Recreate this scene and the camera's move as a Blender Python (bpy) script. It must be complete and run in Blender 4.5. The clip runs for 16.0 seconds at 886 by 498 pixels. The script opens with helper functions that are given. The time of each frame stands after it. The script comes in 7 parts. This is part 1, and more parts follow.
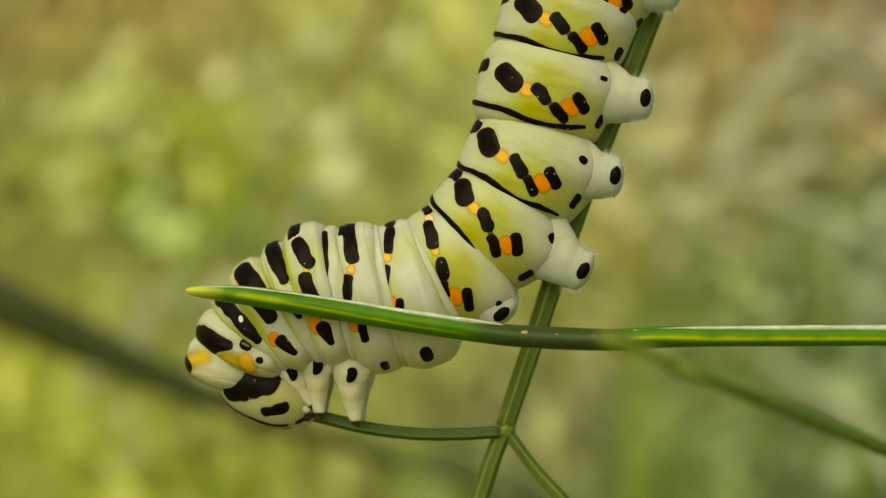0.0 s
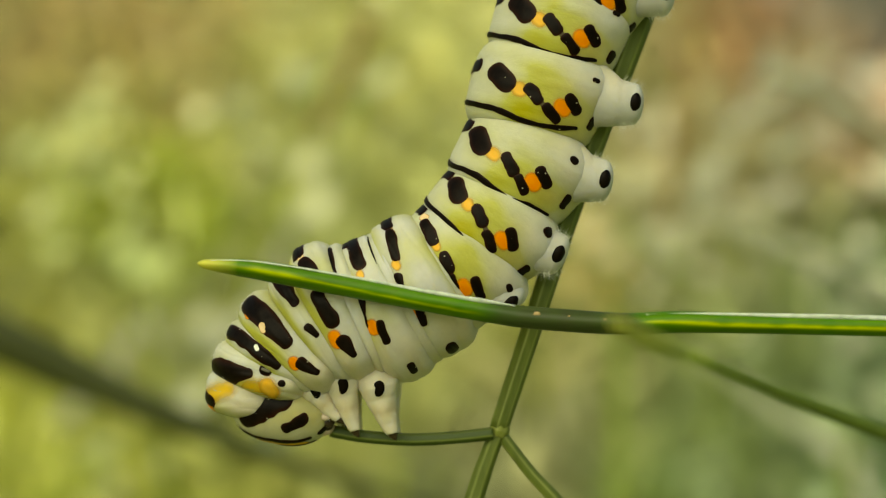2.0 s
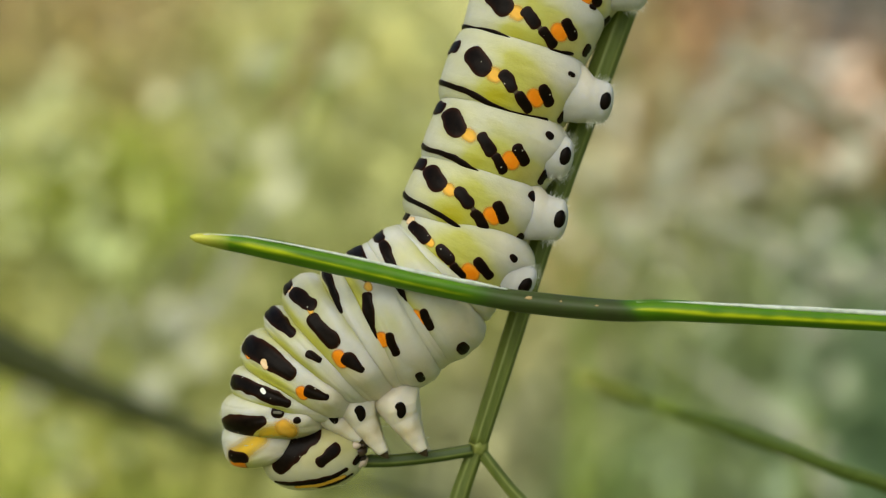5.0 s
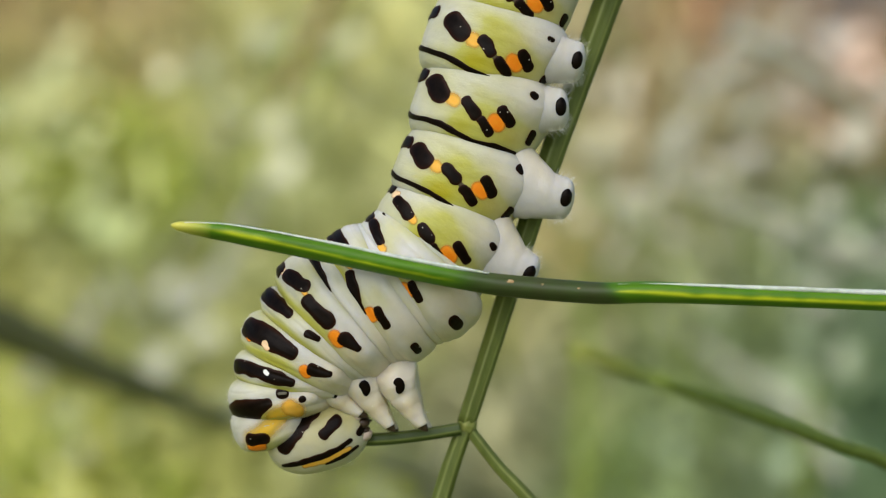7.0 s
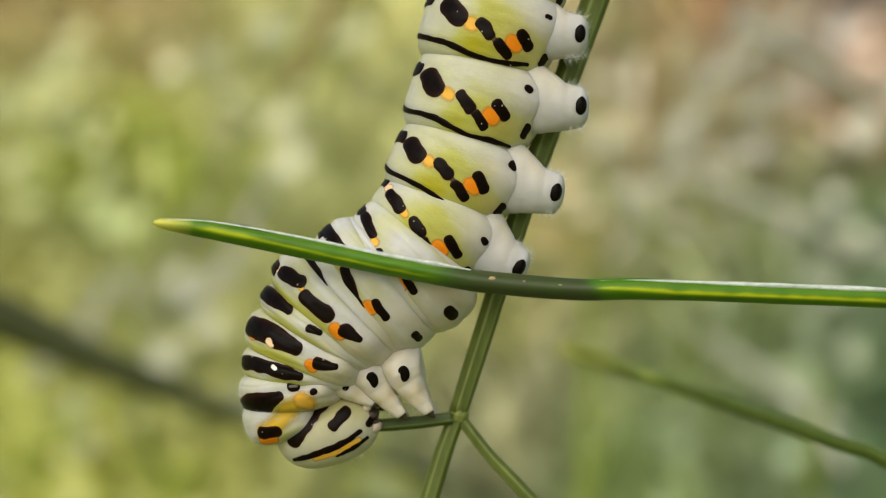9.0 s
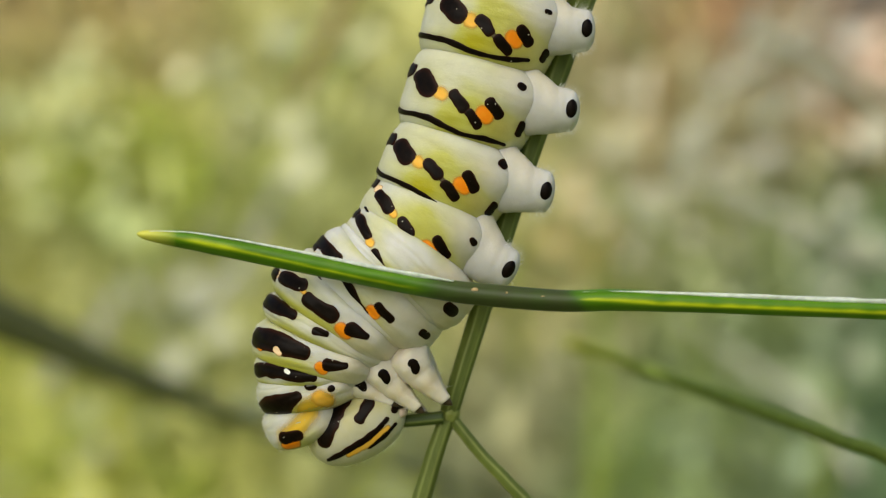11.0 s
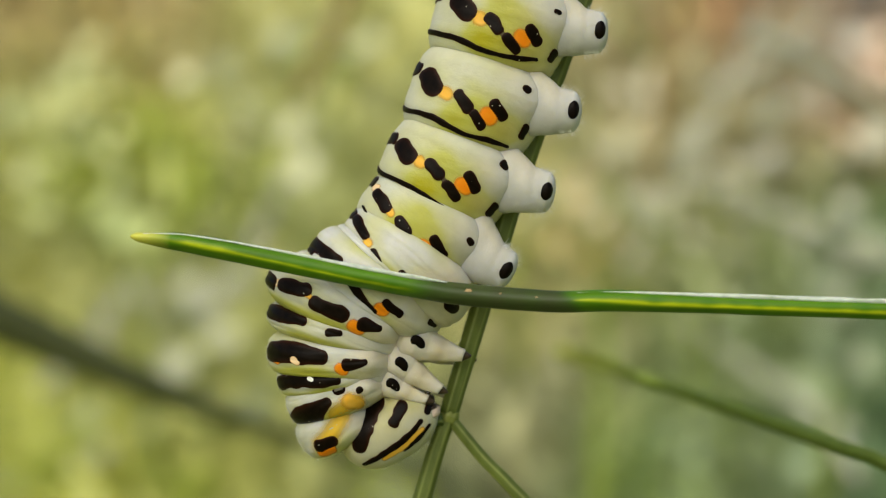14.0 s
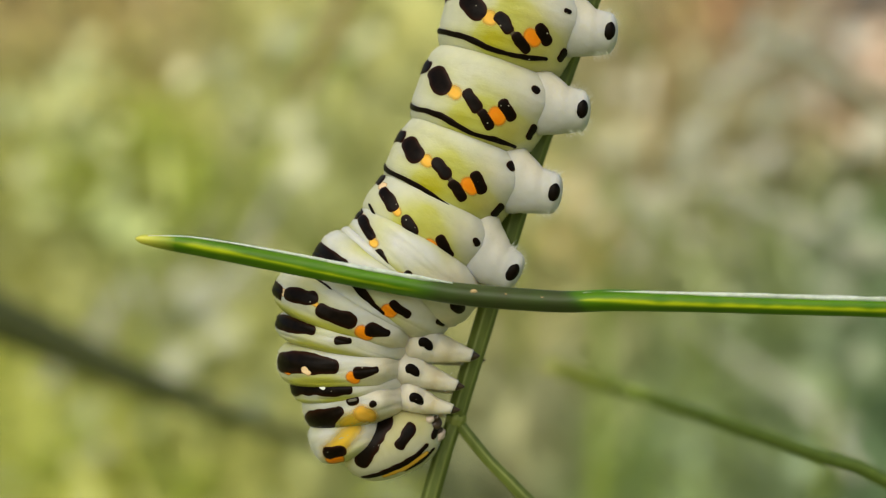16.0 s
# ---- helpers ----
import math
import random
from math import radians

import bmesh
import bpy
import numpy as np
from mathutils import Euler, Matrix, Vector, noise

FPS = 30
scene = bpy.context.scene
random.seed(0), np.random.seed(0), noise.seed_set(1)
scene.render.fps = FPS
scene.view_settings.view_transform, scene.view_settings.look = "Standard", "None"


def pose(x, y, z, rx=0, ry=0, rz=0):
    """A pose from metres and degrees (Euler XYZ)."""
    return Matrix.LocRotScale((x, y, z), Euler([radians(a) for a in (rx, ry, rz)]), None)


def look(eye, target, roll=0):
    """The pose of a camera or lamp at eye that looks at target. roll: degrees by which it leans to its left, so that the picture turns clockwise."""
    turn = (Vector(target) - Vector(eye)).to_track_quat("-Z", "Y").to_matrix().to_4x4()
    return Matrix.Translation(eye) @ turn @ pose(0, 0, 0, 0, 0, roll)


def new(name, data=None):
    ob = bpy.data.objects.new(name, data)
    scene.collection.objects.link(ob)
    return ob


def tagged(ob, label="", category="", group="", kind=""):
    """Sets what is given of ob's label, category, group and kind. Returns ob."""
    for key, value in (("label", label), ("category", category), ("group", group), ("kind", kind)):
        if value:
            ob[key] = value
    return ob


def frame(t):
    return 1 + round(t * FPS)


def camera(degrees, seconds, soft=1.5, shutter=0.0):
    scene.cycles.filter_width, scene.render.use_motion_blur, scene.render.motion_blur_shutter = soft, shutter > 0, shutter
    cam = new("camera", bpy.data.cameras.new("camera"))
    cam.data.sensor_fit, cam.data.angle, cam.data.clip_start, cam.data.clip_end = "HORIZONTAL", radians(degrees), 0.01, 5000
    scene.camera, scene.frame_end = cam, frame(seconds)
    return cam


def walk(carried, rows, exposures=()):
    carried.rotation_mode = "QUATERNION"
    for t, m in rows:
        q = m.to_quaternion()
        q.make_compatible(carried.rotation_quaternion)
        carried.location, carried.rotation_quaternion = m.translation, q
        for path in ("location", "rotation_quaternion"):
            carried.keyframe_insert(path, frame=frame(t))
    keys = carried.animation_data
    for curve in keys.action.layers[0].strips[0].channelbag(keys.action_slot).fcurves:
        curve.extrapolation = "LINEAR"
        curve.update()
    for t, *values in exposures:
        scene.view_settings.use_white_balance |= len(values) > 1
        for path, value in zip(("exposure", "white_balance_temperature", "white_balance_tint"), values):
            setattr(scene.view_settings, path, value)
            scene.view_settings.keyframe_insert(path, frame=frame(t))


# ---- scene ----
cam = camera(34.0, 16.0, soft=1.2)
cam.data.dof.use_dof = True
cam.data.dof.focus_distance = 0.0882
cam.data.dof.aperture_fstop = 20.5
cam.data.dof.aperture_blades = 0

EYE = -0.0916
PATH = [
    (0, 0.777, 0.202, 2.062, 0.182),
    (0.5, 0.269, -0.244, 1.880, 0.358),
    (1, -0.063, -0.513, 1.536, 0.562),
    (1.5, -0.076, -1.336, 1.289, 1.042),
    (2, -0.244, -2.168, 1.184, 1.701),
    (2.5, -1.067, -2.013, 0.771, 1.910),
    (3, -1.008, -1.349, 0.464, 1.736),
    (3.5, -1.164, -0.966, -0.042, 1.633),
    (4, -1.517, -0.563, -0.366, 1.483),
    (6.5, -0.681, 0.248, -0.287, 0.223),
    (7, -0.298, 0.197, -0.117, 0.049),
    (7.5, -0.000, 0.000, 0.000, 0.000),
    (8, 0.252, -0.067, 0.091, -0.061),
    (8.5, 0.445, -0.130, 0.109, -0.122),
    (9, 0.765, -0.071, 0.206, -0.194),
    (11.5, 2.269, -0.702, 0.772, 0.133),
    (12, 2.143, -0.769, 0.693, 0.139),
    (12.5, 1.803, -0.895, 0.616, 0.218),
    (13, 1.702, -1.210, 0.517, 0.382),
    (13.5, 1.933, -0.954, 0.561, 0.291),
    (14, 2.311, -0.592, 0.798, 0.167),
    (14.5, 2.206, -0.378, 0.833, 0.170),
    (15, 2.013, -0.660, 0.815, 0.174),
    (15.5, 2.265, -0.277, 0.905, 0.071),
    (16, 1.798, -0.210, 0.750, 0.064),
]
walk(cam, [(t, pose(x * 0.001, EYE, z * 0.001, 90 + pitch, 0, yaw)) for t, x, z, yaw, pitch in PATH], [(0.0, 0.0, 10300, -19), (0.5, 0.07, 10000, -18), (2.0, 0.10, 9300, -16), (4.0, 0.10, 7700, -8), (6.5, 0.22, 6050, 11), (7.5, 0.22, 6550, 9), (9.0, 0.20, 6750, 8), (11.5, 0.20, 6850, 4), (16.0, 0.19, 6980, 3)])

# ---------------------------------------------------------------- light
SUN_UP, SUN_TURN = 44.0, -22.0
world = bpy.data.worlds.new("sky")
scene.world = world
world.use_nodes = True
wn = world.node_tree.nodes
sky = wn.new("ShaderNodeTexSky")
sky.sky_type = "NISHITA"
sky.sun_disc = False
sky.sun_elevation = radians(SUN_UP)
sky.sun_rotation = radians(180 - SUN_TURN)
world.node_tree.links.new(sky.outputs["Color"], wn["Background"].inputs["Color"])
wn["Background"].inputs["Strength"].default_value = 0.09
sun_data = bpy.data.lights.new("sun", "SUN")
sun_data.energy = 2.65
sun_data.angle = radians(72)
sun_data.color = (1.0, 0.95, 0.86)
sun = new("sun", sun_data)
a, e = radians(SUN_TURN), radians(SUN_UP)
sun.matrix_world = look((math.sin(a) * math.cos(e), -math.cos(a) * math.cos(e), math.sin(e)), (0, 0, 0))


# ---------------------------------------------------------------- materials
def material(name, rough=0.5, coat=0.0, specular=0.5):
    m = bpy.data.materials.new(name)
    m.use_nodes = True
    b = m.node_tree.nodes["Principled BSDF"]
    b.inputs["Roughness"].default_value = rough
    b.inputs["Coat Weight"].default_value = coat
    b.inputs["Specular IOR Level"].default_value = specular
    return m, m.node_tree.nodes, m.node_tree.links, b


def noise_node(n, l, scale, detail=4.0, rough=0.6, space="Object"):
    tc = n.new("ShaderNodeTexCoord")
    t = n.new("ShaderNodeTexNoise")
    t.inputs["Scale"].default_value = scale
    t.inputs["Detail"].default_value = detail
    t.inputs["Roughness"].default_value = rough
    l.new(tc.outputs[space], t.inputs["Vector"])
    return t


def ramp_node(n, l, src, stops):
    r = n.new("ShaderNodeValToRGB")
    l.new(src, r.inputs["Fac"])
    while len(r.color_ramp.elements) < len(stops):
        r.color_ramp.elements.new(0.5)
    for e_, (p, c) in zip(r.color_ramp.elements, stops):
        e_.position, e_.color = p, (*c, 1)
    return r


def mix_node(n, l, fac, a_, b_, mode="MIX"):
    m = n.new("ShaderNodeMix")
    m.data_type, m.blend_type = "RGBA", mode
    for sock, v in ((m.inputs[0], fac), (m.inputs[6], a_), (m.inputs[7], b_)):
        if hasattr(v, "links"):
            l.new(v, sock)
        elif isinstance(v, tuple):
            sock.default_value = (*v, 1)
        else:
            sock.default_value = v
    return m.outputs[2]


def bump(n, l, b, height, strength, distance):
    bn = n.new("ShaderNodeBump")
    bn.inputs["Strength"].default_value = strength
    bn.inputs["Distance"].default_value = distance
    l.new(height, bn.inputs["Height"])
    l.new(bn.outputs["Normal"], b.inputs["Normal"])


def skin_material(name, pale, lime, tinted, rough):
    """Soft caterpillar skin: pigment from the tint attribute, fine grain, faint translucency."""
    m, n, l, b = material(name, rough, 0.02, 0.3)
    at = n.new("ShaderNodeAttribute")
    at.attribute_name = "tint"
    sep = n.new("ShaderNodeSeparateColor")
    l.new(at.outputs["Color"], sep.inputs["Color"])
    col = ramp_node(n, l, sep.outputs["Red"], [(0.0, pale), (0.4, lime), (1.0, tinted)]).outputs["Color"]
    col = mix_node(n, l, sep.outputs["Green"], col, (0.74, 0.62, 0.45))
    big = noise_node(n, l, 900.0, 3.0)
    mottle = ramp_node(n, l, big.outputs["Fac"], [(0.3, (0.86, 0.86, 0.84)), (0.65, (1, 1, 1))])
    col = mix_node(n, l, 0.6, col, mottle.outputs["Color"], "MULTIPLY")
    l.new(col, b.inputs["Base Color"])
    b.inputs["Subsurface Weight"].default_value = 0.55
    b.inputs["Subsurface Radius"].default_value = (1.0, 0.85, 0.45)
    b.inputs["Subsurface Scale"].default_value = 0.0008
    fine = noise_node(n, l, 2400.0, 7.0, 0.62)
    squeeze = n.new("ShaderNodeMapping")
    squeeze.inputs["Scale"].default_value = (0.8, 0.5, 0.5)
    l.new(fine.inputs["Vector"].links[0].from_socket, squeeze.inputs["Vector"])
    l.new(squeeze.outputs["Vector"], fine.inputs["Vector"])
    # soft creases running round the body, under the fine grain
    crease = noise_node(n, l, 420.0, 3.0, 0.5)
    along = n.new("ShaderNodeMapping")
    along.inputs["Scale"].default_value = (2.3, 0.42, 0.42)
    l.new(crease.inputs["Vector"].links[0].from_socket, along.inputs["Vector"])
    l.new(along.outputs["Vector"], crease.inputs["Vector"])
    sum_ = n.new("ShaderNodeMath")
    sum_.operation = "MULTIPLY_ADD"
    l.new(crease.outputs["Fac"], sum_.inputs[0])
    sum_.inputs[1].default_value = 0.45
    l.new(fine.outputs["Fac"], sum_.inputs[2])
    bump(n, l, b, sum_.outputs[0], 0.42, 0.00014)
    return m


SKIN = skin_material("larva_skin", (0.585, 0.57, 0.515), (0.48, 0.465, 0.095), (0.42, 0.375, 0.008), 0.42)
HEAD_SKIN = skin_material("head_capsule", (0.52, 0.50, 0.39), (0.50, 0.46, 0.24), (0.48, 0.38, 0.06), 0.34)
LEG_SKIN = skin_material("leg_skin", (0.72, 0.67, 0.59), (0.64, 0.57, 0.42), (0.46, 0.36, 0.18), 0.36)
PROLEG_SKIN = skin_material("proleg_skin", (0.525, 0.51, 0.475), (0.50, 0.47, 0.32), (0.44, 0.40, 0.14), 0.40)


def pigment(name, colour, rough, speck, rim, specular=0.3, fade=0.93):
    """Skin pigment: speckled colour that turns to the rim colour near the patch's edge and thins out into the skin past fade."""
    m, n, l, b = material(name, rough, 0.02, specular)
    t = noise_node(n, l, 2600.0, 4.0)
    r = ramp_node(n, l, t.outputs["Fac"], [(0.35, colour), (0.75, speck)])
    at = n.new("ShaderNodeAttribute")
    at.attribute_name = "tint"
    sep = n.new("ShaderNodeSeparateColor")
    l.new(at.outputs["Color"], sep.inputs["Color"])
    l.new(mix_node(n, l, sep.outputs["Red"], r.outputs["Color"], rim), b.inputs["Base Color"])
    wear = n.new("ShaderNodeMath")
    wear.operation = "MULTIPLY_ADD"
    l.new(t.outputs["Fac"], wear.inputs[0])
    wear.inputs[1].default_value = min(0.12, 0.5 * (1 - fade))
    l.new(sep.outputs["Green"], wear.inputs[2])
    thin = ramp_node(n, l, wear.outputs[0], [(fade, (1, 1, 1)), (1.0, (0, 0, 0))])
    thin.color_ramp.interpolation = "EASE"
    l.new(thin.outputs["Color"], b.inputs["Alpha"])
    bump(n, l, b, t.outputs["Fac"], 0.3, 0.00004)
    return m


BLACK = pigment("black_velvet_pigment", (0.0035, 0.002, 0.0012), 0.38, (0.009, 0.005, 0.0025), (0.045, 0.012, 0.004), 0.06)
SMOKE = pigment("smoky_brown_pigment", (0.045, 0.034, 0.018), 0.4, (0.10, 0.08, 0.04), (0.08, 0.06, 0.03), 0.15, 0.6)
n_, l_ = BLACK.node_tree.nodes, BLACK.node_tree.links
# tiny specular sparkles painted as pale specks into the black colour
v_ = n_.new("ShaderNodeTexVoronoi")
v_.inputs["Scale"].default_value = 1500.0
l_.new(n_.new("ShaderNodeTexCoord").outputs["Object"], v_.inputs["Vector"])
sparkle_ = ramp_node(n_, l_, v_.outputs["Distance"], [(0.05, (1, 1, 1)), (0.085, (0, 0, 0))])
b_ = n_["Principled BSDF"]
l_.new(mix_node(n_, l_, sparkle_.outputs["Color"], b_.inputs["Base Color"].links[0].from_socket, (0.42, 0.38, 0.30)), b_.inputs["Base Color"])
GREY_SPOT = pigment("grey_brown_pigment", (0.09, 0.08, 0.06), 0.5, (0.2, 0.18, 0.13), (0.02, 0.015, 0.01))
ORANGE = pigment("orange_pigment", (0.86, 0.215, 0.004), 0.45, (0.86, 0.28, 0.010), (0.80, 0.34, 0.04), 0.2, 0.52)
AMBER = pigment("amber_pigment", (0.80, 0.40, 0.035), 0.45, (0.78, 0.45, 0.07), (0.76, 0.44, 0.06), 0.2, 0.34)
YELLOW = pigment("yellow_pigment", (0.72, 0.43, 0.025), 0.45, (0.70, 0.45, 0.05), (0.64, 0.48, 0.10), 0.3, 0.08)
CREAM = pigment("cream_pigment", (0.80, 0.56, 0.30), 0.45, (0.82, 0.62, 0.38), (0.62, 0.26, 0.05), 0.3, 0.7)
WHITE = pigment("white_pigment", (0.85, 0.84, 0.78), 0.4, (0.8, 0.8, 0.72), (0.8, 0.8, 0.72), 0.3, 0.6)
CLAW = pigment("horn_brown", (0.030, 0.018, 0.010), 0.3, (0.07, 0.045, 0.025), (0.03, 0.02, 0.01))
MOUTH = pigment("mouth_pale", (0.52, 0.40, 0.31), 0.35, (0.58, 0.47, 0.38), (0.5, 0.4, 0.3))
HAIR, _n, _l, _b = material("bristle", 0.4)
_b.inputs["Base Color"].default_value = (0.75, 0.74, 0.66, 1)


def stem_material(name, dark, light, rough=0.42, grain=(1, 1, 1), coat=0.02):
    m, n, l, b = material(name, rough, coat, 0.3)
    b.inputs["Coat Roughness"].default_value = 0.3
    at = n.new("ShaderNodeAttribute")
    at.attribute_name = "tint"
    sep = n.new("ShaderNodeSeparateColor")
    l.new(at.outputs["Color"], sep.inputs["Color"])
    col = mix_node(n, l, sep.outputs["Red"], dark, light)
    col = mix_node(n, l, sep.outputs["Green"], col, (0.62, 0.58, 0.10))
    col = mix_node(n, l, sep.outputs["Blue"], col, (0.058, 0.066, 0.028))
    t = noise_node(n, l, 1700.0, 5.0)
    stretch = n.new("ShaderNodeMapping")
    stretch.inputs["Scale"].default_value = grain
    l.new(t.inputs["Vector"].links[0].from_socket, stretch.inputs["Vector"])
    l.new(stretch.outputs["Vector"], t.inputs["Vector"])
    r = ramp_node(n, l, t.outputs["Fac"], [(0.3, (0.55, 0.58, 0.5)), (0.7, (1.1, 1.1, 1.05))])
    col = mix_node(n, l, 0.7, col, r.outputs["Color"], "MULTIPLY")
    l.new(col, b.inputs["Base Color"])
    b.inputs["Subsurface Weight"].default_value = 0.1
    b.inputs["Subsurface Radius"].default_value = (0.6, 1.0, 0.2)
    b.inputs["Subsurface Scale"].default_value = 0.0004
    bump(n, l, b, t.outputs["Fac"], 0.2, 0.00005)
    return m


STEM = stem_material("fennel_stem", (0.128, 0.158, 0.032), (0.25, 0.28, 0.08), 0.5, (0.6, 0.6, 0.12))
LEAF = stem_material("fennel_leaf", (0.048, 0.165, 0.005), (0.52, 0.58, 0.02), 0.36, (0.05, 1.2, 1.2), 0.0)
LEAF.node_tree.nodes["Principled BSDF"].inputs["Specular IOR Level"].default_value = 0.2
SIDE_STEM = stem_material("young_fennel_stalk", (0.050, 0.078, 0.014), (0.20, 0.23, 0.06), 0.5, (0.1, 0.3, 0.3))
# near-white colour for the gloss painted along the leaf's upper edge
EDGE_GLOSS = stem_material("painted_leaf_gloss", (0.62, 0.66, 0.60), (0.66, 0.7, 0.64), 0.35)
TAN = stem_material("tan_straw", (0.50, 0.34, 0.17), (0.56, 0.40, 0.22), 0.6)
MID_STEM = stem_material("mid_green_stem", (0.092, 0.135, 0.024), (0.26, 0.33, 0.05), 0.55)
FAR_STEM = stem_material("shaded_stem", (0.118, 0.124, 0.050), (0.14, 0.146, 0.065), 0.6)
GRASS = stem_material("green_grass", (0.25, 0.32, 0.06), (0.34, 0.40, 0.08), 0.55)

HERB_LEAF = stem_material("herb_leaflet", (0.36, 0.43, 0.05), (0.52, 0.56, 0.10), 0.45)
STRAW = stem_material("dry_straw", (0.56, 0.54, 0.44), (0.66, 0.64, 0.54), 0.6)

MEADOW, n_, l_, b_ = material("meadow_leaf", 0.45)
at_ = n_.new("ShaderNodeAttribute")
at_.attribute_name = "tint"
geo_ = n_.new("ShaderNodeNewGeometry")
var_ = ramp_node(n_, l_, geo_.outputs["Random Per Island"], [(0.0, (0.55, 0.6, 0.5)), (0.6, (1, 1, 1)), (1.0, (1.35, 1.3, 1.2))])
l_.new(mix_node(n_, l_, 1.0, at_.outputs["Color"], var_.outputs["Color"], "MULTIPLY"), b_.inputs["Base Color"])

BANK, n_, l_, b_ = material("meadow_bank", 0.9)
at_ = n_.new("ShaderNodeAttribute")
at_.attribute_name = "tint"
t_ = noise_node(n_, l_, 22.0, 5.0)
r_ = ramp_node(n_, l_, t_.outputs["Fac"], [(0.3, (0.45, 0.5, 0.4)), (0.7, (1.25, 1.2, 1.1))])
l_.new(mix_node(n_, l_, 1.0, at_.outputs["Color"], r_.outputs["Color"], "MULTIPLY"), b_.inputs["Base Color"])


# ---------------------------------------------------------------- builders (millimetres in, metres out)
MM = 0.001


def grid_mesh(name, points, rows, cols, wrap=True, tint=None, caps=False):
    """A sheet or tube from rows x cols points."""
    faces = []
    for i in range(rows - 1):
        for j in range(cols if wrap else cols - 1):
            k = (j + 1) % cols
            faces.append((i * cols + j, i * cols + k, (i + 1) * cols + k, (i + 1) * cols + j))
    if caps:
        faces.append(tuple(reversed(range(cols))))
        faces.append(tuple(range((rows - 1) * cols, rows * cols)))
    me = bpy.data.meshes.new(name)
    me.from_pydata([Vector(p) * MM for p in points], [], faces)
    me.polygons.foreach_set("use_smooth", [len(f_) == 4 for f_ in faces])
    if tint is not None:
        ca = me.color_attributes.new("tint", "FLOAT_COLOR", "POINT")
        ca.data.foreach_set("color", np.array(tint, dtype=np.float32).ravel())
    me.update()
    return me


def part(name, me, mat, parent=None, label=""):
    ob = new(name, me)
    if mat is not None:
        me.materials.append(mat)
    if parent is not None:
        ob.parent = parent
    return tagged(ob, label) if label else ob


def fix_normals(me):
    bm = bmesh.new()
    bm.from_mesh(me)
    bmesh.ops.recalc_face_normals(bm, faces=bm.faces)
    bm.to_mesh(me)
    bm.free()
    return me


def smooth_line(pts, n):
    """n points evenly along a rounded line through pts."""
    pts = [np.array(p, float) for p in pts]
    if len(pts) == 2:
        return [pts[0] + (pts[1] - pts[0]) * i / (n - 1) for i in range(n)]
    ext = [2 * pts[0] - pts[1]] + pts + [2 * pts[-1] - pts[-2]]
    fine = []
    for i in range(1, len(ext) - 2):
        p0, p1, p2, p3 = ext[i - 1:i + 3]
        for j in range(24):
            t = j / 24
            fine.append(0.5 * (2 * p1 + (p2 - p0) * t + (2 * p0 - 5 * p1 + 4 * p2 - p3) * t * t + (3 * p1 - p0 - 3 * p2 + p3) * t ** 3))
    fine.append(pts[-1])
    d = np.concatenate([[0], np.cumsum([np.linalg.norm(fine[i + 1] - fine[i]) for i in range(len(fine) - 1)])])
    return [np.array([np.interp(s, d, [f[k] for f in fine]) for k in range(len(pts[0]))]) for s in np.linspace(0, d[-1], n)]


def tube(name, pts, radii, n=40, sides=20, ridges=0, depth=0.08, wobble=0.02, tint=None, seed=0.0, round_start=False, round_end=False):
    """A stalk along pts (mm), radius from radii along it, with lengthwise ridges."""
    line = smooth_line(pts, n)
    total = sum(float(np.linalg.norm(line[i + 1] - line[i])) for i in range(n - 1))
    out, cols = [], []
    for i, p in enumerate(line):
        f = i / (n - 1)
        tang = line[min(i + 1, n - 1)] - line[max(i - 1, 0)]
        tang = Vector(tang).normalized()
        side = tang.cross(Vector((0, 1, 0))).normalized()
        front = side.cross(tang).normalized()
        r = float(np.interp(f * total, [k_[0] for k_ in radii], [k_[1] for k_ in radii])) if isinstance(radii[0], tuple) else float(np.interp(f, np.linspace(0, 1, len(radii)), radii))
        if round_start and i < 3:
            r *= (0.25, 0.72, 0.93)[i]
        if round_end and n - 1 - i < 3:
            r *= (0.25, 0.72, 0.93)[n - 1 - i]
        for j in range(sides):
            th = 2 * math.pi * j / sides
            ridge = math.cos(ridges * th + seed) if ridges else 0.0
            rr = r * (1 + depth * ridge + wobble * noise.noise(Vector((f * 9 + seed, math.cos(th), math.sin(th)))))
            out.append(Vector(p) + side * (rr * math.cos(th)) + front * (rr * math.sin(th)))
            cols.append(tint(f, th, ridge) if tint else (max(0.0, ridge) ** 4 * 0.9, 0, 0, 1))
    return fix_normals(grid_mesh(name, out, n, sides, True, cols, caps=True))


def px(x, y, depth=0.0):
    """Plan helper: a spot on the view sheet (28 units to a millimetre), depth mm behind the larva's middle plane."""
    s = (91.6 + depth) / 91.6
    return ((x - 784) / 28 * s, depth, (441 - y) / 28 * s)


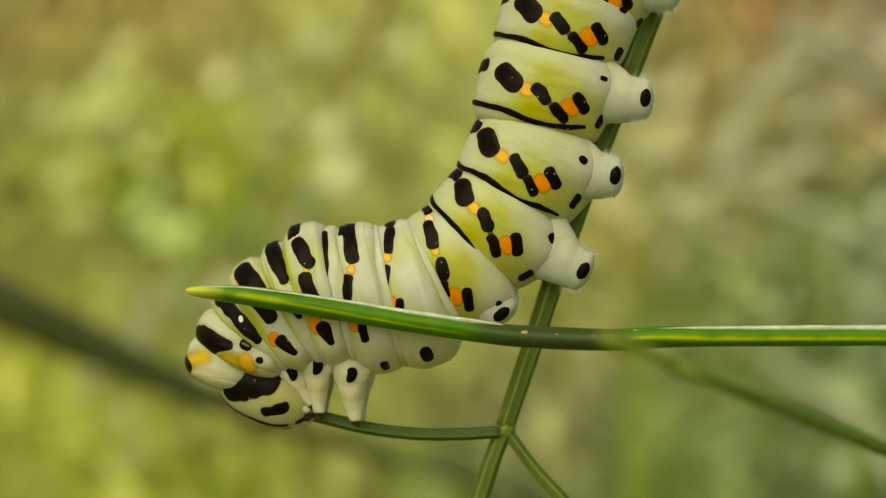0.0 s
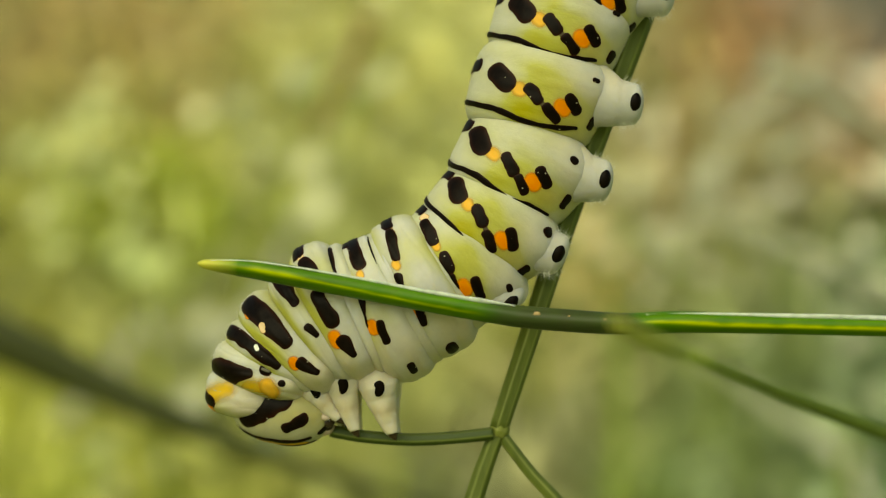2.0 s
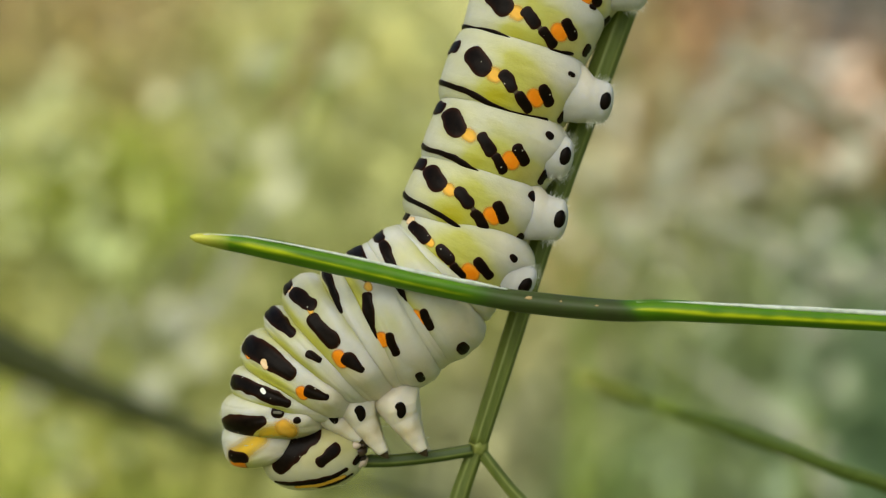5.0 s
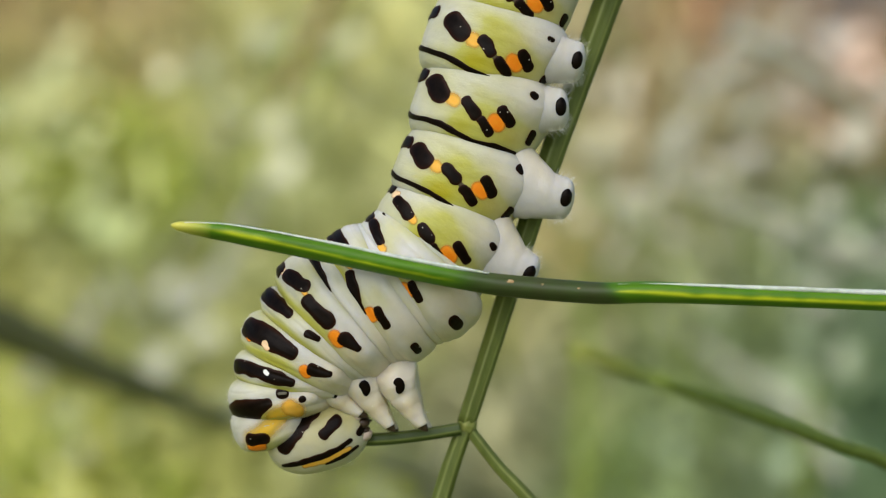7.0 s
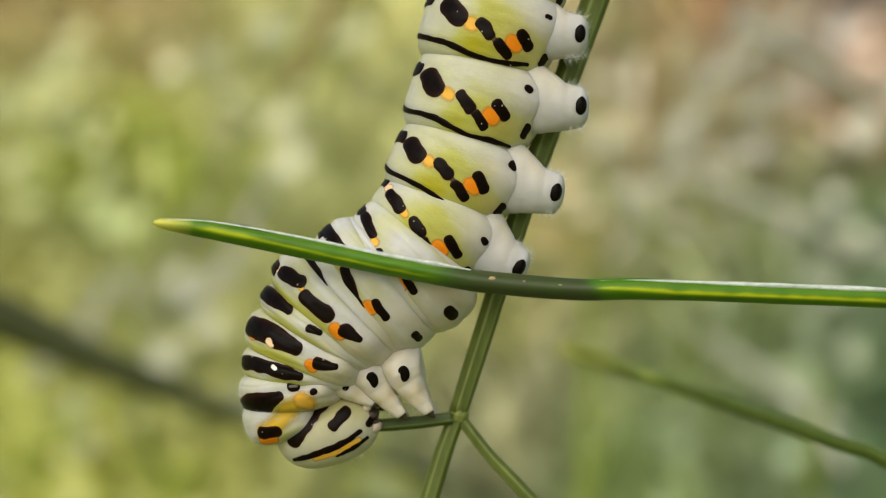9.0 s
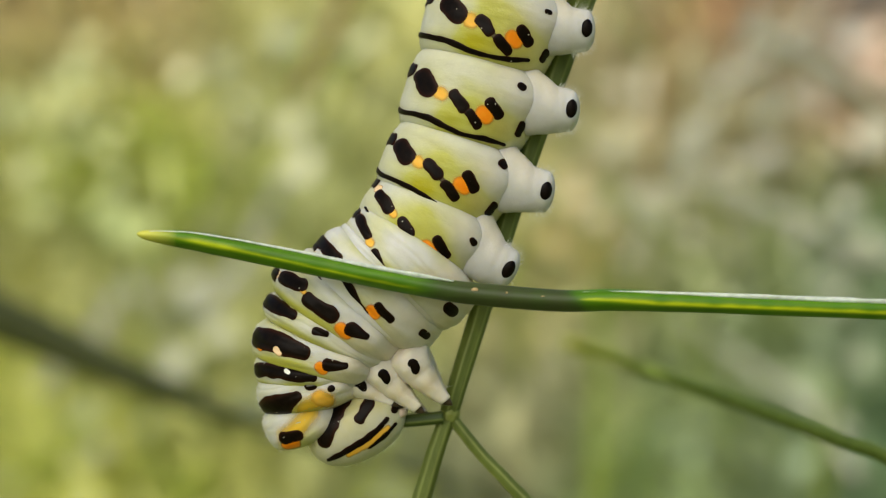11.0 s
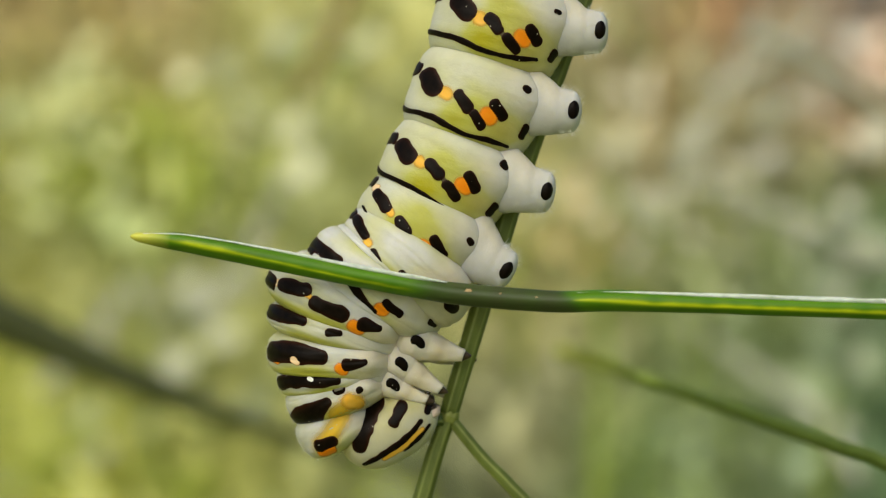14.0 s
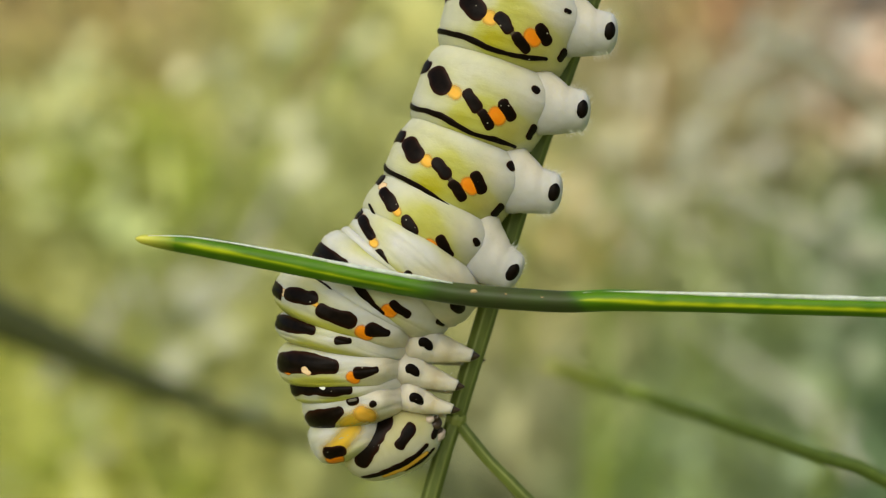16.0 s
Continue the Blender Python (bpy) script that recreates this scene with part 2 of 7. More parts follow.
# ---------------------------------------------------------------- ground and meadow behind
TONES = [  # x, z in metres at the bank, spread, colour
    (-0.238, 0.136, 0.070, (0.37, 0.28, 0.13)),
    (-0.168, 0.132, 0.065, (0.44, 0.33, 0.16)),
    (-0.220, 0.066, 0.055, (0.30, 0.35, 0.065)),
    (-0.252, 0.077, 0.050, (0.27, 0.26, 0.09)),
    (-0.133, 0.119, 0.050, (0.39, 0.44, 0.17)),
    (-0.078, 0.132, 0.060, (0.46, 0.45, 0.20)),
    (-0.078, 0.066, 0.060, (0.38, 0.40, 0.16)),
    (-0.238, -0.003, 0.050, (0.34, 0.34, 0.11)),
    (-0.158, -0.021, 0.050, (0.40, 0.41, 0.22)),
    (-0.238, -0.125, 0.070, (0.40, 0.42, 0.09)),
    (-0.158, -0.118, 0.060, (0.41, 0.42, 0.11)),
    (-0.078, -0.069, 0.060, (0.38, 0.39, 0.15)),
    (0.145, 0.049, 0.060, (0.40, 0.34, 0.20)),
    (0.131, 0.101, 0.050, (0.46, 0.37, 0.22)),
    (0.162, 0.143, 0.040, (0.42, 0.19, 0.09)),
    (0.232, 0.094, 0.055, (0.56, 0.27, 0.12)),
    (0.197, 0.108, 0.040, (0.34, 0.31, 0.25)),
    (0.262, 0.152, 0.060, (0.27, 0.235, 0.26)),
    (0.276, 0.078, 0.038, (0.52, 0.23, 0.08)),
    (0.240, 0.030, 0.070, (0.09, 0.15, 0.06)),
    (-0.040, 0.150, 0.050, (0.56, 0.55, 0.26)),
    (-0.180, 0.030, 0.045, (0.28, 0.33, 0.06)),
    (0.100, 0.150, 0.045, (0.52, 0.42, 0.25)),
    (0.065, -0.012, 0.050, (0.48, 0.44, 0.20)),
    (0.138, -0.018, 0.055, (0.37, 0.39, 0.19)),
    (0.162, -0.055, 0.060, (0.20, 0.26, 0.11)),
    (0.232, -0.027, 0.050, (0.24, 0.31, 0.19)),
    (0.256, -0.083, 0.060, (0.09, 0.15, 0.08)),
    (0.089, -0.118, 0.035, (0.24, 0.33, 0.09)),
    (0.145, -0.125, 0.050, (0.24, 0.28, 0.15)),
    (0.207, -0.135, 0.050, (0.14, 0.23, 0.11)),
    (-0.015, -0.139, 0.045, (0.14, 0.16, 0.11)),
    (0.040, -0.090, 0.050, (0.30, 0.29, 0.17)),
]


GLINTS = [  # x, z, spread, number, colour of discs standing in for highlights and ochre dry leaves
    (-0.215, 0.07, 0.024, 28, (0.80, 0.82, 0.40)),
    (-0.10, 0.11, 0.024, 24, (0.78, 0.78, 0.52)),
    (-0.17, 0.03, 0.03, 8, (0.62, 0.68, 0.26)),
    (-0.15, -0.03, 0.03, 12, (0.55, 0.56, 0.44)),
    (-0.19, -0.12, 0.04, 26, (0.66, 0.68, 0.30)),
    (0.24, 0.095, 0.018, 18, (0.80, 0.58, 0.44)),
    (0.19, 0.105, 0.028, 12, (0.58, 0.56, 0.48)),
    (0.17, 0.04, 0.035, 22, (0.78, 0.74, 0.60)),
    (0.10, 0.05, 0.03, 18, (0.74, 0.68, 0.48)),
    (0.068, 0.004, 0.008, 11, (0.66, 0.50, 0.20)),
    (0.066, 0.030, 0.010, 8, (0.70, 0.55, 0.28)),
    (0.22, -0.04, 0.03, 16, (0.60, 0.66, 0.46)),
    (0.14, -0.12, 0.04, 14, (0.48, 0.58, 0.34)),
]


def tone(x, z):
    """Colour of the meadow round a place: dry straw, fresh green, earth and the grey path."""
    acc, tot = np.zeros(3), 1e-9
    for cx, cz, s, c in TONES:
        w = math.exp(-((x - cx) ** 2 + (z - cz) ** 2) / (2 * (0.55 * s) ** 2))
        acc += w * np.array(c)
        tot += w
    w = 0.004
    c = (acc + w * np.array((0.22, 0.25, 0.08))) / (tot + w)
    return c * np.array((1.06, 1.10, 0.96)) if x > 0.05 else c * np.array((1.10, 1.08, 0.94))


def build_ground():
    ys = [-4000, -600, -200, 0, 150, 300, 450, 600, 700, 760, 800, 830, 850, 865, 880, 895, 910, 925, 940, 955, 970, 990, 1015, 1050, 1100, 1500, 4000, 60000, 2000000]
    zs = []
    for y in ys:
        zs.append(-260 if y < 600 else -260 + 640 * min(1.0, (y - 600) / 450) ** 1.2 + (0 if y < 1050 else (y - 1050) * 0.02))
    xs = [-2000000, -50000, -4000, -1000] + list(range(-480, 481, 20)) + [1000, 4000, 50000, 2000000]
    pts, cols = [], []
    for y, z in zip(ys, zs):
        for x in xs:
            h = 14 * noise.noise(Vector((x * 0.011, y * 0.011, 3))) if 600 < y < 1200 and abs(x) < 600 else 0
            pts.append((x, y, z + h))
            c = tone(x / 1000, z / 1000)
            cols.append((*c, 1))
    me = grid_mesh("ground", pts, len(ys), len(xs), False, cols)
    ob = part("ground", me, BANK)
    tagged(ob, "rough meadow ground rising to a grassy bank", "ground", kind="structure")


def build_meadow():
    rnd = random.Random(5)
    verts, faces, cols = [], [], []
    for i in range(12000):
        x, z = rnd.uniform(-0.42, 0.42), rnd.uniform(-0.25, 0.27)
        y = 0.60 + (z + 0.26) / 0.64 * 0.42 - abs(rnd.gauss(0, 0.05)) - 0.01
        # leaves of one plant share a brightness: clumps a few centimetres wide
        clump = 0.7 * noise.noise(Vector((x * 26, z * 26, 1.7))) + 0.7 * noise.noise(Vector((x * 70, z * 70, 4.2)))
        c = tone(x, z) * (1.37 if x < 0.05 else 1.12) * 2 ** ((0.30 if x < 0 else 0.42) * clump)
        k = rnd.random()
        # pale haze painted into the leaf colours, a little stronger to the right
        haze_mix = 0.3 if x < 0.02 else 0.42
        haze = max(0.0, noise.noise(Vector((x * 34, z * 34, 9.1))))
        c = c * (1 - haze_mix * haze) + haze_mix * haze * np.array((0.46, 0.48, 0.42))
        if k < 0.05:
            c = c * 1.4 + np.array((0.10, 0.11, 0.08))
        elif k < 0.3:
            c = c * 0.82
        c = np.minimum(c, 0.8)
        ln, wd = rnd.uniform(0.012, 0.038), rnd.uniform(0.002, 0.0065)
        d = Vector((rnd.gauss(0, 0.55), rnd.gauss(0, 0.3), rnd.uniform(0.2, 1.0))).normalized()
        s = d.cross(Vector((rnd.gauss(0, 0.5), 1.0, rnd.gauss(0, 0.5)))).normalized()
        o = Vector((x, y, z))
        b0 = len(verts)
        bend = d.cross(s) * rnd.uniform(-0.25, 0.25) * ln
        for f, w in ((0, 0.35), (0.35, 1.0), (0.7, 0.75), (1.0, 0.05)):
            p = o + d * (ln * f) + bend * (f * f)
            verts += [p - s * (wd * w / 2), p + s * (wd * w / 2)]
            cols += [(*c, 1)] * 2
        faces += [(b0 + 2 * q, b0 + 2 * q + 1, b0 + 2 * q + 3, b0 + 2 * q + 2) for q in range(3)]
    # the meadow goes on beyond the bank, thinner
    for i in range(9000):
        x, y = rnd.uniform(-1.6, 1.6), rnd.uniform(-1.2, 1.5)
        if abs(x) < 0.42 and y > 0.3:
            continue
        z = -0.26 if y < 0.6 else -0.26 + 0.64 * min(1.0, (y - 0.6) / 0.45) ** 1.2 + max(0.0, y - 1.05) * 0.02
        if abs(x) < 0.5 and y < 0.6:
            ln = rnd.uniform(0.02, 0.05)
        else:
            ln = rnd.uniform(0.03, 0.11)
        c = np.array((0.20, 0.25, 0.07)) * rnd.uniform(0.6, 1.4) if rnd.random() < 0.75 else np.array((0.36, 0.32, 0.18)) * rnd.uniform(0.7, 1.2)
        wd = rnd.uniform(0.003, 0.008)
        d = Vector((rnd.gauss(0, 0.4), rnd.gauss(0, 0.4), 1.0)).normalized()
        s = d.cross(Vector((rnd.gauss(0, 1), rnd.gauss(0, 1), 0.1))).normalized()
        b0 = len(verts)
        for f, w in ((0, 1.0), (0.6, 0.7), (1.0, 0.05)):
            p = Vector((x, y, z - 0.004)) + d * (ln * f)
            verts += [p - s * (wd * w / 2), p + s * (wd * w / 2)]
            cols += [(*c, 1)] * 2
        faces += [(b0 + 2 * q, b0 + 2 * q + 1, b0 + 2 * q + 3, b0 + 2 * q + 2) for q in range(2)]
    # round leaflets in loose clusters: bright highlights put in as pale colour, some ochre leaf
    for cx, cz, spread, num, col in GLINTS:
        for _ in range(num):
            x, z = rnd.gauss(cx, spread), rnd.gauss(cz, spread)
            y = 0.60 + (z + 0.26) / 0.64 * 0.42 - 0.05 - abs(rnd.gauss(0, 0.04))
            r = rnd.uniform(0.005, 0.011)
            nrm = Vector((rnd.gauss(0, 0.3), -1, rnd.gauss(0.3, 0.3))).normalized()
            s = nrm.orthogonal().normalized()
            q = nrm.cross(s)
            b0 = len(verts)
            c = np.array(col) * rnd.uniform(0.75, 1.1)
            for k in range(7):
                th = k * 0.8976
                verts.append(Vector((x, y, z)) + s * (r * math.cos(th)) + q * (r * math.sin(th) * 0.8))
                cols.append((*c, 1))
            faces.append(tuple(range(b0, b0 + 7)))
    me = bpy.data.meshes.new("meadow_plants")
    me.from_pydata(verts, [], faces)
    ca = me.color_attributes.new("tint", "FLOAT_COLOR", "POINT")
    ca.data.foreach_set("color", np.array(cols, dtype=np.float32).ravel())
    ob = part("meadow_plants", me, MEADOW)
    tagged(ob, "out-of-focus meadow leaves and dry stalks on the bank", "plants", kind="stuff")


build_ground()
build_meadow()


def far_stalk(label, pts, radii, mat, name="meadow_stalk", light=0.0, seed=1.0):
    me = tube(name, pts, radii, 60, 14, 5, 0.05, 0.05, lambda f, th, r: (max(0, r) * 0.6 + light, 0, 0, 1), seed)
    return tagged(part(name, me, mat), label, "stalk")


# dark stalk slanting through the shade behind the larva
far_stalk("thick dark green stalk slanting down behind the larva", [px(-700, 250, 175), px(-200, 475, 190), px(60, 598, 212), px(330, 712, 240), px(700, 835, 308), px(960, 915, 350), px(1500, 1150, 405), (130, 430, -262)], [(0, 5.0), (80, 4.8), (112, 3.7), (150, 2.3), (190, 1.8), (400, 1.8)], FAR_STEM)
# thin stalk between the leaf and the viewer, its tip leaning nearest
thin_stalk = tagged(new("young_stalk"), "thin green stalk ending in a soft yellow tip", "stalk")
NEAR = Vector(px(1300, 718, -18.7))


def near_px(x, y):
    return tuple(Vector(px(x, y, float(np.interp(x, (1000, 1200, 1568, 2000), (-33, -23, -14, -8))))) - NEAR)


part("stem", tube("stem", [near_px(1140, 663), near_px(1300, 718), near_px(1500, 791), near_px(1600, 831), near_px(2000, 1060), near_px(2500, 1800), tuple(Vector((62, -6, -262)) - NEAR)], [(0, 0.27), (4, 0.33), (10, 0.37), (30, 0.45), (300, 1.0)], 110, 18, 5, 0.05, 0.03, lambda f, th, r: (max(0, r) * 0.4 + 0.6 * math.exp(-f / 0.012), 0, 0, 1)), MID_STEM, thin_stalk)
part("tip", tube("tip", [near_px(1012, 617), near_px(1050, 631), near_px(1095, 647), near_px(1144, 664.5)], [0.26, 0.34, 0.32, 0.27], 30, 14, 5, 0.05, 0.05, lambda f, th, r: (1.0 - 0.3 * f, 0.75 * (1 - f), 0, 1), round_start=True), MID_STEM, thin_stalk, "soft yellow-green growing tip")


far_stalk("pale upright grass stalk in the meadow", [px(1030, 1500, 420), px(1036, 900, 420), px(1040, 700, 420), px(1046, 520, 420)], [4.0, 3.8, 3.4, 1.2], GRASS, light=0.0)


# pale dry grass stalks across the bank
for k_, (x0_, y0_, x1_, y1_, dep_, r_) in enumerate(((1230, 160, 1420, 30, 520, 3.0), (1250, 330, 1620, 480, 560, 3.4), (1180, 260, 1330, 420, 600, 3.0), (1080, 470, 1300, 60, 640, 2.6), (1420, 480, 1660, 400, 580, 2.6), (330, 560, 480, 300, 560, 3.0), (40, 690, 210, 480, 600, 2.6), (1480, 760, 1180, 560, 560, 2.4))):
    far_stalk("pale dry grass stalk leaning on the bank", [px(x0_, y0_, dep_), px((x0_ + x1_) / 2 + 8, (y0_ + y1_) / 2 + 10, dep_ + 10), px(x1_, y1_, dep_ + 20)], [r_ * 1.1, r_ * 1.0, r_ * 0.6], STRAW, "dry_grass_stalk", seed=k_ * 1.7)["group"] = "dry grass stalks on the bank"


for k_, (line_, r_, mat_, lab_) in enumerate((
        (((1165, -60), (1150, 130), (1128, 330)), 4.6, TAN, "tan dry grass stalk upright on the bank"),
        (((1300, 55), (1420, 110), (1560, 200)), 4.2, STRAW, "pale dry grass stalk leaning on the bank"),
        (((1490, 840), (1440, 760), (1370, 690)), 3.0, STRAW, "pale dry grass stalk leaning on the bank"),
        (((600, -40), (560, 60), (500, 170)), 4.0, TAN, "tan dry grass stalk upright on the bank"))):
    far_stalk(lab_, [px(x_, y_, 500 + 20 * q_) for q_, (x_, y_) in enumerate(line_)], [r_ * 0.8, r_, r_ * 0.5], mat_, "dry_grass_stalk", seed=k_ * 2.3)["group"] = "dry grass stalks on the bank"




# green grass stalks that cross before the bank
rnd_ = random.Random(23)
for k_ in range(22):
    x_, y_ = rnd_.uniform(20, 1540), rnd_.uniform(60, 820)
    lean_, ln_ = rnd_.gauss(0, 0.55), rnd_.uniform(150, 300)
    dep_ = 560 + 0.2 * (441 - y_) + rnd_.uniform(-60, 40)
    dx_, dy_ = ln_ * math.sin(lean_), -ln_ * math.cos(lean_)
    bow_ = rnd_.uniform(-25, 25)
    r_ = rnd_.uniform(1.3, 2.3)
    far_stalk("thin green grass stalk before the bank", [px(x_ - dx_ / 2, y_ - dy_ / 2, dep_ + 15), px(x_ + bow_, y_, dep_), px(x_ + dx_ / 2, y_ + dy_ / 2, dep_ - 10)], [r_, r_ * 0.9, r_ * 0.4], HERB_LEAF if x_ < 900 and k_ % 3 else GRASS, "grass_stalk", seed=k_ * 1.3)["group"] = "green grass stalks before the bank"


def herb(x, y, z, spread, count, seed):
    """A bushy yellow-green herb: thin stem from the bank, side twigs and a crown of small leaflets (metres in)."""
    rnd = random.Random(seed)
    plant_ = tagged(new("meadow_herb"), "bushy yellow-green herb with small leaflets, out of focus", "herb")
    plant_["group"] = "herbs on the bank"
    base = -0.26 if y < 0.6 else -0.26 + 0.64 * min(1.0, (y - 0.6) / 0.45) ** 1.2
    foot_ = Vector((x * 1000 + rnd.uniform(-12, 12), y * 1000, base * 1000 - 4))
    top = Vector((x * 1000, y * 1000, (z + spread) * 1000))
    mid_ = foot_.lerp(top, 0.5) + Vector((rnd.uniform(-6, 6), 0, 0))
    part("stem", tube("stem", [tuple(foot_), tuple(mid_), tuple(top)], [1.4, 1.0, 0.5], 24, 8, 0, 0.0, 0.05), MID_STEM, plant_)
    verts, faces, cols = [], [], []
    for _ in range(count):
        d = Vector((rnd.gauss(0, 1), rnd.gauss(0, 0.6), rnd.gauss(0, 1))) * (spread * 0.55)
        c = Vector((x, y, z)) + d
        r = rnd.uniform(0.0035, 0.0075)
        nrm = Vector((rnd.gauss(0, 0.4), -1, rnd.gauss(0.4, 0.4))).normalized()
        a_ = nrm.orthogonal().normalized()
        a_ = (a_ * math.cos(rnd.uniform(0, 6.28)) + nrm.cross(a_) * math.sin(rnd.uniform(0, 6.28))).normalized()
        b_2 = nrm.cross(a_)
        b0 = len(verts)
        k = rnd.random()
        for u_, v_2, lift in ((-1, 0, 0), (-0.45, 0.42, 0.1), (0.35, 0.46, 0.12), (1, 0, 0), (0.35, -0.46, 0.12), (-0.45, -0.42, 0.1)):
            verts.append(c + a_ * (r * u_) + b_2 * (r * v_2) + nrm * (r * lift))
            cols.append((k, 0.15 * k, 0, 1))
        faces += [(b0, b0 + 1, b0 + 2, b0 + 3), (b0, b0 + 3, b0 + 4, b0 + 5)]
    me = bpy.data.meshes.new("crown")
    me.from_pydata(verts, [], faces)
    ca = me.color_attributes.new("tint", "FLOAT_COLOR", "POINT")
    ca.data.foreach_set("color", np.array(cols, dtype=np.float32).ravel())
    tagged(part("crown", me, HERB_LEAF, plant_, "small yellow-green leaflets"), kind="stuff")


for x_, y_, z_, spread_, count_, seed_ in ((-0.167, 0.70, 0.066, 0.016, 46, 1), (-0.213, 0.71, 0.045, 0.020, 52, 2), (-0.148, 0.69, 0.040, 0.018, 40, 3), (-0.080, 0.74, 0.110, 0.016, 26, 4),
                                           (-0.030, 0.62, -0.118, 0.020, 46, 5), (-0.200, 0.64, -0.105, 0.024, 60, 6), (-0.140, 0.62, -0.122, 0.018, 36, 7)):
    herb(x_, y_, z_, spread_, count_, seed_)


# ---------------------------------------------------------------- the plant that the larva feeds on
def bristles(name, spots, seed, length=0.9, thick=0.012):
    """Short soft hairs: thin three-sided spikes from (place, direction) pairs, in mm."""
    rnd = random.Random(seed)
    verts, faces = [], []
    for p, d in spots:
        d = (Vector(d) + Vector((rnd.gauss(0, 0.3), rnd.gauss(0, 0.3), rnd.gauss(0, 0.3)))).normalized()
        s = d.orthogonal().normalized()
        q = d.cross(s)
        ln = length * rnd.uniform(0.5, 1.15)
        b0 = len(verts)
        for k in range(3):
            th = k * 2.094
            verts.append((Vector(p) + (s * math.cos(th) + q * math.sin(th)) * thick) * MM)
        verts.append((Vector(p) + d * ln) * MM)
        faces += [(b0, b0 + 1, b0 + 3), (b0 + 1, b0 + 2, b0 + 3), (b0 + 2, b0, b0 + 3)]
    me = bpy.data.meshes.new(name)
    me.from_pydata(verts, [], faces)
    return me


plant = tagged(new("fennel_plant"), "grooved green fennel plant with a forked node", "plant")
STEM_Y = 1.0
part("stem", tube("stem", [px(1215, -400, STEM_Y), px(1071, 0, STEM_Y), px(976, 262, STEM_Y), px(928, 406, STEM_Y), px(889, 533, STEM_Y), px(822, 742, STEM_Y)], [1.02, 0.95, 0.86, 0.77, 0.67, 0.60], 70, 42, 7, 0.05, 0.03), STEM, plant)
part("lower_stem", tube("lower_stem", [px(820, 748, STEM_Y), px(797, 812, STEM_Y), px(774, 885, STEM_Y), px(735, 1010, STEM_Y)], [0.50, 0.56, 0.60, 0.66], 50, 28, 6, 0.07, 0.03), STEM, plant)
part("stem_base", tube("stem_base", [px(736, 1006, STEM_Y), px(660, 1300, STEM_Y), px(600, 2200, STEM_Y), px(590, 4500, STEM_Y), (-7, 3, -262)], [0.66, 0.9, 1.4, 2.0], 80, 20, 6, 0.07, 0.03), STEM, plant)
part("side_shoot", tube("side_shoot", [px(826, 750, STEM_Y), px(842, 772, STEM_Y), px(880, 820, STEM_Y), px(925, 868, STEM_Y), px(985, 940, STEM_Y), px(1120, 1150, STEM_Y)], [0.36, 0.40, 0.44, 0.44, 0.42, 0.3], 60, 20, 5, 0.06, 0.03), STEM, plant)
part("node", tube("node", [px(829, 728, STEM_Y), px(824, 742, STEM_Y), px(818, 760, STEM_Y)], [0.5, 0.66, 0.5], 14, 24, 7, 0.05, 0.05, lambda f, th, r: (0.7 + 0.3 * r, 0.1, 0, 1), round_start=True, round_end=True), STEM, plant, "pale green swollen stem joint")

# the side stalk that is being eaten, in bite-sized lengths from the node outwards
PIECE = 93.0 / 28
stalk_pieces = []
for i in range(4):
    x0, x1 = -i * PIECE - 0.15, -(i + 1) * PIECE - 0.25 - 0.2
    sag = lambda x: -0.95 * math.sin(math.pi * min(1.0, max(0.0, -x / (4 * PIECE)))) * 0.8
    pts = [(x0, 0, sag(x0)), ((x0 + x1) / 2, 0, sag((x0 + x1) / 2)), (x1, 0, sag(x1))]
    mid = Vector(pts[1])
    pts = [tuple(Vector(p) - mid) for p in pts]
    r = 0.40
    me = tube("stalk_piece", pts, [(0, r * 0.97), (0.4, r), (PIECE - 0.2, r), (PIECE + 0.3, r * 0.97)], 26, 24, 5, 0.05, 0.0)
    ob = part("stalk_piece", me, SIDE_STEM, plant)
    stalk_pieces.append((ob, mid))

# leaf blade crossing in front
leaf = tagged(new("fennel_leaf"), "long narrow green leaf with a yellowish tip", "leaf")
LEAF_Y = -5.6


def leaf_tint(f, th, ridge):
    """Yellow streak along the middle rib, wide near the tip, hair-thin further in, missing on the dull stretch; yellowed tip."""
    rag = noise.noise(Vector((f * 46, 0, 0)))
    start = math.exp(-((f - 0.095) / 0.042) ** 2)
    thin_run = 0.75 / (1 + math.exp(-(f - 0.13) * 90)) / (1 + math.exp((f - 0.352) * 160))
    far_run = 1.05 / (1 + math.exp(-(f - 0.563) * 300))
    rib = 0.12 - 0.45 * min(1.0, f / 0.3) if f < 0.45 else 0.16 - 0.34 * min(1.0, (f - 0.560) / 0.10) - 0.34 * max(0.0, f - 0.70)
    wide = 0.09 + 0.17 * start if f < 0.45 else 0.07 + 0.11 * min(1.0, max(0.0, f - 0.560) / 0.06)
    front = 1.0 if math.sin(th) < 0.1 else 0.0
    streak = (start + thin_run + far_run) * math.exp(-((math.cos(th) - rib - 0.05 * rag) / wide) ** 2) * front
    dull = 1 / (1 + math.exp(-(f - 0.372) * 110)) / (1 + math.exp((f - 0.561 + 0.008 * math.cos(th) - 0.006 * rag) * 260))
    return (max(0.0, min(1.0, streak * (0.9 + 0.35 * rag) + 0.07 + 0.05 * rag) * (1 - dull)), min(1.0, 1.15 * max(0.0, 1 - f / 0.052) ** 0.7), dull * (0.90 + 0.10 * rag), 1)


def leaf_px(x, y):
    p = Vector(px(x, y, LEAF_Y)) - Vector(px(302, 397, LEAF_Y))
    return tuple(p)


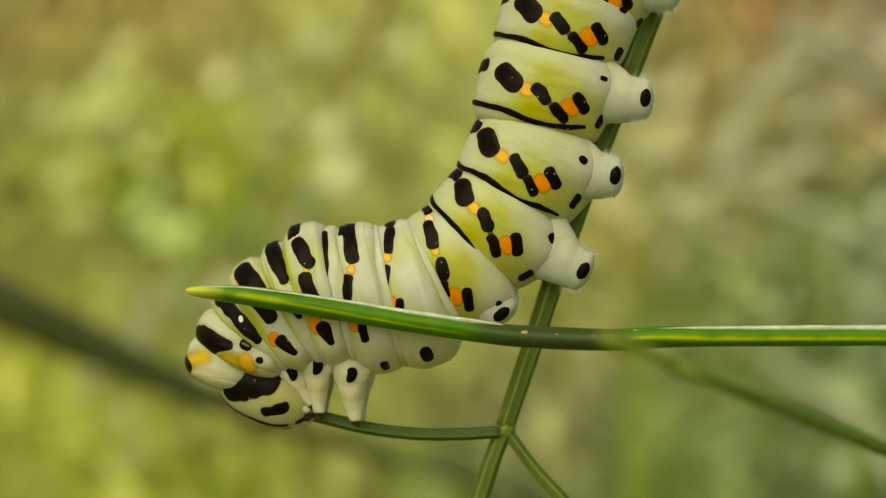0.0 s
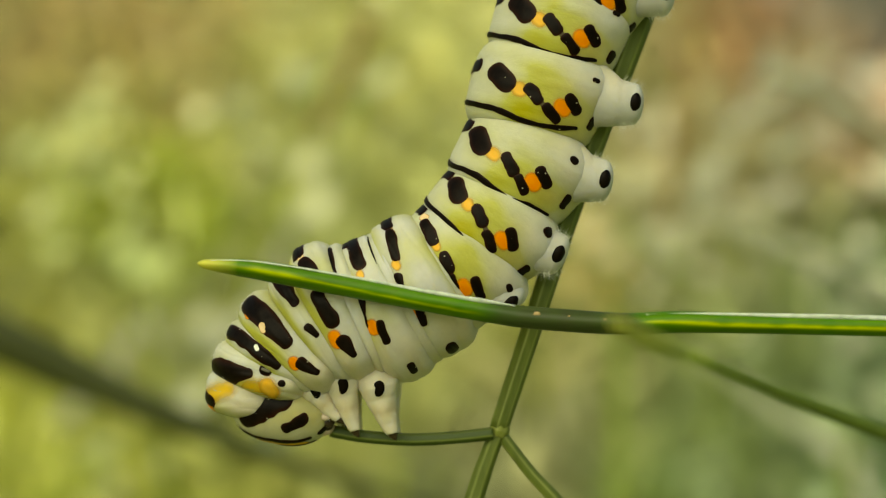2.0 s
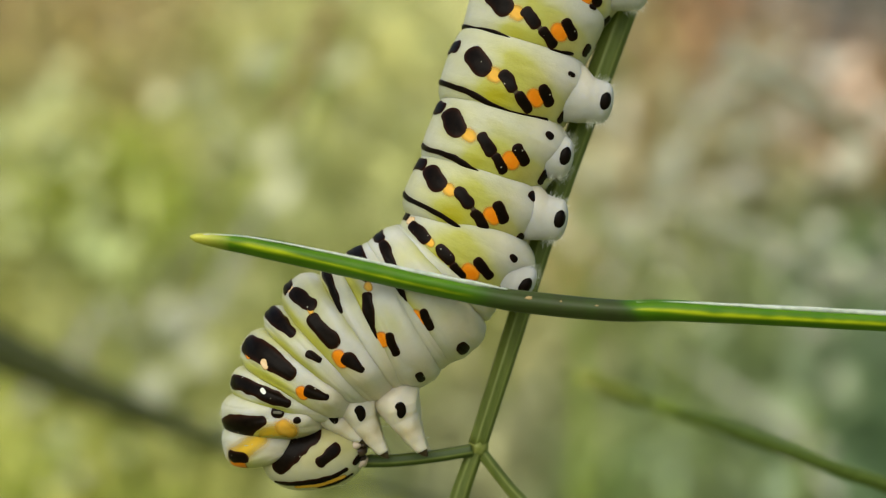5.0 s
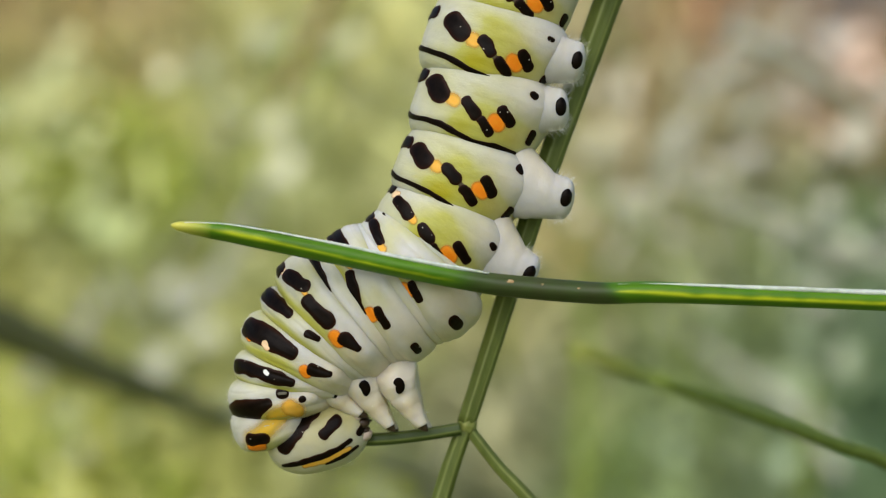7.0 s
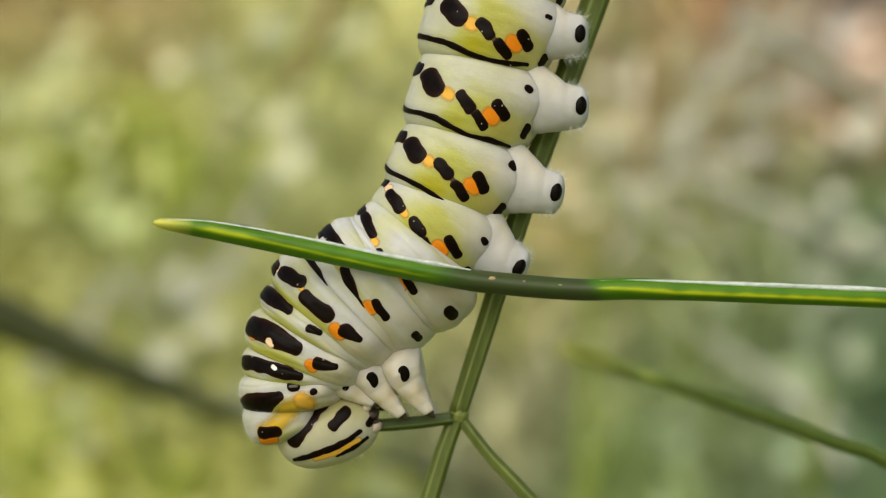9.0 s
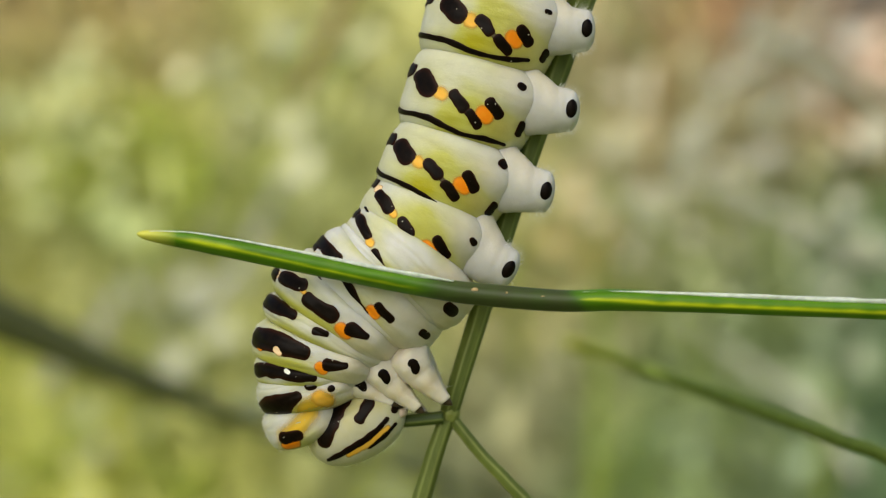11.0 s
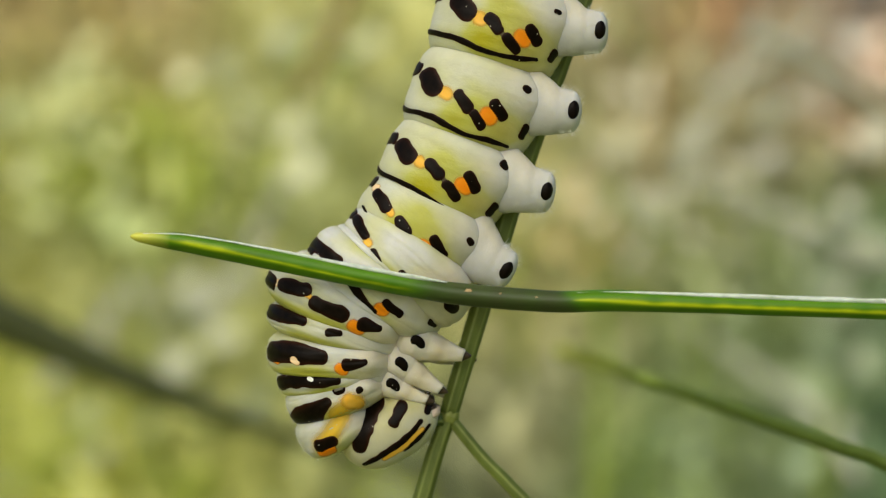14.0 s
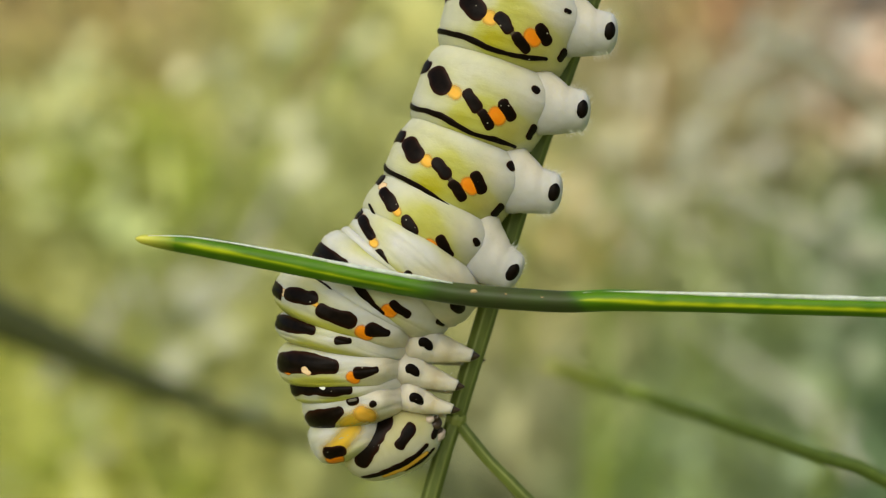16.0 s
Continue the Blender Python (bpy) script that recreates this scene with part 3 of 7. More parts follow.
part("blade", tube("blade", [leaf_px(300, 394), leaf_px(360, 401), leaf_px(430, 412), leaf_px(560, 438), leaf_px(700, 467), leaf_px(830, 492), leaf_px(900, 502), leaf_px(1050, 514), leaf_px(1150, 513), leaf_px(1300, 519), leaf_px(1568, 530), leaf_px(1700, 536)],
     [(0, 0.10), (0.35, 0.27), (1.2, 0.40), (2.4, 0.50), (4.5, 0.58), (9, 0.64), (14, 0.62), (20, 0.64), (28, 0.64), (36, 0.56), (47, 0.55)], 420, 48, 3, 0.09, 0.06, leaf_tint, -1.83), LEAF, leaf, "narrow glossy blade with a yellow streak")
# sky gloss on the blade's upper edge, put in as thin pale tubes
for run_, wide_ in (([(324, 389), (350, 389.5), (400, 392), (470, 403), (560, 420), (640, 437), (700, 449.5), (790, 466.5), (862, 479)], [0.03, 0.05, 0.06, 0.07, 0.09, 0.12, 0.14, 0.15, 0.04]), ([(1090, 498.5), (1180, 498.5), (1300, 503), (1430, 508.5), (1568, 514), (1690, 519)], [0.03, 0.09, 0.13, 0.15, 0.16, 0.14])):
    part("edge_gloss", tube("edge_gloss", [tuple(Vector(leaf_px(*p_)) + Vector((0, -0.24, -0.02))) for p_ in run_], wide_, 120, 10, 0, 0.0, 0.5, lambda f, th, r: (0, 0, 0, 1), 2.0), EDGE_GLOSS, leaf, "thin pale line painted as sky gloss on the leaf edge")


def flake(x, y, wide, high, seed):
    """A thin torn scale of dry skin on the leaf's near face."""
    pts = []
    for i in range(5):
        for j in range(14):
            th, f = 2 * math.pi * j / 14, i / 4
            rag = 1 + 0.35 * noise.noise(Vector((math.cos(th) * 1.4, math.sin(th) * 1.4, seed)))
            p = Vector(leaf_px(x, y)) + Vector((wide * f * rag * math.cos(th), -0.64 - 0.04 * (1 - f * f), high * f * rag * math.sin(th)))
            pts.append(tuple(p))
    part("dry_flake", fix_normals(grid_mesh("dry_flake", pts, 5, 14, True)), TAN, leaf, "tiny pale flake of dry leaf skin")


flake(899, 494, 0.22, 0.12, 1.0)
flake(873, 497, 0.10, 0.06, 3.0)
flake(1018, 506, 0.13, 0.04, 5.0)
flake(955, 499, 0.07, 0.05, 7.0)
part("stalk", tube("stalk", [leaf_px(1690, 535.5), leaf_px(1900, 548), leaf_px(2300, 700), leaf_px(2700, 1500), (100, 10, -262)], [0.55, 0.7, 1.0, 1.2], 80, 16, 3, 0.05, 0.03), STEM, leaf)

# ---------------------------------------------------------------- the larva
larva = tagged(new("caterpillar"), "pale green caterpillar with black bands and orange dots", "caterpillar")
SEG = {}


class Ring:
    """One body ring: x towards the head, z to the back, y to the flank."""

    def __init__(self, radius, half, power, root, seed, folds, foot=0.0):
        self.radius, self.half, self.power, self.root, self.seed, self.folds, self.foot = radius, half, power, root, seed, folds, foot

    def r(self, u, th):
        s = max(-1.0, min(1.0, u / self.half * (1.0 if self.power < 4 else 1.12 if u > 0 else 0.93)))
        base = self.radius * max(0.0, 1 - abs(s) ** self.power) ** self.root
        rel = 0.013 * noise.noise(Vector((u * 0.55 + self.seed, math.cos(th) * 1.6, math.sin(th) * 1.6)))
        rel += 0.006 * noise.noise(Vector((u * 2.6 + self.seed, math.cos(th) * 2.5, math.sin(th) * 2.5)))
        # creases that wander round the ring, sharper on the front rings
        deep_ = 0.0 if self.power == 2.5 else 0.002 if self.power >= 4 else 0.010
        wave = noise.noise(Vector((u * 1.5 + 2 * self.seed, math.cos(th) * 1.1, self.seed + math.sin(th))))
        rel -= deep_ * math.exp(-(wave / 0.15) ** 2)
        for at, deep, wide in self.folds:
            rel -= deep * math.exp(-((s - at - 0.06 * math.sin(3 * th + self.seed)) / wide) ** 2)
        if self.foot < 0:
            # small skin lobe over the leg
            off = abs((th + math.pi) % (2 * math.pi) - math.pi) - 2.12
            rel -= self.foot * math.exp(-(off / 0.24) ** 2 - ((u - 0.1) / 0.8) ** 2)
        elif self.foot:
            # swelling from which the two feet of the ring grow
            off = abs((th + math.pi) % (2 * math.pi) - math.pi) - 2.80
            rel += self.foot * math.exp(-(off / 0.72) ** 2 - ((u + 1.35) / 1.65) ** 2)
        if self.power != 2.5:
            rel += 0.065 * max(0.0, math.cos(th)) ** 1.5
        return base * (1 + rel)

    def place(self, u, th, lift=0.0):
        r = self.r(u, th) + lift
        return (u, r * math.sin(th), r * math.cos(th))

    def angle(self, u, d):
        th = 1.5
        for _ in range(4):
            r = max(1e-6, self.r(u, th))
            q = d / r
            th = math.acos(max(-0.9, min(0.9, q)))
            th -= 2.294 * (max(0.0, q - 0.9) + min(0.0, q + 0.9))
        return th


def body_ring(key, name, radius, half, seed, mat=None, power=4.0, root=0.42, folds=((-0.42, 0.010, 0.12), (0.5, 0.008, 0.10)), yellow=1.0, label="", foot=0.0):
    if mat is None and power < 4:
        folds = ((-0.56, 0.010, 0.12), (0.46, 0.016, 0.11))
    ring = Ring(radius, half, power, root, seed, folds, foot)
    nu, nt = 84, 144
    pts, cols = [], []
    for i in range(nu):
        s = -math.cos(math.pi * i / (nu - 1))
        s = math.copysign(abs(s) ** 0.8, s)
        for j in range(nt):
            th = 2 * math.pi * j / nt
            u = s * half
            pts.append(ring.place(u, th))
            low = math.cos(th)
            blotch = noise.noise(Vector((u * 0.8, th * 1.6, seed)))
            warm = 0.75 / (1 + math.exp((low + 0.30) * 8)) * (0.7 + 0.6 * blotch)
            if mat is not None:
                # head: yellowing towards the lower edge
                tint_ = 0.3 + 0.7 / (1 + math.exp((low + 0.2) * 6)) + 0.3 * blotch
                warm = 0.0
            elif foot > 0:
                # white along the rear fold and round the foot, pale lime flank, two deeper yellow patches near the front fold
                flank = 0.48 * math.exp(-((low + 0.20) / 0.62) ** 2) / (1 + math.exp(-(s + 0.28 + 0.3 * low) * 7))
                patch = 0.50 * math.exp(-((low - 0.25) / 0.17) ** 2 - ((s - 0.36) / 0.17) ** 2)
                patch += 0.70 * math.exp(-((low + 0.52) / 0.22) ** 2 - ((s - 0.34) / 0.30) ** 2)
                patch += 0.12 * math.exp(-((low - 0.10) / 0.14) ** 2 - ((s + 0.30) / 0.12) ** 2)
                off = abs((th + math.pi) % (2 * math.pi) - math.pi) - 2.50
                white = 1 - 0.95 * math.exp(-(max(0.0, abs(off) - 0.12) / 0.32) ** 2 - (max(0.0, abs(u + 1.5) - 0.5) / 0.9) ** 2)
                tint_ = white * (0.12 + 0.08 * blotch + flank * (1 + 0.8 * blotch) + patch * (1 + 0.9 * blotch))
                warm *= 0.5
            else:
                # white ridges with lime valleys over the back and flank
                flank = 1 / (1 + math.exp(-(low + 0.40) * 7)) * (0.6 + 0.45 / (1 + math.exp((low - 0.75) * 8)))
                tint_ = flank * (0.07 + 0.30 * blotch + 0.42 * min(1.0, max(0.0, s + 0.05) / 0.6) ** 2.5 + 0.22 * min(1.0, max(0.0, -s - 0.1) / 0.6) ** 3)
            cols.append((max(0.0, min(1.0, yellow * tint_)), max(0.0, min(1.0, warm)), 0, 1))
    me = fix_normals(grid_mesh(name, pts, nu, nt, True, cols))
    ob = part(name, me, mat or SKIN, larva, label)
    SEG[key] = (ob, ring)
    return ob


def mark(key, name, pts, widths, mat, lift=0.05, label="", arc=False):
    """A pigment patch that lies on a ring: a rounded stroke through (u, d) points in mm; arc: d runs round the ring from the middle of the back."""
    ob, ring = SEG[key]
    if mat in (ORANGE, AMBER):
        widths = [1.42 * w_ for w_ in widths]
        lift = 0.024
    n, m = max(18, 9 * len(pts)), 13
    soft = 5.0 if mat == BLACK else 3.5
    pw = 2.35 if mat == BLACK and max(widths) > 0.55 else 2.0
    line = smooth_line(pts, 60)
    seglen = [0.0]
    for i in range(59):
        seglen.append(seglen[-1] + float(np.linalg.norm(line[i + 1] - line[i])))
    total = seglen[-1]
    w0, w1 = widths[0] / 2, widths[-1] / 2
    span = total + w0 + w1
    out, cols = [], []
    for i in range(n):
        f = 0.5 - 0.5 * math.cos(math.pi * i / (n - 1))
        s = -w0 + f * span
        q = min(max(s, 0), total)
        c = np.array([np.interp(q, seglen, [p[k] for p in line]) for k in (0, 1)])
        e0, e1 = np.array(line[0]), np.array(line[-1])
        k = min(58, int(q / max(total, 1e-9) * 59))
        tg = line[k + 1] - line[k]
        tg = tg / max(1e-9, np.linalg.norm(tg))
        c = c + tg * (s - q)
        hw = float(np.interp(q, np.linspace(0, total, len(widths)) if total > 0 else [0, 1][:len(widths)], widths)) / 2
        if s < 0:
            hw = hw * max(0.0, 1 - abs(s / w0) ** pw) ** (1 / pw)
        if s > total:
            hw = hw * max(0.0, 1 - abs((s - total) / w1) ** pw) ** (1 / pw)
        nr = np.array([-tg[1], tg[0]])
        for j in range(m):
            b = -1 + 2 * j / (m - 1)
            rag = 1 + (0.30 if w0 < 0.5 else 0.16) * noise.noise(Vector((s * 1.7 + (5 if b > 0 else 0), ring.seed * 3 + w0 * 17, c[0] * 2)))
            p = c + nr * (b * hw * rag)
            th = p[1] / ring.radius if arc else ring.angle(p[0], p[1])
            over = max(-s / w0, (s - total) / w1, 0.0)
            edge = min(1.0, (over ** pw + abs(b * (hw / (w0 if s < total / 2 else w1) if over else 1.0)) ** pw) ** (1 / pw))
            out.append(ring.place(p[0], th, lift * (1 - edge ** 6) + 0.004))
            cols.append((edge ** soft, edge, 0, 1))
    me = fix_normals(grid_mesh(name, out, n, m, False, cols))
    return part(name, me, mat, ob, label)


body_ring("A8", "segment", 3.72, 3.30, 21.3, foot=0.10)
body_ring("A7", "segment", 4.00, 3.50, 7.7, foot=0.14)
body_ring("A6", "segment", 4.11, 3.50, 6.6, foot=0.22)
body_ring("A5", "segment", 4.04, 3.50, 5.5, foot=0.22)
body_ring("A4", "segment", 4.00, 3.29, 4.4, foot=0.22)
body_ring("A3", "segment", 4.04, 2.86, 3.3, foot=0.15)
body_ring("A3b", "body_fold", 4.11, 1.14, 17.0, power=3.6, root=0.43, yellow=1.08)
body_ring("A2", "segment", 4.64, 2.43, 2.2, power=3.6, root=0.43, yellow=1.15)
body_ring("A2b", "body_fold", 4.50, 1.07, 13.0, power=3.6, root=0.43, yellow=1.08)
body_ring("A1", "segment", 4.71, 2.21, 1.1, power=3.6, root=0.43, yellow=1.08)
body_ring("A1b", "body_fold", 4.54, 1.21, 14.0, power=3.6, root=0.43, yellow=1.03)
body_ring("T3", "segment", 4.68, 2.00, 8.8, power=3.4, root=0.44, yellow=1.15, foot=-0.1)
body_ring("T3b", "body_fold", 4.32, 1.29, 15.0, power=3.4, root=0.44, yellow=1.03)
body_ring("T2", "segment", 4.07, 1.79, 9.9, power=3.4, root=0.44, yellow=1.15, foot=-0.12)
body_ring("T2b", "body_fold", 3.66, 1.38, 16.0, power=3.4, root=0.44, yellow=1.03)
body_ring("T1", "segment", 3.36, 1.64, 10.4, power=3.4, root=0.44, yellow=0.97, foot=-0.14)
body_ring("T1f", "body_fold", 2.54, 1.71, 18.0, power=3.4, root=0.44, yellow=0.6)
body_ring("H", "head", 2.21, 3.29, 12.0, HEAD_SKIN, 2.5, 0.5, ((-0.1, 0.01, 0.04),), 0.5, "rounded cream head with black stripes")
# the three hindmost rings carry the same pattern
for key_ in ("A8", "A7", "A6"):
    mark(key_, "black_spot", [(-0.62, 2.70), (-0.08, 2.05)], [1.28, 1.34], BLACK)
    mark(key_, "orange_spot", [(0.16, 1.23), (0.25, 1.08)], [0.95, 0.87], AMBER, lift=0.03)
    mark(key_, "black_spot", [(0.05, 0.56), (0.52, -0.02)], [0.83, 0.83], BLACK)
    mark(key_, "smoky_bridge", [(0.52, -0.02), (1.00, -0.74)], [0.44, 0.44], SMOKE, lift=0.02)
    mark(key_, "black_spot", [(0.93, -0.72), (1.42, -1.35)], [0.69, 0.69], BLACK)
    mark(key_, "orange_spot", [(0.61, -1.50), (0.76, -1.75)], [0.90, 0.83], ORANGE, lift=0.03)
    mark(key_, "black_spot", [(0.05, -1.97), (0.55, -2.44)], [0.76, 0.76], BLACK)
    mark(key_, "black_spot", [(1.23, -3.54), (0.78, -3.71)], [0.45, 0.45], BLACK)
    mark(key_, "fold_line", [(1.25, 4.40), (1.47, 3.45), (1.64, 2.05), (1.93, 0.88), (2.00, -0.51), (1.86, -1.73), (1.59, -2.73)], [0.36, 0.31, 0.42, 0.35, 0.24, 0.35, 0.21], BLACK, lift=0.08)
    mark(key_, "back_spot", [(-1.03, -1.60), (-1.03, 1.60)], [0.93, 0.93], BLACK, arc=True)
    mark(key_, "black_spot", [(-1.51, -3.19), (-1.49, -3.36)], [0.35, 0.35], BLACK)
mark("A5", "black_spot", [(-0.68, 3.10), (-0.18, 2.62)], [1.30, 1.36], BLACK)
mark("A5", "orange_spot", [(0.02, 1.77), (0.09, 1.64)], [0.88, 0.81], AMBER, lift=0.03)
mark("A5", "black_spot", [(-0.07, 0.91), (0.47, 0.21)], [0.80, 0.80], BLACK)
mark("A5", "smoky_bridge", [(0.47, 0.21), (0.82, -0.37)], [0.44, 0.44], SMOKE, lift=0.02)
mark("A5", "black_spot", [(0.73, -0.30), (1.22, -0.89)], [0.66, 0.66], BLACK)
mark("A5", "orange_spot", [(0.47, -1.06), (0.63, -1.31)], [0.90, 0.83], ORANGE, lift=0.03)
mark("A5", "black_spot", [(-0.21, -1.31), (0.22, -1.92)], [0.76, 0.76], BLACK)
mark("A5", "black_spot", [(0.93, -3.42), (0.33, -3.53)], [0.45, 0.45], BLACK)
mark("A5", "fold_line", [(1.38, 4.40), (1.60, 3.74), (1.61, 2.26), (1.90, 0.78), (2.03, -0.30), (1.91, -1.42), (1.84, -2.81)], [0.36, 0.31, 0.42, 0.35, 0.28, 0.35, 0.21], BLACK, lift=0.08)
mark("A5", "back_spot", [(-1.13, -1.60), (-1.13, 1.60)], [0.93, 0.93], BLACK, arc=True)
mark("A4", "black_spot", [(-0.50, 3.12), (-0.16, 2.60)], [1.18, 1.25], BLACK)
mark("A4", "orange_spot", [(-0.06, 1.78), (-0.01, 1.65)], [0.80, 0.74], AMBER, lift=0.03)
mark("A4", "black_spot", [(-0.19, 1.12), (0.15, 0.36)], [0.80, 0.80], BLACK)
mark("A4", "smoky_bridge", [(0.15, 0.36), (0.49, -0.36)], [0.44, 0.44], SMOKE, lift=0.02)
mark("A4", "black_spot", [(0.54, -0.35), (0.94, -1.10)], [0.69, 0.69], BLACK)
mark("A4", "orange_spot", [(0.12, -1.13), (0.24, -1.42)], [0.90, 0.83], ORANGE, lift=0.03)
mark("A4", "black_spot", [(-0.50, -1.34), (0.01, -1.93)], [0.73, 0.73], BLACK)
mark("A4", "black_spot", [(0.99, -3.35), (0.41, -3.51)], [0.48, 0.48], BLACK)
mark("A4", "fold_line", [(1.28, 4.40), (1.50, 3.58), (1.53, 1.95), (1.64, 0.91), (1.80, -0.37), (1.93, -1.23), (1.90, -2.10)], [0.36, 0.28, 0.35, 0.31, 0.31, 0.28, 0.17], BLACK, lift=0.08)
mark("A4", "back_spot", [(-0.80, -1.60), (-0.80, 1.60)], [0.93, 0.93], BLACK, arc=True)
mark("A3", "black_spot", [(0.03, 3.30), (0.31, 2.35)], [0.76, 0.87], BLACK)
mark("A3", "orange_spot", [(0.43, 1.94), (0.46, 1.84)], [0.58, 0.54], AMBER, lift=0.03)
mark("A3", "black_spot", [(0.51, 1.11), (0.78, 0.39)], [0.76, 0.76], BLACK)
mark("A3", "smoky_bridge", [(0.78, 0.39), (1.06, -0.16)], [0.44, 0.44], SMOKE, lift=0.02)
mark("A3", "black_spot", [(1.08, -0.13), (1.31, -0.73)], [0.62, 0.62], BLACK)
mark("A3", "orange_spot", [(0.82, -0.96), (0.89, -1.27)], [0.90, 0.83], ORANGE, lift=0.03)
mark("A3", "black_spot", [(0.11, -1.25), (0.45, -2.11)], [0.69, 0.69], BLACK)
mark("A3", "black_spot", [(1.36, -3.11), (0.83, -3.24)], [0.45, 0.45], BLACK)
mark("A3", "fold_line", [(1.23, 3.59), (1.88, 1.81), (2.14, 0.84), (2.15, -0.76)], [0.17, 0.24, 0.21, 0.14], BLACK, lift=0.08)
mark("A3", "back_spot", [(-0.39, -1.00), (-0.39, 1.30)], [0.79, 0.79], BLACK, arc=True)
mark("A2", "black_spot", [(0.02, 4.32), (0.37, 3.22)], [0.69, 0.76], BLACK)
mark("A2", "orange_spot", [(0.62, 2.75), (0.61, 2.64)], [0.58, 0.54], AMBER, lift=0.03)
mark("A2", "black_spot", [(0.85, 2.04), (1.15, 1.27)], [0.62, 0.62], BLACK)
mark("A2", "black_spot", [(1.15, 1.27), (1.57, 0.42)], [0.42, 0.48], BLACK)
mark("A2", "orange_spot", [(1.21, -0.01), (1.21, -0.30)], [0.85, 0.78], ORANGE, lift=0.03)
mark("A2", "black_spot", [(0.65, -0.14), (0.88, -1.03)], [0.59, 0.59], BLACK)
mark("A2", "black_spot", [(0.17, -3.49), (0.19, -3.77)], [0.76, 0.76], BLACK)
mark("A2", "back_spot", [(-0.07, -1.10), (-0.07, 1.43)], [0.79, 0.79], BLACK, arc=True)
mark("A1", "black_spot", [(0.06, 5.08), (0.09, 3.31)], [0.87, 0.94], BLACK)
mark("A1", "orange_spot", [(0.27, 2.64), (0.26, 2.54)], [0.52, 0.48], AMBER, lift=0.03)
mark("A1", "black_spot", [(0.62, 2.05), (1.15, 0.62)], [0.72, 0.80], BLACK)
mark("A1", "black_spot", [(1.19, 0.55), (1.34, -0.25)], [0.58, 0.58], BLACK)
mark("A1", "orange_spot", [(0.94, -0.49), (0.91, -0.75)], [0.78, 0.72], ORANGE, lift=0.03)
mark("A1", "black_spot", [(0.46, -0.62), (0.54, -1.63)], [0.59, 0.59], BLACK)
mark("A1", "black_spot", [(-0.06, -3.75), (-0.07, -3.96)], [0.59, 0.59], BLACK)
mark("A1", "back_spot", [(0.38, -1.20), (0.38, 1.56)], [0.79, 0.79], BLACK, arc=True)
mark("A1b", "fold_line", [(0.17, 4.48), (0.30, 3.24), (0.56, 1.86)], [0.59, 0.59, 0.28], BLACK, lift=0.08)
mark("T3", "black_spot", [(0.24, 3.90), (-0.15, 2.82)], [0.98, 0.90], BLACK)
mark("T3", "black_spot", [(0.32, 1.92), (0.17, 0.27)], [0.90, 1.07], BLACK)
mark("T3", "orange_spot", [(0.53, -0.68), (0.56, -1.09)], [0.77, 0.77], ORANGE, lift=0.03)
mark("T3", "black_spot", [(0.20, -1.26), (-0.01, -2.16)], [1.02, 0.46], BLACK)
mark("T3b", "black_band", [(-0.17, 5.00), (-0.14, 4.27), (-0.22, 3.43), (-0.26, 2.39)], [0.90, 1.00, 1.07, 0.69], BLACK)
mark("T3b", "black_spot", [(-0.02, 0.62), (-0.12, 0.02)], [0.56, 0.44], BLACK)
mark("T3", "orange_spot", [(0.07, 2.61), (0.07, 2.42)], [0.35, 0.35], AMBER, lift=0.03)
mark("T2", "black_band", [(-0.07, 3.70), (-0.17, 3.05), (-0.20, 1.95), (-0.10, 0.66)], [1.39, 1.52, 1.42, 0.97], BLACK)
mark("T2", "cream_dot", [(0.20, 2.32), (0.36, 2.06)], [0.52, 0.44], CREAM, lift=0.06)
mark("T2", "orange_rim", [(0.32, 3.66), (0.50, 3.36)], [0.36, 0.30], ORANGE, lift=0.06)
mark("T2", "orange_spot", [(0.48, -0.51), (0.61, -0.79)], [0.59, 0.59], ORANGE, lift=0.03)
mark("T2", "black_spot", [(0.26, -1.05), (-0.01, -2.00)], [0.90, 0.42], BLACK)
mark("T2b", "black_band", [(0.02, 3.45), (-0.06, 2.76), (0.00, 1.47), (0.20, -0.10)], [0.90, 0.96, 0.98, 0.66], BLACK)
mark("T2b", "white_dot", [(-0.14, 1.50), (-0.05, 1.36)], [0.36, 0.36], WHITE, lift=0.06)
mark("T1", "black_spot", [(-0.31, -0.15), (-0.32, -0.39)], [0.59, 0.59], BLACK)
mark("T1", "grey_spot", [(-0.32, -0.08), (-0.31, -0.46)], [0.24, 0.24], GREY_SPOT, lift=0.07)
mark("T1", "black_spot", [(0.19, -1.42), (0.17, -1.48)], [0.45, 0.45], BLACK)
mark("T1", "black_band", [(1.20, 3.10), (0.78, 2.14), (0.40, 1.30), (0.22, 0.75)], [2.30, 2.20, 1.45, 0.75], BLACK)
mark("T1", "yellow_wash", [(1.10, 0.40), (0.80, -0.90)], [2.00, 2.00], YELLOW, lift=0.008)
mark("T1", "orange_spot", [(0.62, -0.62), (0.86, -0.96)], [1.10, 1.00], AMBER, lift=0.02)
mark("T1f", "yellow_wash", [(0.62, 1.15), (0.20, 0.25), (-0.22, -0.75)], [2.40, 2.00, 1.80], YELLOW, lift=0.008)
mark("T1f", "orange_rim", [(0.98, 1.50), (1.12, 0.92)], [0.66, 0.60], ORANGE, lift=0.022)
mark("T1f", "black_spot", [(0.58, 1.35), (0.72, 0.58)], [0.92, 0.78], BLACK, lift=0.05)
mark("T1", "black_spot", [(0.25, -3.26), (0.29, -3.38)], [0.55, 0.55], BLACK)
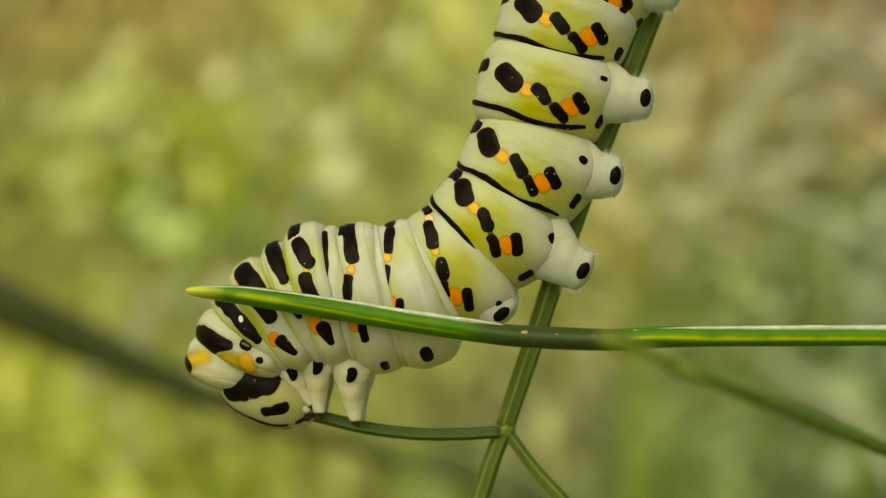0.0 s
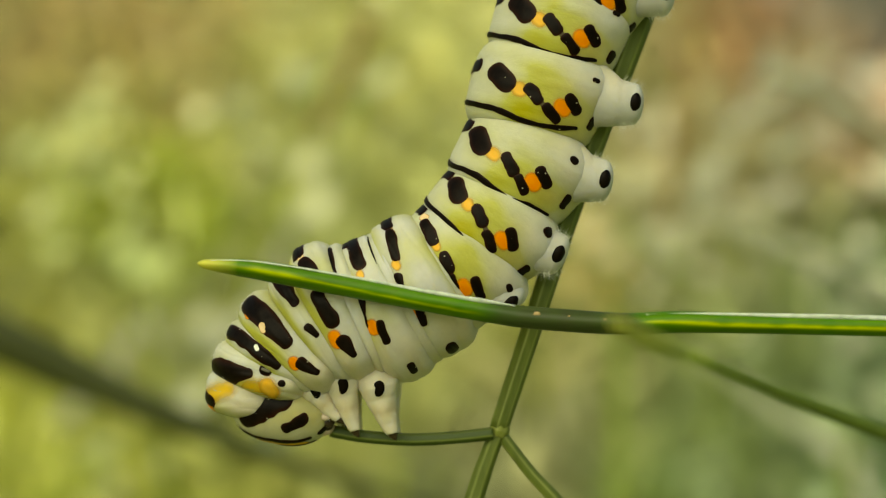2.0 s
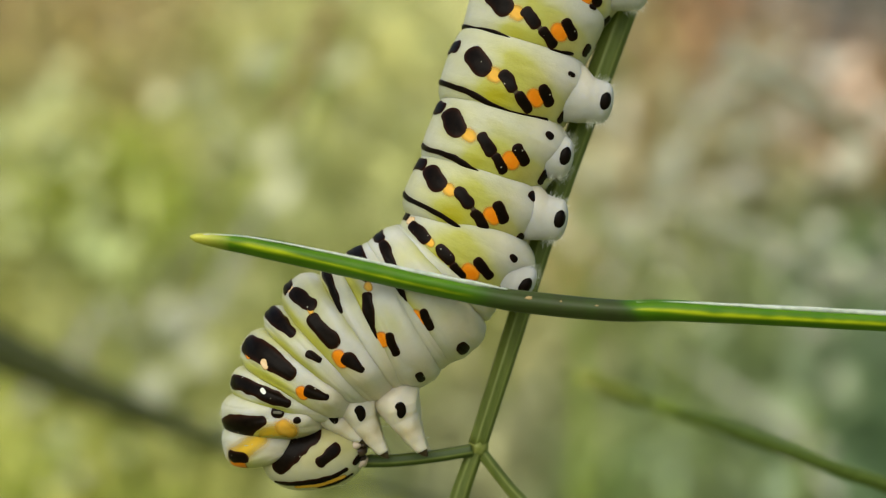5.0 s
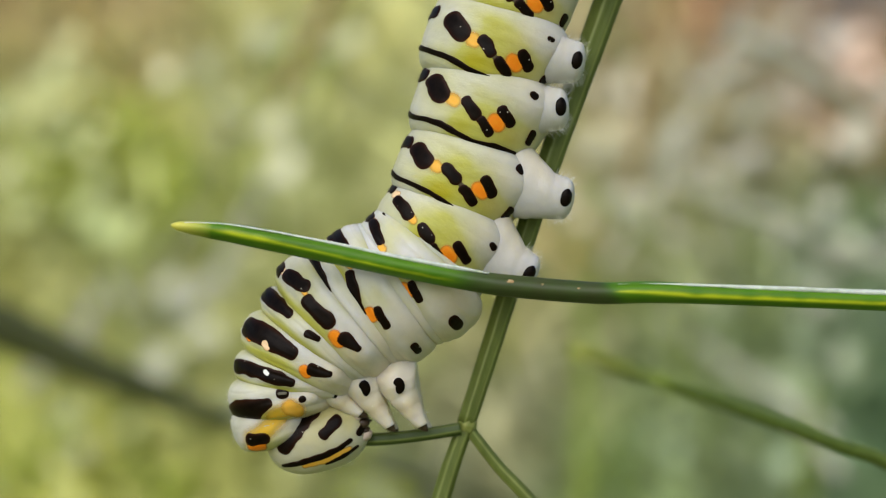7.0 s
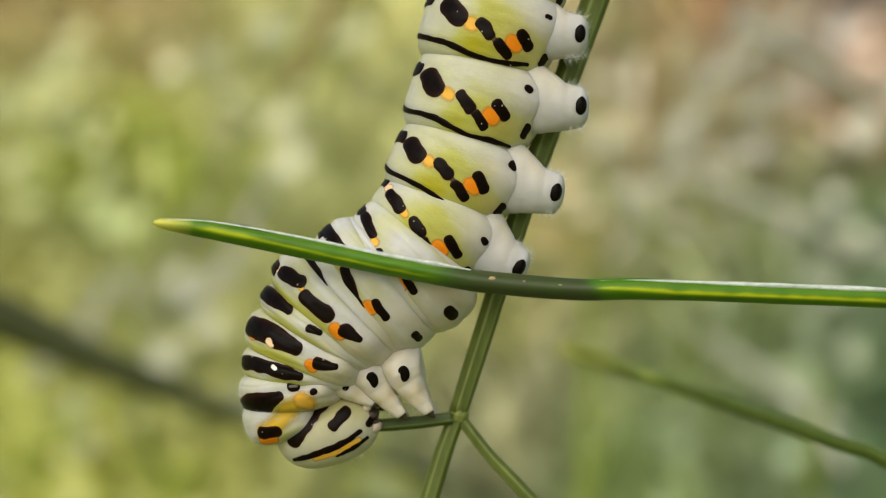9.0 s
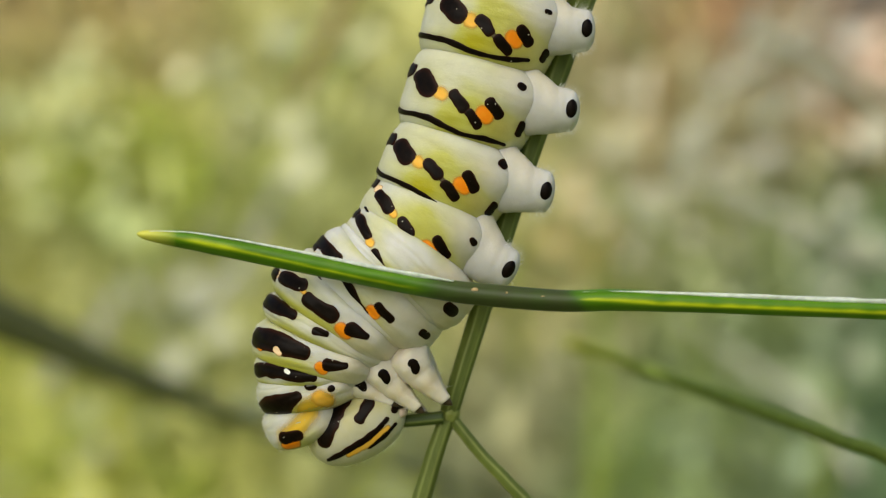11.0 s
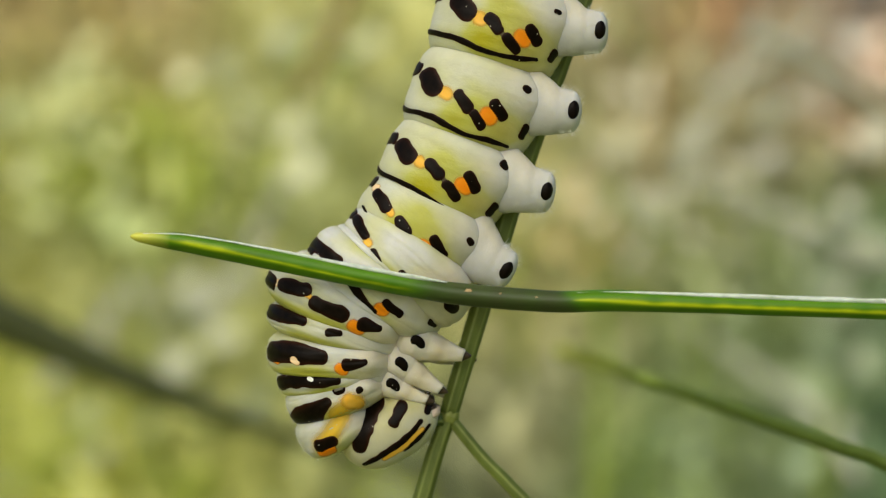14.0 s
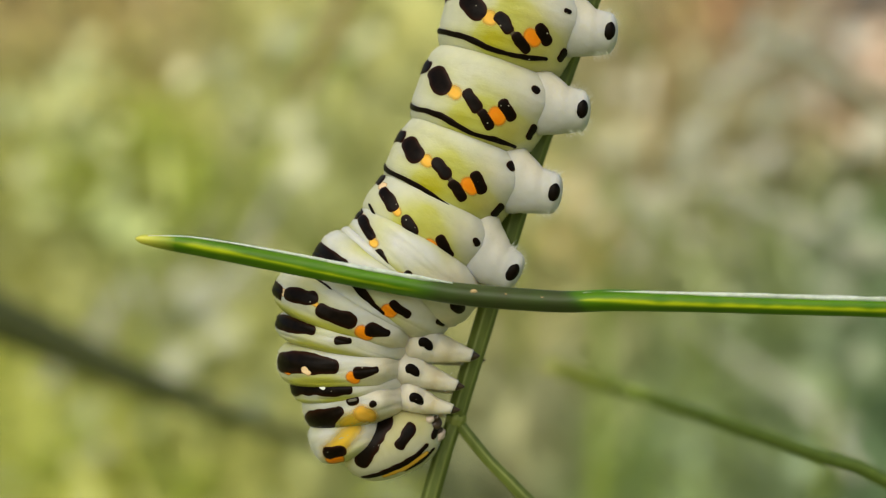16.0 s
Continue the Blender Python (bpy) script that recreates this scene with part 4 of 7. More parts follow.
mark("H", "black_stripe", [(-1.98, -0.20), (-1.38, -1.02), (-0.48, -1.74), (0.22, -1.96)], [1.00, 1.52, 1.55, 1.15], BLACK)
mark("H", "black_stripe", [(0.66, -0.43), (1.51, -0.98)], [0.74, 0.80], BLACK)
mark("H", "black_stripe", [(-2.40, 1.01), (-0.46, 0.96), (1.02, 0.76), (2.08, 0.41)], [0.28, 0.48, 0.48, 0.31], BLACK)
mark("H", "amber_patch", [(-1.07, 1.26), (0.56, 1.15), (1.87, 0.88)], [0.35, 0.59, 0.35], AMBER, lift=0.03)
mark("H", "black_stripe", [(0.26, 1.49), (1.47, 1.25), (2.38, 0.95)], [0.17, 0.35, 0.21], BLACK)
mark("H", "black_spot", [(2.72, 0.16), (3.11, -0.15)], [0.45, 0.45], BLACK)
mark("T3", "back_spot", [(0.46, -1.30), (0.46, 1.69)], [0.93, 0.93], BLACK, arc=True)
for key_, u_ in (("T3", 0.36), ("A1", 0.22), ("A2", -0.03), ("A3", -0.20)):
    mark(key_, "peach_rim", [(u_, 1.90), (u_ - 0.04, 2.25)], [0.66, 0.60], CREAM, lift=0.012, arc=True)
mark("A2b", "fold_line", [(0.21, 4.66), (0.35, 3.48), (0.51, 1.86)], [0.10, 0.14, 0.07], BLACK, lift=0.08)
mark("A3b", "fold_line", [(0.51, 2.84), (0.91, 1.24), (1.16, -0.56)], [0.10, 0.14, 0.07], BLACK, lift=0.08)
mark("A5", "black_spot", [(-1.83, -2.77), (-1.79, -2.93)], [0.48, 0.48], BLACK)
mark("A4", "black_spot", [(-2.12, -2.94), (-2.06, -3.05)], [0.59, 0.59], BLACK)
mark("A3", "black_spot", [(-1.19, -2.92), (-1.16, -3.04)], [0.48, 0.48], BLACK)

# ---- jaws at the front of the head
def lump(name, at, size, mat, seed, label):
    n, m = 12, 18
    pts = []
    for i in range(n):
        ph = math.pi * i / (n - 1)
        for j in range(m):
            th = 2 * math.pi * j / m
            d = Vector((-math.cos(ph), math.sin(ph) * math.sin(th), math.sin(ph) * math.cos(th)))
            k = 1 + 0.14 * noise.noise(d * 1.7 + Vector((seed, 0, 0)))
            pts.append((at[0] + size[0] * d.x * k, at[1] + size[1] * d.y * k, at[2] + size[2] * d.z * k))
    return part(name, fix_normals(grid_mesh(name, pts, n, m, True)), mat, SEG["H"][0], label)


lump("mandible", (2.95, 0.62, -0.28), (0.52, 0.55, 0.38), CLAW, 1.0, "dark brown jaw")
lump("mandible", (2.98, 0.55, 0.22), (0.36, 0.5, 0.26), CLAW, 5.0, "dark brown jaw")
lump("lip", (2.80, 0.5, 0.5), (0.60, 0.62, 0.44), MOUTH, 2.0, "pale fleshy lip")
lump("palp", (2.8, 1.0, -0.8), (0.34, 0.24, 0.22), MOUTH, 3.0, "small pale feeler")
lump("palp", (3.25, 0.95, -0.75), (0.2, 0.16, 0.15), CLAW, 4.0, "dark feeler tip")

# ---- short hairs under the front rings and round the head
for key_, lo_, hi_, num_ in (("T1", -0.2, 3.2, 110), ("T1f", -0.1, 3.0, 70), ("T2", -0.2, 3.2, 50), ("T3", 2.7, 3.3, 50), ("H", -0.2, 3.1, 110)):
    ob_, ring_ = SEG[key_]
    rnd_ = random.Random(ord(key_[-1]))
    spots_ = []
    for _ in range(num_):
        th_, u_ = rnd_.choice((rnd_.uniform(lo_, lo_ + 0.5), rnd_.uniform(hi_ - 0.4, hi_))), rnd_.uniform(-0.7, 0.8) * ring_.half
        spots_.append((ring_.place(u_, th_), (0.4, math.sin(th_), math.cos(th_))))
    part("bristles", bristles("bristles", spots_, num_, 0.32, 0.006), HAIR, ob_, "fine pale hairs")

# ---- prolegs: stout white feet with a dark dot, tip at the origin, x outwards
FOOT_X = [0, 0.5, 1.0, 1.6, 2.2, 2.9, 3.7, 4.3]


def foot_radius(x):
    """Half thickness of a proleg along its length."""
    if x > 0.0:
        return 1.32 * max(0.0, 1 - (x / 0.74) ** 2.4) ** 0.5
    return float(np.interp(-x, FOOT_X, [1.32, 1.43, 1.60, 1.86, 2.16, 2.46, 2.72, 2.80]))


def foot_depth(x):
    """The same towards the viewer."""
    return foot_radius(x) * 0.9 if x > 0.0 else float(np.interp(-x, FOOT_X, [1.16, 1.21, 1.30, 1.44, 1.60, 1.74, 1.80, 1.65]))


def proleg(seed):
    n, m = 40, 36
    pts, cols = [], []
    for i in range(n):
        f = i / (n - 1)
        x = -4.3 + 5.04 * math.sin(f * math.pi / 2)
        fold = 1 - 0.03 * math.exp(-((x + 0.75) / 0.14) ** 2) - 0.015 * math.exp(-((x + 1.7) / 0.2) ** 2)
        for j in range(m):
            th = 2 * math.pi * j / m
            k = fold * (1 + 0.04 * noise.noise(Vector((x * 0.8 + seed, math.cos(th), math.sin(th)))))
            back = 0.26 * max(0.0, -x - 0.9) ** 1.2
            pts.append((x, k * foot_depth(x) * math.sin(th) - back, k * foot_radius(x) * math.cos(th) - 0.34 * max(0.0, -x - 0.7)))
            cols.append((0.25 * max(0.0, -math.cos(th)) * min(1.0, max(0.0, -x - 0.6)), max(0.0, min(0.35, 0.12 - 0.3 * math.cos(th))) * min(1.0, max(0.0, -x)), 0, 1))
    me = fix_normals(grid_mesh("proleg", pts, n, m, True, cols))
    ob = part("proleg", me, PROLEG_SKIN, larva, "soft white proleg with a black dot")
    rnd = random.Random(int(seed * 10))
    spots = []
    for _ in range(420):
        th, x = rnd.uniform(0, 6.283), rnd.uniform(-0.7, 0.72)
        if math.sin(th) > 0.55:
            continue
        k = foot_radius(x)
        spots.append(((x, k * math.sin(th) * 0.9, k * math.cos(th)), (0.5 + max(0, x), math.sin(th), math.cos(th))))
    part("bristles", bristles("bristles", spots, int(seed * 7), 0.55, 0.007), HAIR, ob, "fine pale hairs")
    return ob


def dot_on(ob, name, x, z, lx, lz, radius, mat, tilt=0.0, flat=0.9):
    """A small raised oval dot on the near flank of a foot; radius(x) is the foot's half thickness."""
    n, m = 8, 24
    pts = []
    for i in range(n):
        f = i / (n - 1)
        for j in range(m):
            th = 2 * math.pi * j / m
            rag = 1 + 0.1 * noise.noise(Vector((math.cos(th) * 1.5, math.sin(th) * 1.5, x * 5 + lx * 31)))
            a_, b_2 = lx * f * rag * math.cos(th), lz * f * rag * math.sin(th)
            ca_, sa_ = math.cos(tilt), math.sin(tilt)
            X, Z = x + a_ * ca_ - b_2 * sa_, z + a_ * sa_ + b_2 * ca_
            y = math.sqrt(max(0.0, radius(X) ** 2 - Z * Z)) * flat + 0.075 * (1 - f ** 5) - 0.01
            pts.append((X, y, Z))
    me = fix_normals(grid_mesh(name, pts, n, m, True))
    return part(name, me, mat, ob)


FEET = {}
for key_, seed_ in (("A3", 1.3), ("A4", 2.1), ("A5", 3.7), ("A6", 4.9), ("A10", 5.6)):
    foot = proleg(seed_)
    dot_on(foot, "black_dot", 0.16, 0.0, 0.36, 0.58, foot_radius, BLACK, 0.1)
    FEET[key_] = foot


# ---- thoracic legs: base at the origin, x to the claw
LEG_F = (0.0, 0.22, 0.36, 0.44, 0.58, 0.68, 0.80, 0.86, 1.0)
LEG_R = (1.46, 1.28, 1.12, 1.00, 0.86, 0.74, 0.63, 0.55, 0.42)


def true_leg(length, thick, seed, near):
    n, m = 56, 28
    pts, cols = [], []
    for i in range(n):
        f = i / (n - 1)
        x = -2.6 + (length + 2.3) * f
        fl = max(0.0, (x + 0.9) / (length + 0.6))
        r = thick * float(np.interp(fl, LEG_F, LEG_R)) * (1.0 if x > -0.9 else max(0.05, 1 - ((-0.9 - x) / 1.75) ** 2) ** 0.5 * 1.0)
        r *= 1 + 0.12 * math.exp(-((x + 1.0) / 0.9) ** 2)
        for at in (0.40, 0.64, 0.82):
            r *= 1 - 0.035 * math.exp(-((fl - at) / 0.035) ** 2)
        bow = 0.18 * math.sin(math.pi * min(1.0, fl))
        for j in range(m):
            th = 2 * math.pi * j / m
            rr = r * (1 + 0.14 * noise.noise(Vector((x * 0.9 + seed, 1.3 * math.cos(th), 1.3 * math.sin(th)))))
            pts.append((x, rr * math.sin(th) - 0.55 * max(0.0, -x - 0.1) ** 1.25, rr * math.cos(th) + bow))
            cols.append((0.1 + 0.5 * math.exp(-((fl - 0.62) / 0.12) ** 2), 0.3, 0, 1))
    ob = part("leg", fix_normals(grid_mesh("leg", pts, n, m, True, cols, caps=True)), LEG_SKIN, larva, "jointed translucent white leg")
    pts = []
    for i in range(9):
        f = i / 8
        x = length - 0.36 + 0.56 * f
        r = 0.40 * thick * (1 - f) ** 0.7 + 0.012
        for j in range(12):
            th = 2 * math.pi * j / 12
            pts.append((x, r * math.sin(th), r * math.cos(th) - 0.16 * f * f + 0.02))
    part("claw", fix_normals(grid_mesh("claw", pts, 9, 12, True, caps=True)), CLAW, ob, "dark pointed claw")
    if near:
        dot_on(ob, "black_dot", 0.0, 0.1, 0.52, 0.38, lambda x: thick * float(np.interp((x + 0.9) / (length + 0.6), LEG_F, LEG_R)) * 1.05, BLACK, 0.5, 1.0)
        rnd = random.Random(int(seed * 9))
        spots = []
        for _ in range(40):
            th, f = rnd.uniform(0, 6.283), rnd.uniform(0.2, 0.9)
            r = thick * float(np.interp(f, LEG_F, LEG_R))
            spots.append(((-0.9 + (length + 0.6) * f, r * math.sin(th), r * math.cos(th)), (0.5, math.sin(th), math.cos(th))))
        part("bristles", bristles("bristles", spots, 3, 0.4, 0.008), HAIR, ob, "fine pale hairs")
    return ob


LEGS = {}
for key_, ln_, tk_ in (("T3", 3.25, 0.96), ("T2", 3.2, 0.86), ("T1", 2.6, 0.74)):
    LEGS[key_] = (true_leg(ln_, tk_, ln_ + tk_, True), true_leg(ln_, tk_ * 0.9, ln_ + 2 * tk_, False))


# ---------------------------------------------------------------- what moves
def turn(x, z, angle, y=0.0, roll=0.0):
    """Pose in the view sheet: x and z in mm, angle of the local x axis above the horizon; local y faces the viewer."""
    a_ = radians(angle)
    m = Matrix(((math.cos(a_), 0, math.sin(a_)), (0, -1, 0), (math.sin(a_), 0, -math.cos(a_)))).to_4x4()
    m.translation = Vector((x, y, z)) * MM
    return m @ pose(0, 0, 0, roll)


def sway(x, z, angle, y=0.0):
    """Pose of a plant part turned in the view sheet."""
    return pose(x * MM, y * MM, z * MM, 0, -angle, 0)


def pivot(angle):
    """The plant leaning about its node."""
    p = Vector(px(820, 745, STEM_Y)) * MM
    return Matrix.Translation(p) @ pose(0, 0, 0, 0, angle, 0) @ Matrix.Translation(-p)


def motions():
    walk(thin_stalk, [(t, sway(NEAR.x + x, NEAR.z + z, turn_, NEAR.y)) for t, x, z, turn_ in (
        (0, -0.29, 0.64, -1.7), (0.5, -0.48, 0.87, -1.3), (1, -0.73, 0.34, -0.6), (1.5, -0.15, -0.39, 0.5), (2, 0.10, 0.74, 0.1), (2.5, -0.28, 0.26, -0.6), 
        (3, 0.28, 0.49, -0.3), (3.5, 0.03, 0.43, -0.6), (4, -0.73, -0.19, 0.4), (6.5, -0.50, 0.13, -0.6), (7, -0.13, 0.16, -0.1), (7.5, 0.10, -0.05, 0.4), 
        (8, 0.52, 0.42, -1.0), (8.5, 0.23, -0.15, -0.4), (9, 0.12, -0.23, 0.2), (11.5, 1.20, -0.19, -0.7), (12, 1.13, -0.25, -1.3), (12.5, 0.71, -0.39, -0.2), 
        (13, 1.28, -0.09, -0.5), (13.5, 0.27, -0.49, -0.6), (14, 0.86, -0.44, 0.1), (14.5, 0.76, 0.18, 0.5), (15, 0.70, -0.28, -0.2), (15.5, 0.59, -0.29, -0.7), 
        (16, -0.15, -0.79, 0.0))])
    walk(plant, [(0.0, pivot(0.65)), (2.0, pivot(0.5)), (4.0, pivot(0.0)), (9.0, pivot(-0.2)), (11.5, pivot(-0.9)), (16.0, pivot(-1.2))])
    rear = [
        (0, turn(5.154, 14.291, -103.1, 0, 2.1)),
        (0.5, turn(5.107, 14.281, -103.6, 0, 2.6)),
        (1, turn(5.096, 14.254, -104.2, 0, 2.3)),
        (1.5, turn(5.165, 14.215, -104.1, 0, 3.1)),
        (2, turn(5.153, 14.241, -104.7, 0, 2.8)),
        (2.5, turn(5.043, 14.722, -105.9, 0, 3.0)),
        (3, turn(4.984, 14.644, -104.8, 0, 2.1)),
        (3.5, turn(4.998, 14.818, -104.8, 0, 2.8)),
        (4, turn(5.011, 15.178, -105.5, 0, 1.1)),
        (6.5, turn(4.172, 16.151, -101.5, 0, 0.0)),
        (7, turn(4.017, 16.151, -101.5, 0, 0.0)),
        (7.5, turn(4.124, 16.147, -101.5, 0, 0.0)),
        (8, turn(4.164, 16.333, -100.1, 0, 0.1)),
        (8.5, turn(4.133, 16.486, -99.2, 0, -0.0)),
        (9, turn(4.260, 16.625, -98.6, 0, 0.0)),
        (11.5, turn(4.909, 16.865, -97.2, 0, 1.8)),
        (12, turn(4.978, 17.061, -97.5, 0, 2.2)),
        (12.5, turn(5.062, 17.074, -97.2, 0, 1.7)),
        (13, turn(5.191, 17.208, -97.5, 0, 1.3)),
        (13.5, turn(5.456, 17.149, -98.8, 0, 1.9)),
        (14, turn(5.560, 16.939, -98.9, 0, 1.8)),
        (14.5, turn(5.600, 17.172, -97.6, 0, 2.0)),
        (15, turn(5.665, 16.938, -98.8, 0, 1.8)),
        (15.5, turn(5.735, 17.029, -99.2, 0, 2.2)),
        (16, turn(5.720, 17.202, -98.9, 0, 1.8))]
    walk(SEG["A7"][0], rear)
    walk(SEG["A8"][0], [(t, m @ pose(-0.0031, 0, -0.0012, 0, -15, 0)) for t, m in rear])
    walk(FEET["A10"], [(t, m @ pose(-0.0036, 0.0014, -0.0058, 0, 96, 0)) for t, m in rear])
    walk(SEG["A6"][0], [
        (0, turn(3.871, 10.060, -102.1, 0, -0.0)),
        (0.5, turn(3.797, 10.058, -102.4, 0, 0.0)),
        (1, turn(3.765, 10.061, -102.1, 0, -0.0)),
        (1.5, turn(3.797, 10.005, -102.3, 0, 0.0)),
        (2, turn(3.774, 10.034, -103.2, 0, 0.1)),
        (2.5, turn(3.556, 10.555, -104.4, 0, 0.0)),
        (3, turn(3.611, 10.452, -104.4, 0, 0.0)),
        (3.5, turn(3.526, 10.687, -106.5, 0, -0.0)),
        (4, turn(3.589, 11.032, -108.0, 0, -0.3)),
        (6.5, turn(2.961, 12.739, -109.2, 0, -0.2)),
        (7, turn(2.898, 12.707, -108.9, 0, 0.1)),
        (7.5, turn(3.033, 12.709, -107.4, 0, 0.1)),
        (8, turn(3.163, 12.868, -106.0, 0, 0.1)),
        (8.5, turn(3.184, 13.006, -105.1, 0, -0.0)),
        (9, turn(3.346, 13.135, -104.5, 0, 0.0)),
        (11.5, turn(4.079, 13.354, -103.1, 0, 1.8)),
        (12, turn(4.131, 13.555, -103.4, 0, 2.2)),
        (12.5, turn(4.236, 13.563, -103.1, 0, 1.7)),
        (13, turn(4.343, 13.702, -103.4, 0, 1.3)),
        (13.5, turn(4.528, 13.664, -104.7, 0, 1.9)),
        (14, turn(4.630, 13.453, -104.8, 0, 1.8)),
        (14.5, turn(4.750, 13.667, -103.5, 0, 2.0)),
        (15, turn(4.738, 13.452, -104.7, 0, 1.8)),
        (15.5, turn(4.785, 13.550, -105.1, 0, 2.2)),
        (16, turn(4.791, 13.716, -104.8, 0, 1.8))])
    walk(SEG["A5"][0], [
        (0, turn(2.806, 5.423, -114.6, 0, 0.5)),
        (0.5, turn(2.676, 5.437, -115.4, 0, 0.7)),
        (1, turn(2.627, 5.455, -115.1, 0, 0.2)),
        (1.5, turn(2.624, 5.436, -115.5, 0, 0.7)),
        (2, turn(2.604, 5.467, -116.0, 0, 0.4)),
        (2.5, turn(2.246, 6.118, -116.7, 0, -0.9)),
        (3, turn(2.446, 6.012, -115.7, 0, -0.2)),
        (3.5, turn(2.294, 6.461, -115.0, 0, -1.2)),
        (4, turn(2.306, 6.911, -114.3, 0, -2.1)),
        (6.5, turn(2.167, 8.864, -108.0, 0, -0.5)),
        (7, turn(2.168, 8.798, -108.2, 0, 0.0)),
        (7.5, turn(2.276, 8.691, -108.2, 0, 0.1)),
        (8, turn(2.380, 8.691, -108.2, 0, 0.1)),
        (8.5, turn(2.258, 8.613, -108.8, 0, -0.2)),
        (9, turn(2.380, 8.544, -107.9, 0, -0.4)),
        (11.5, turn(2.643, 8.515, -106.5, 0, 0.9)),
        (12, turn(2.573, 8.643, -107.1, 0, 0.6)),
        (12.5, turn(2.664, 8.614, -107.7, 0, 0.4)),
        (13, turn(2.771, 8.772, -107.7, 0, 0.4)),
        (13.5, turn(2.786, 8.769, -108.8, 0, -0.1)),
        (14, turn(2.964, 8.573, -108.6, 0, 0.8)),
        (14.5, turn(3.004, 8.768, -108.9, 0, -0.1)),
        (15, turn(3.005, 8.597, -109.2, 0, 0.5)),
        (15.5, turn(3.036, 8.673, -109.7, 0, 0.2)),
        (16, turn(2.983, 8.845, -109.5, 0, -0.3))])
    walk(SEG["A4"][0], [
        (0, turn(0.628, 1.792, -134.1, 0, -1.7)),
        (0.5, turn(0.562, 1.772, -134.5, 0, -0.5)),
        (1, turn(0.595, 1.806, -133.6, 0, -0.5)),
        (1.5, turn(0.593, 1.857, -133.7, 0, -0.6)),
        (2, turn(0.723, 1.920, -131.9, 0, 0.2)),
        (2.5, turn(0.628, 2.719, -127.4, 0, -0.0)),
        (3, turn(0.837, 2.790, -124.4, 0, -0.8)),
        (3.5, turn(0.932, 3.167, -121.7, 0, -0.4)),
        (4, turn(0.857, 3.688, -120.5, 0, -2.8)),
        (6.5, turn(1.128, 4.610, -113.1, 0, -0.6)),
        (7, turn(0.976, 4.534, -114.8, 0, -1.3)),
        (7.5, turn(1.094, 4.385, -114.6, 0, -0.6)),
        (8, turn(1.125, 4.346, -115.4, 0, -0.3)),
        (8.5, turn(1.066, 4.229, -115.7, 0, 0.2)),
        (9, turn(1.108, 4.163, -115.9, 0, -0.6)),
        (11.5, turn(1.175, 4.042, -114.0, 0, 1.1)),
        (12, turn(1.071, 4.146, -114.0, 0, 1.1)),
        (12.5, turn(1.178, 4.145, -114.0, 0, 1.1)),
        (13, turn(1.164, 4.308, -114.0, 0, -0.3)),
        (13.5, turn(1.069, 4.350, -115.4, 0, -0.3)),
        (14, turn(1.247, 4.163, -114.9, 0, -0.0)),
        (14.5, turn(1.284, 4.350, -115.4, 0, -0.3)),
        (15, turn(1.281, 4.228, -115.7, 0, 0.2)),
        (15.5, turn(1.262, 4.307, -116.3, 0, -0.1)),
        (16, turn(1.207, 4.415, -116.3, 0, -0.1))])
    walk(SEG["A3"][0], [
        (0, turn(-1.672, -0.716, -149.1, 0, -5.5)),
        (0.5, turn(-1.729, -0.700, -149.2, 0, -4.8)),
        (1, turn(-1.580, -0.682, -146.9, 0, -4.5)),
        (1.5, turn(-1.317, -0.466, -141.7, 0, -4.3)),
        (2, turn(-1.019, -0.336, -138.1, 0, -3.7)),
        (2.5, turn(-0.603, 0.464, -128.5, 0, -0.2)),
        (3, turn(-0.047, 0.565, -121.1, 0, 1.8)),
        (3.5, turn(0.539, 0.985, -112.8, 0, 8.1)),
        (4, turn(0.537, 1.203, -113.9, 0, 6.4)),
        (6.5, turn(-0.104, 1.425, -125.9, 0, -1.2)),
        (7, turn(-0.177, 1.285, -126.7, 0, -0.4)),
        (7.5, turn(-0.121, 1.178, -126.7, 0, -0.4)),
        (8, turn(-0.079, 1.159, -127.1, 0, 0.0)),
        (8.5, turn(-0.194, 1.091, -127.4, 0, 0.5)),
        (9, turn(-0.088, 0.982, -127.5, 0, 0.5)),
        (11.5, turn(-0.189, 0.857, -127.8, 0, 1.9)),
        (12, turn(-0.302, 0.939, -128.2, 0, 2.4)),
        (12.5, turn(-0.234, 0.983, -127.3, 0, 1.4)),
        (13, turn(-0.236, 1.089, -127.4, 0, 1.3)),
        (13.5, turn(-0.442, 1.191, -128.8, 0, 1.0)),
        (14, turn(-0.266, 0.999, -128.3, 0, 1.4)),
        (14.5, turn(-0.227, 1.191, -128.8, 0, 1.0)),
        (15, turn(-0.282, 1.137, -128.8, 0, 1.0)),
        (15.5, turn(-0.291, 1.167, -129.2, 0, 1.5)),
        (16, turn(-0.355, 1.279, -129.3, 0, 0.6))])
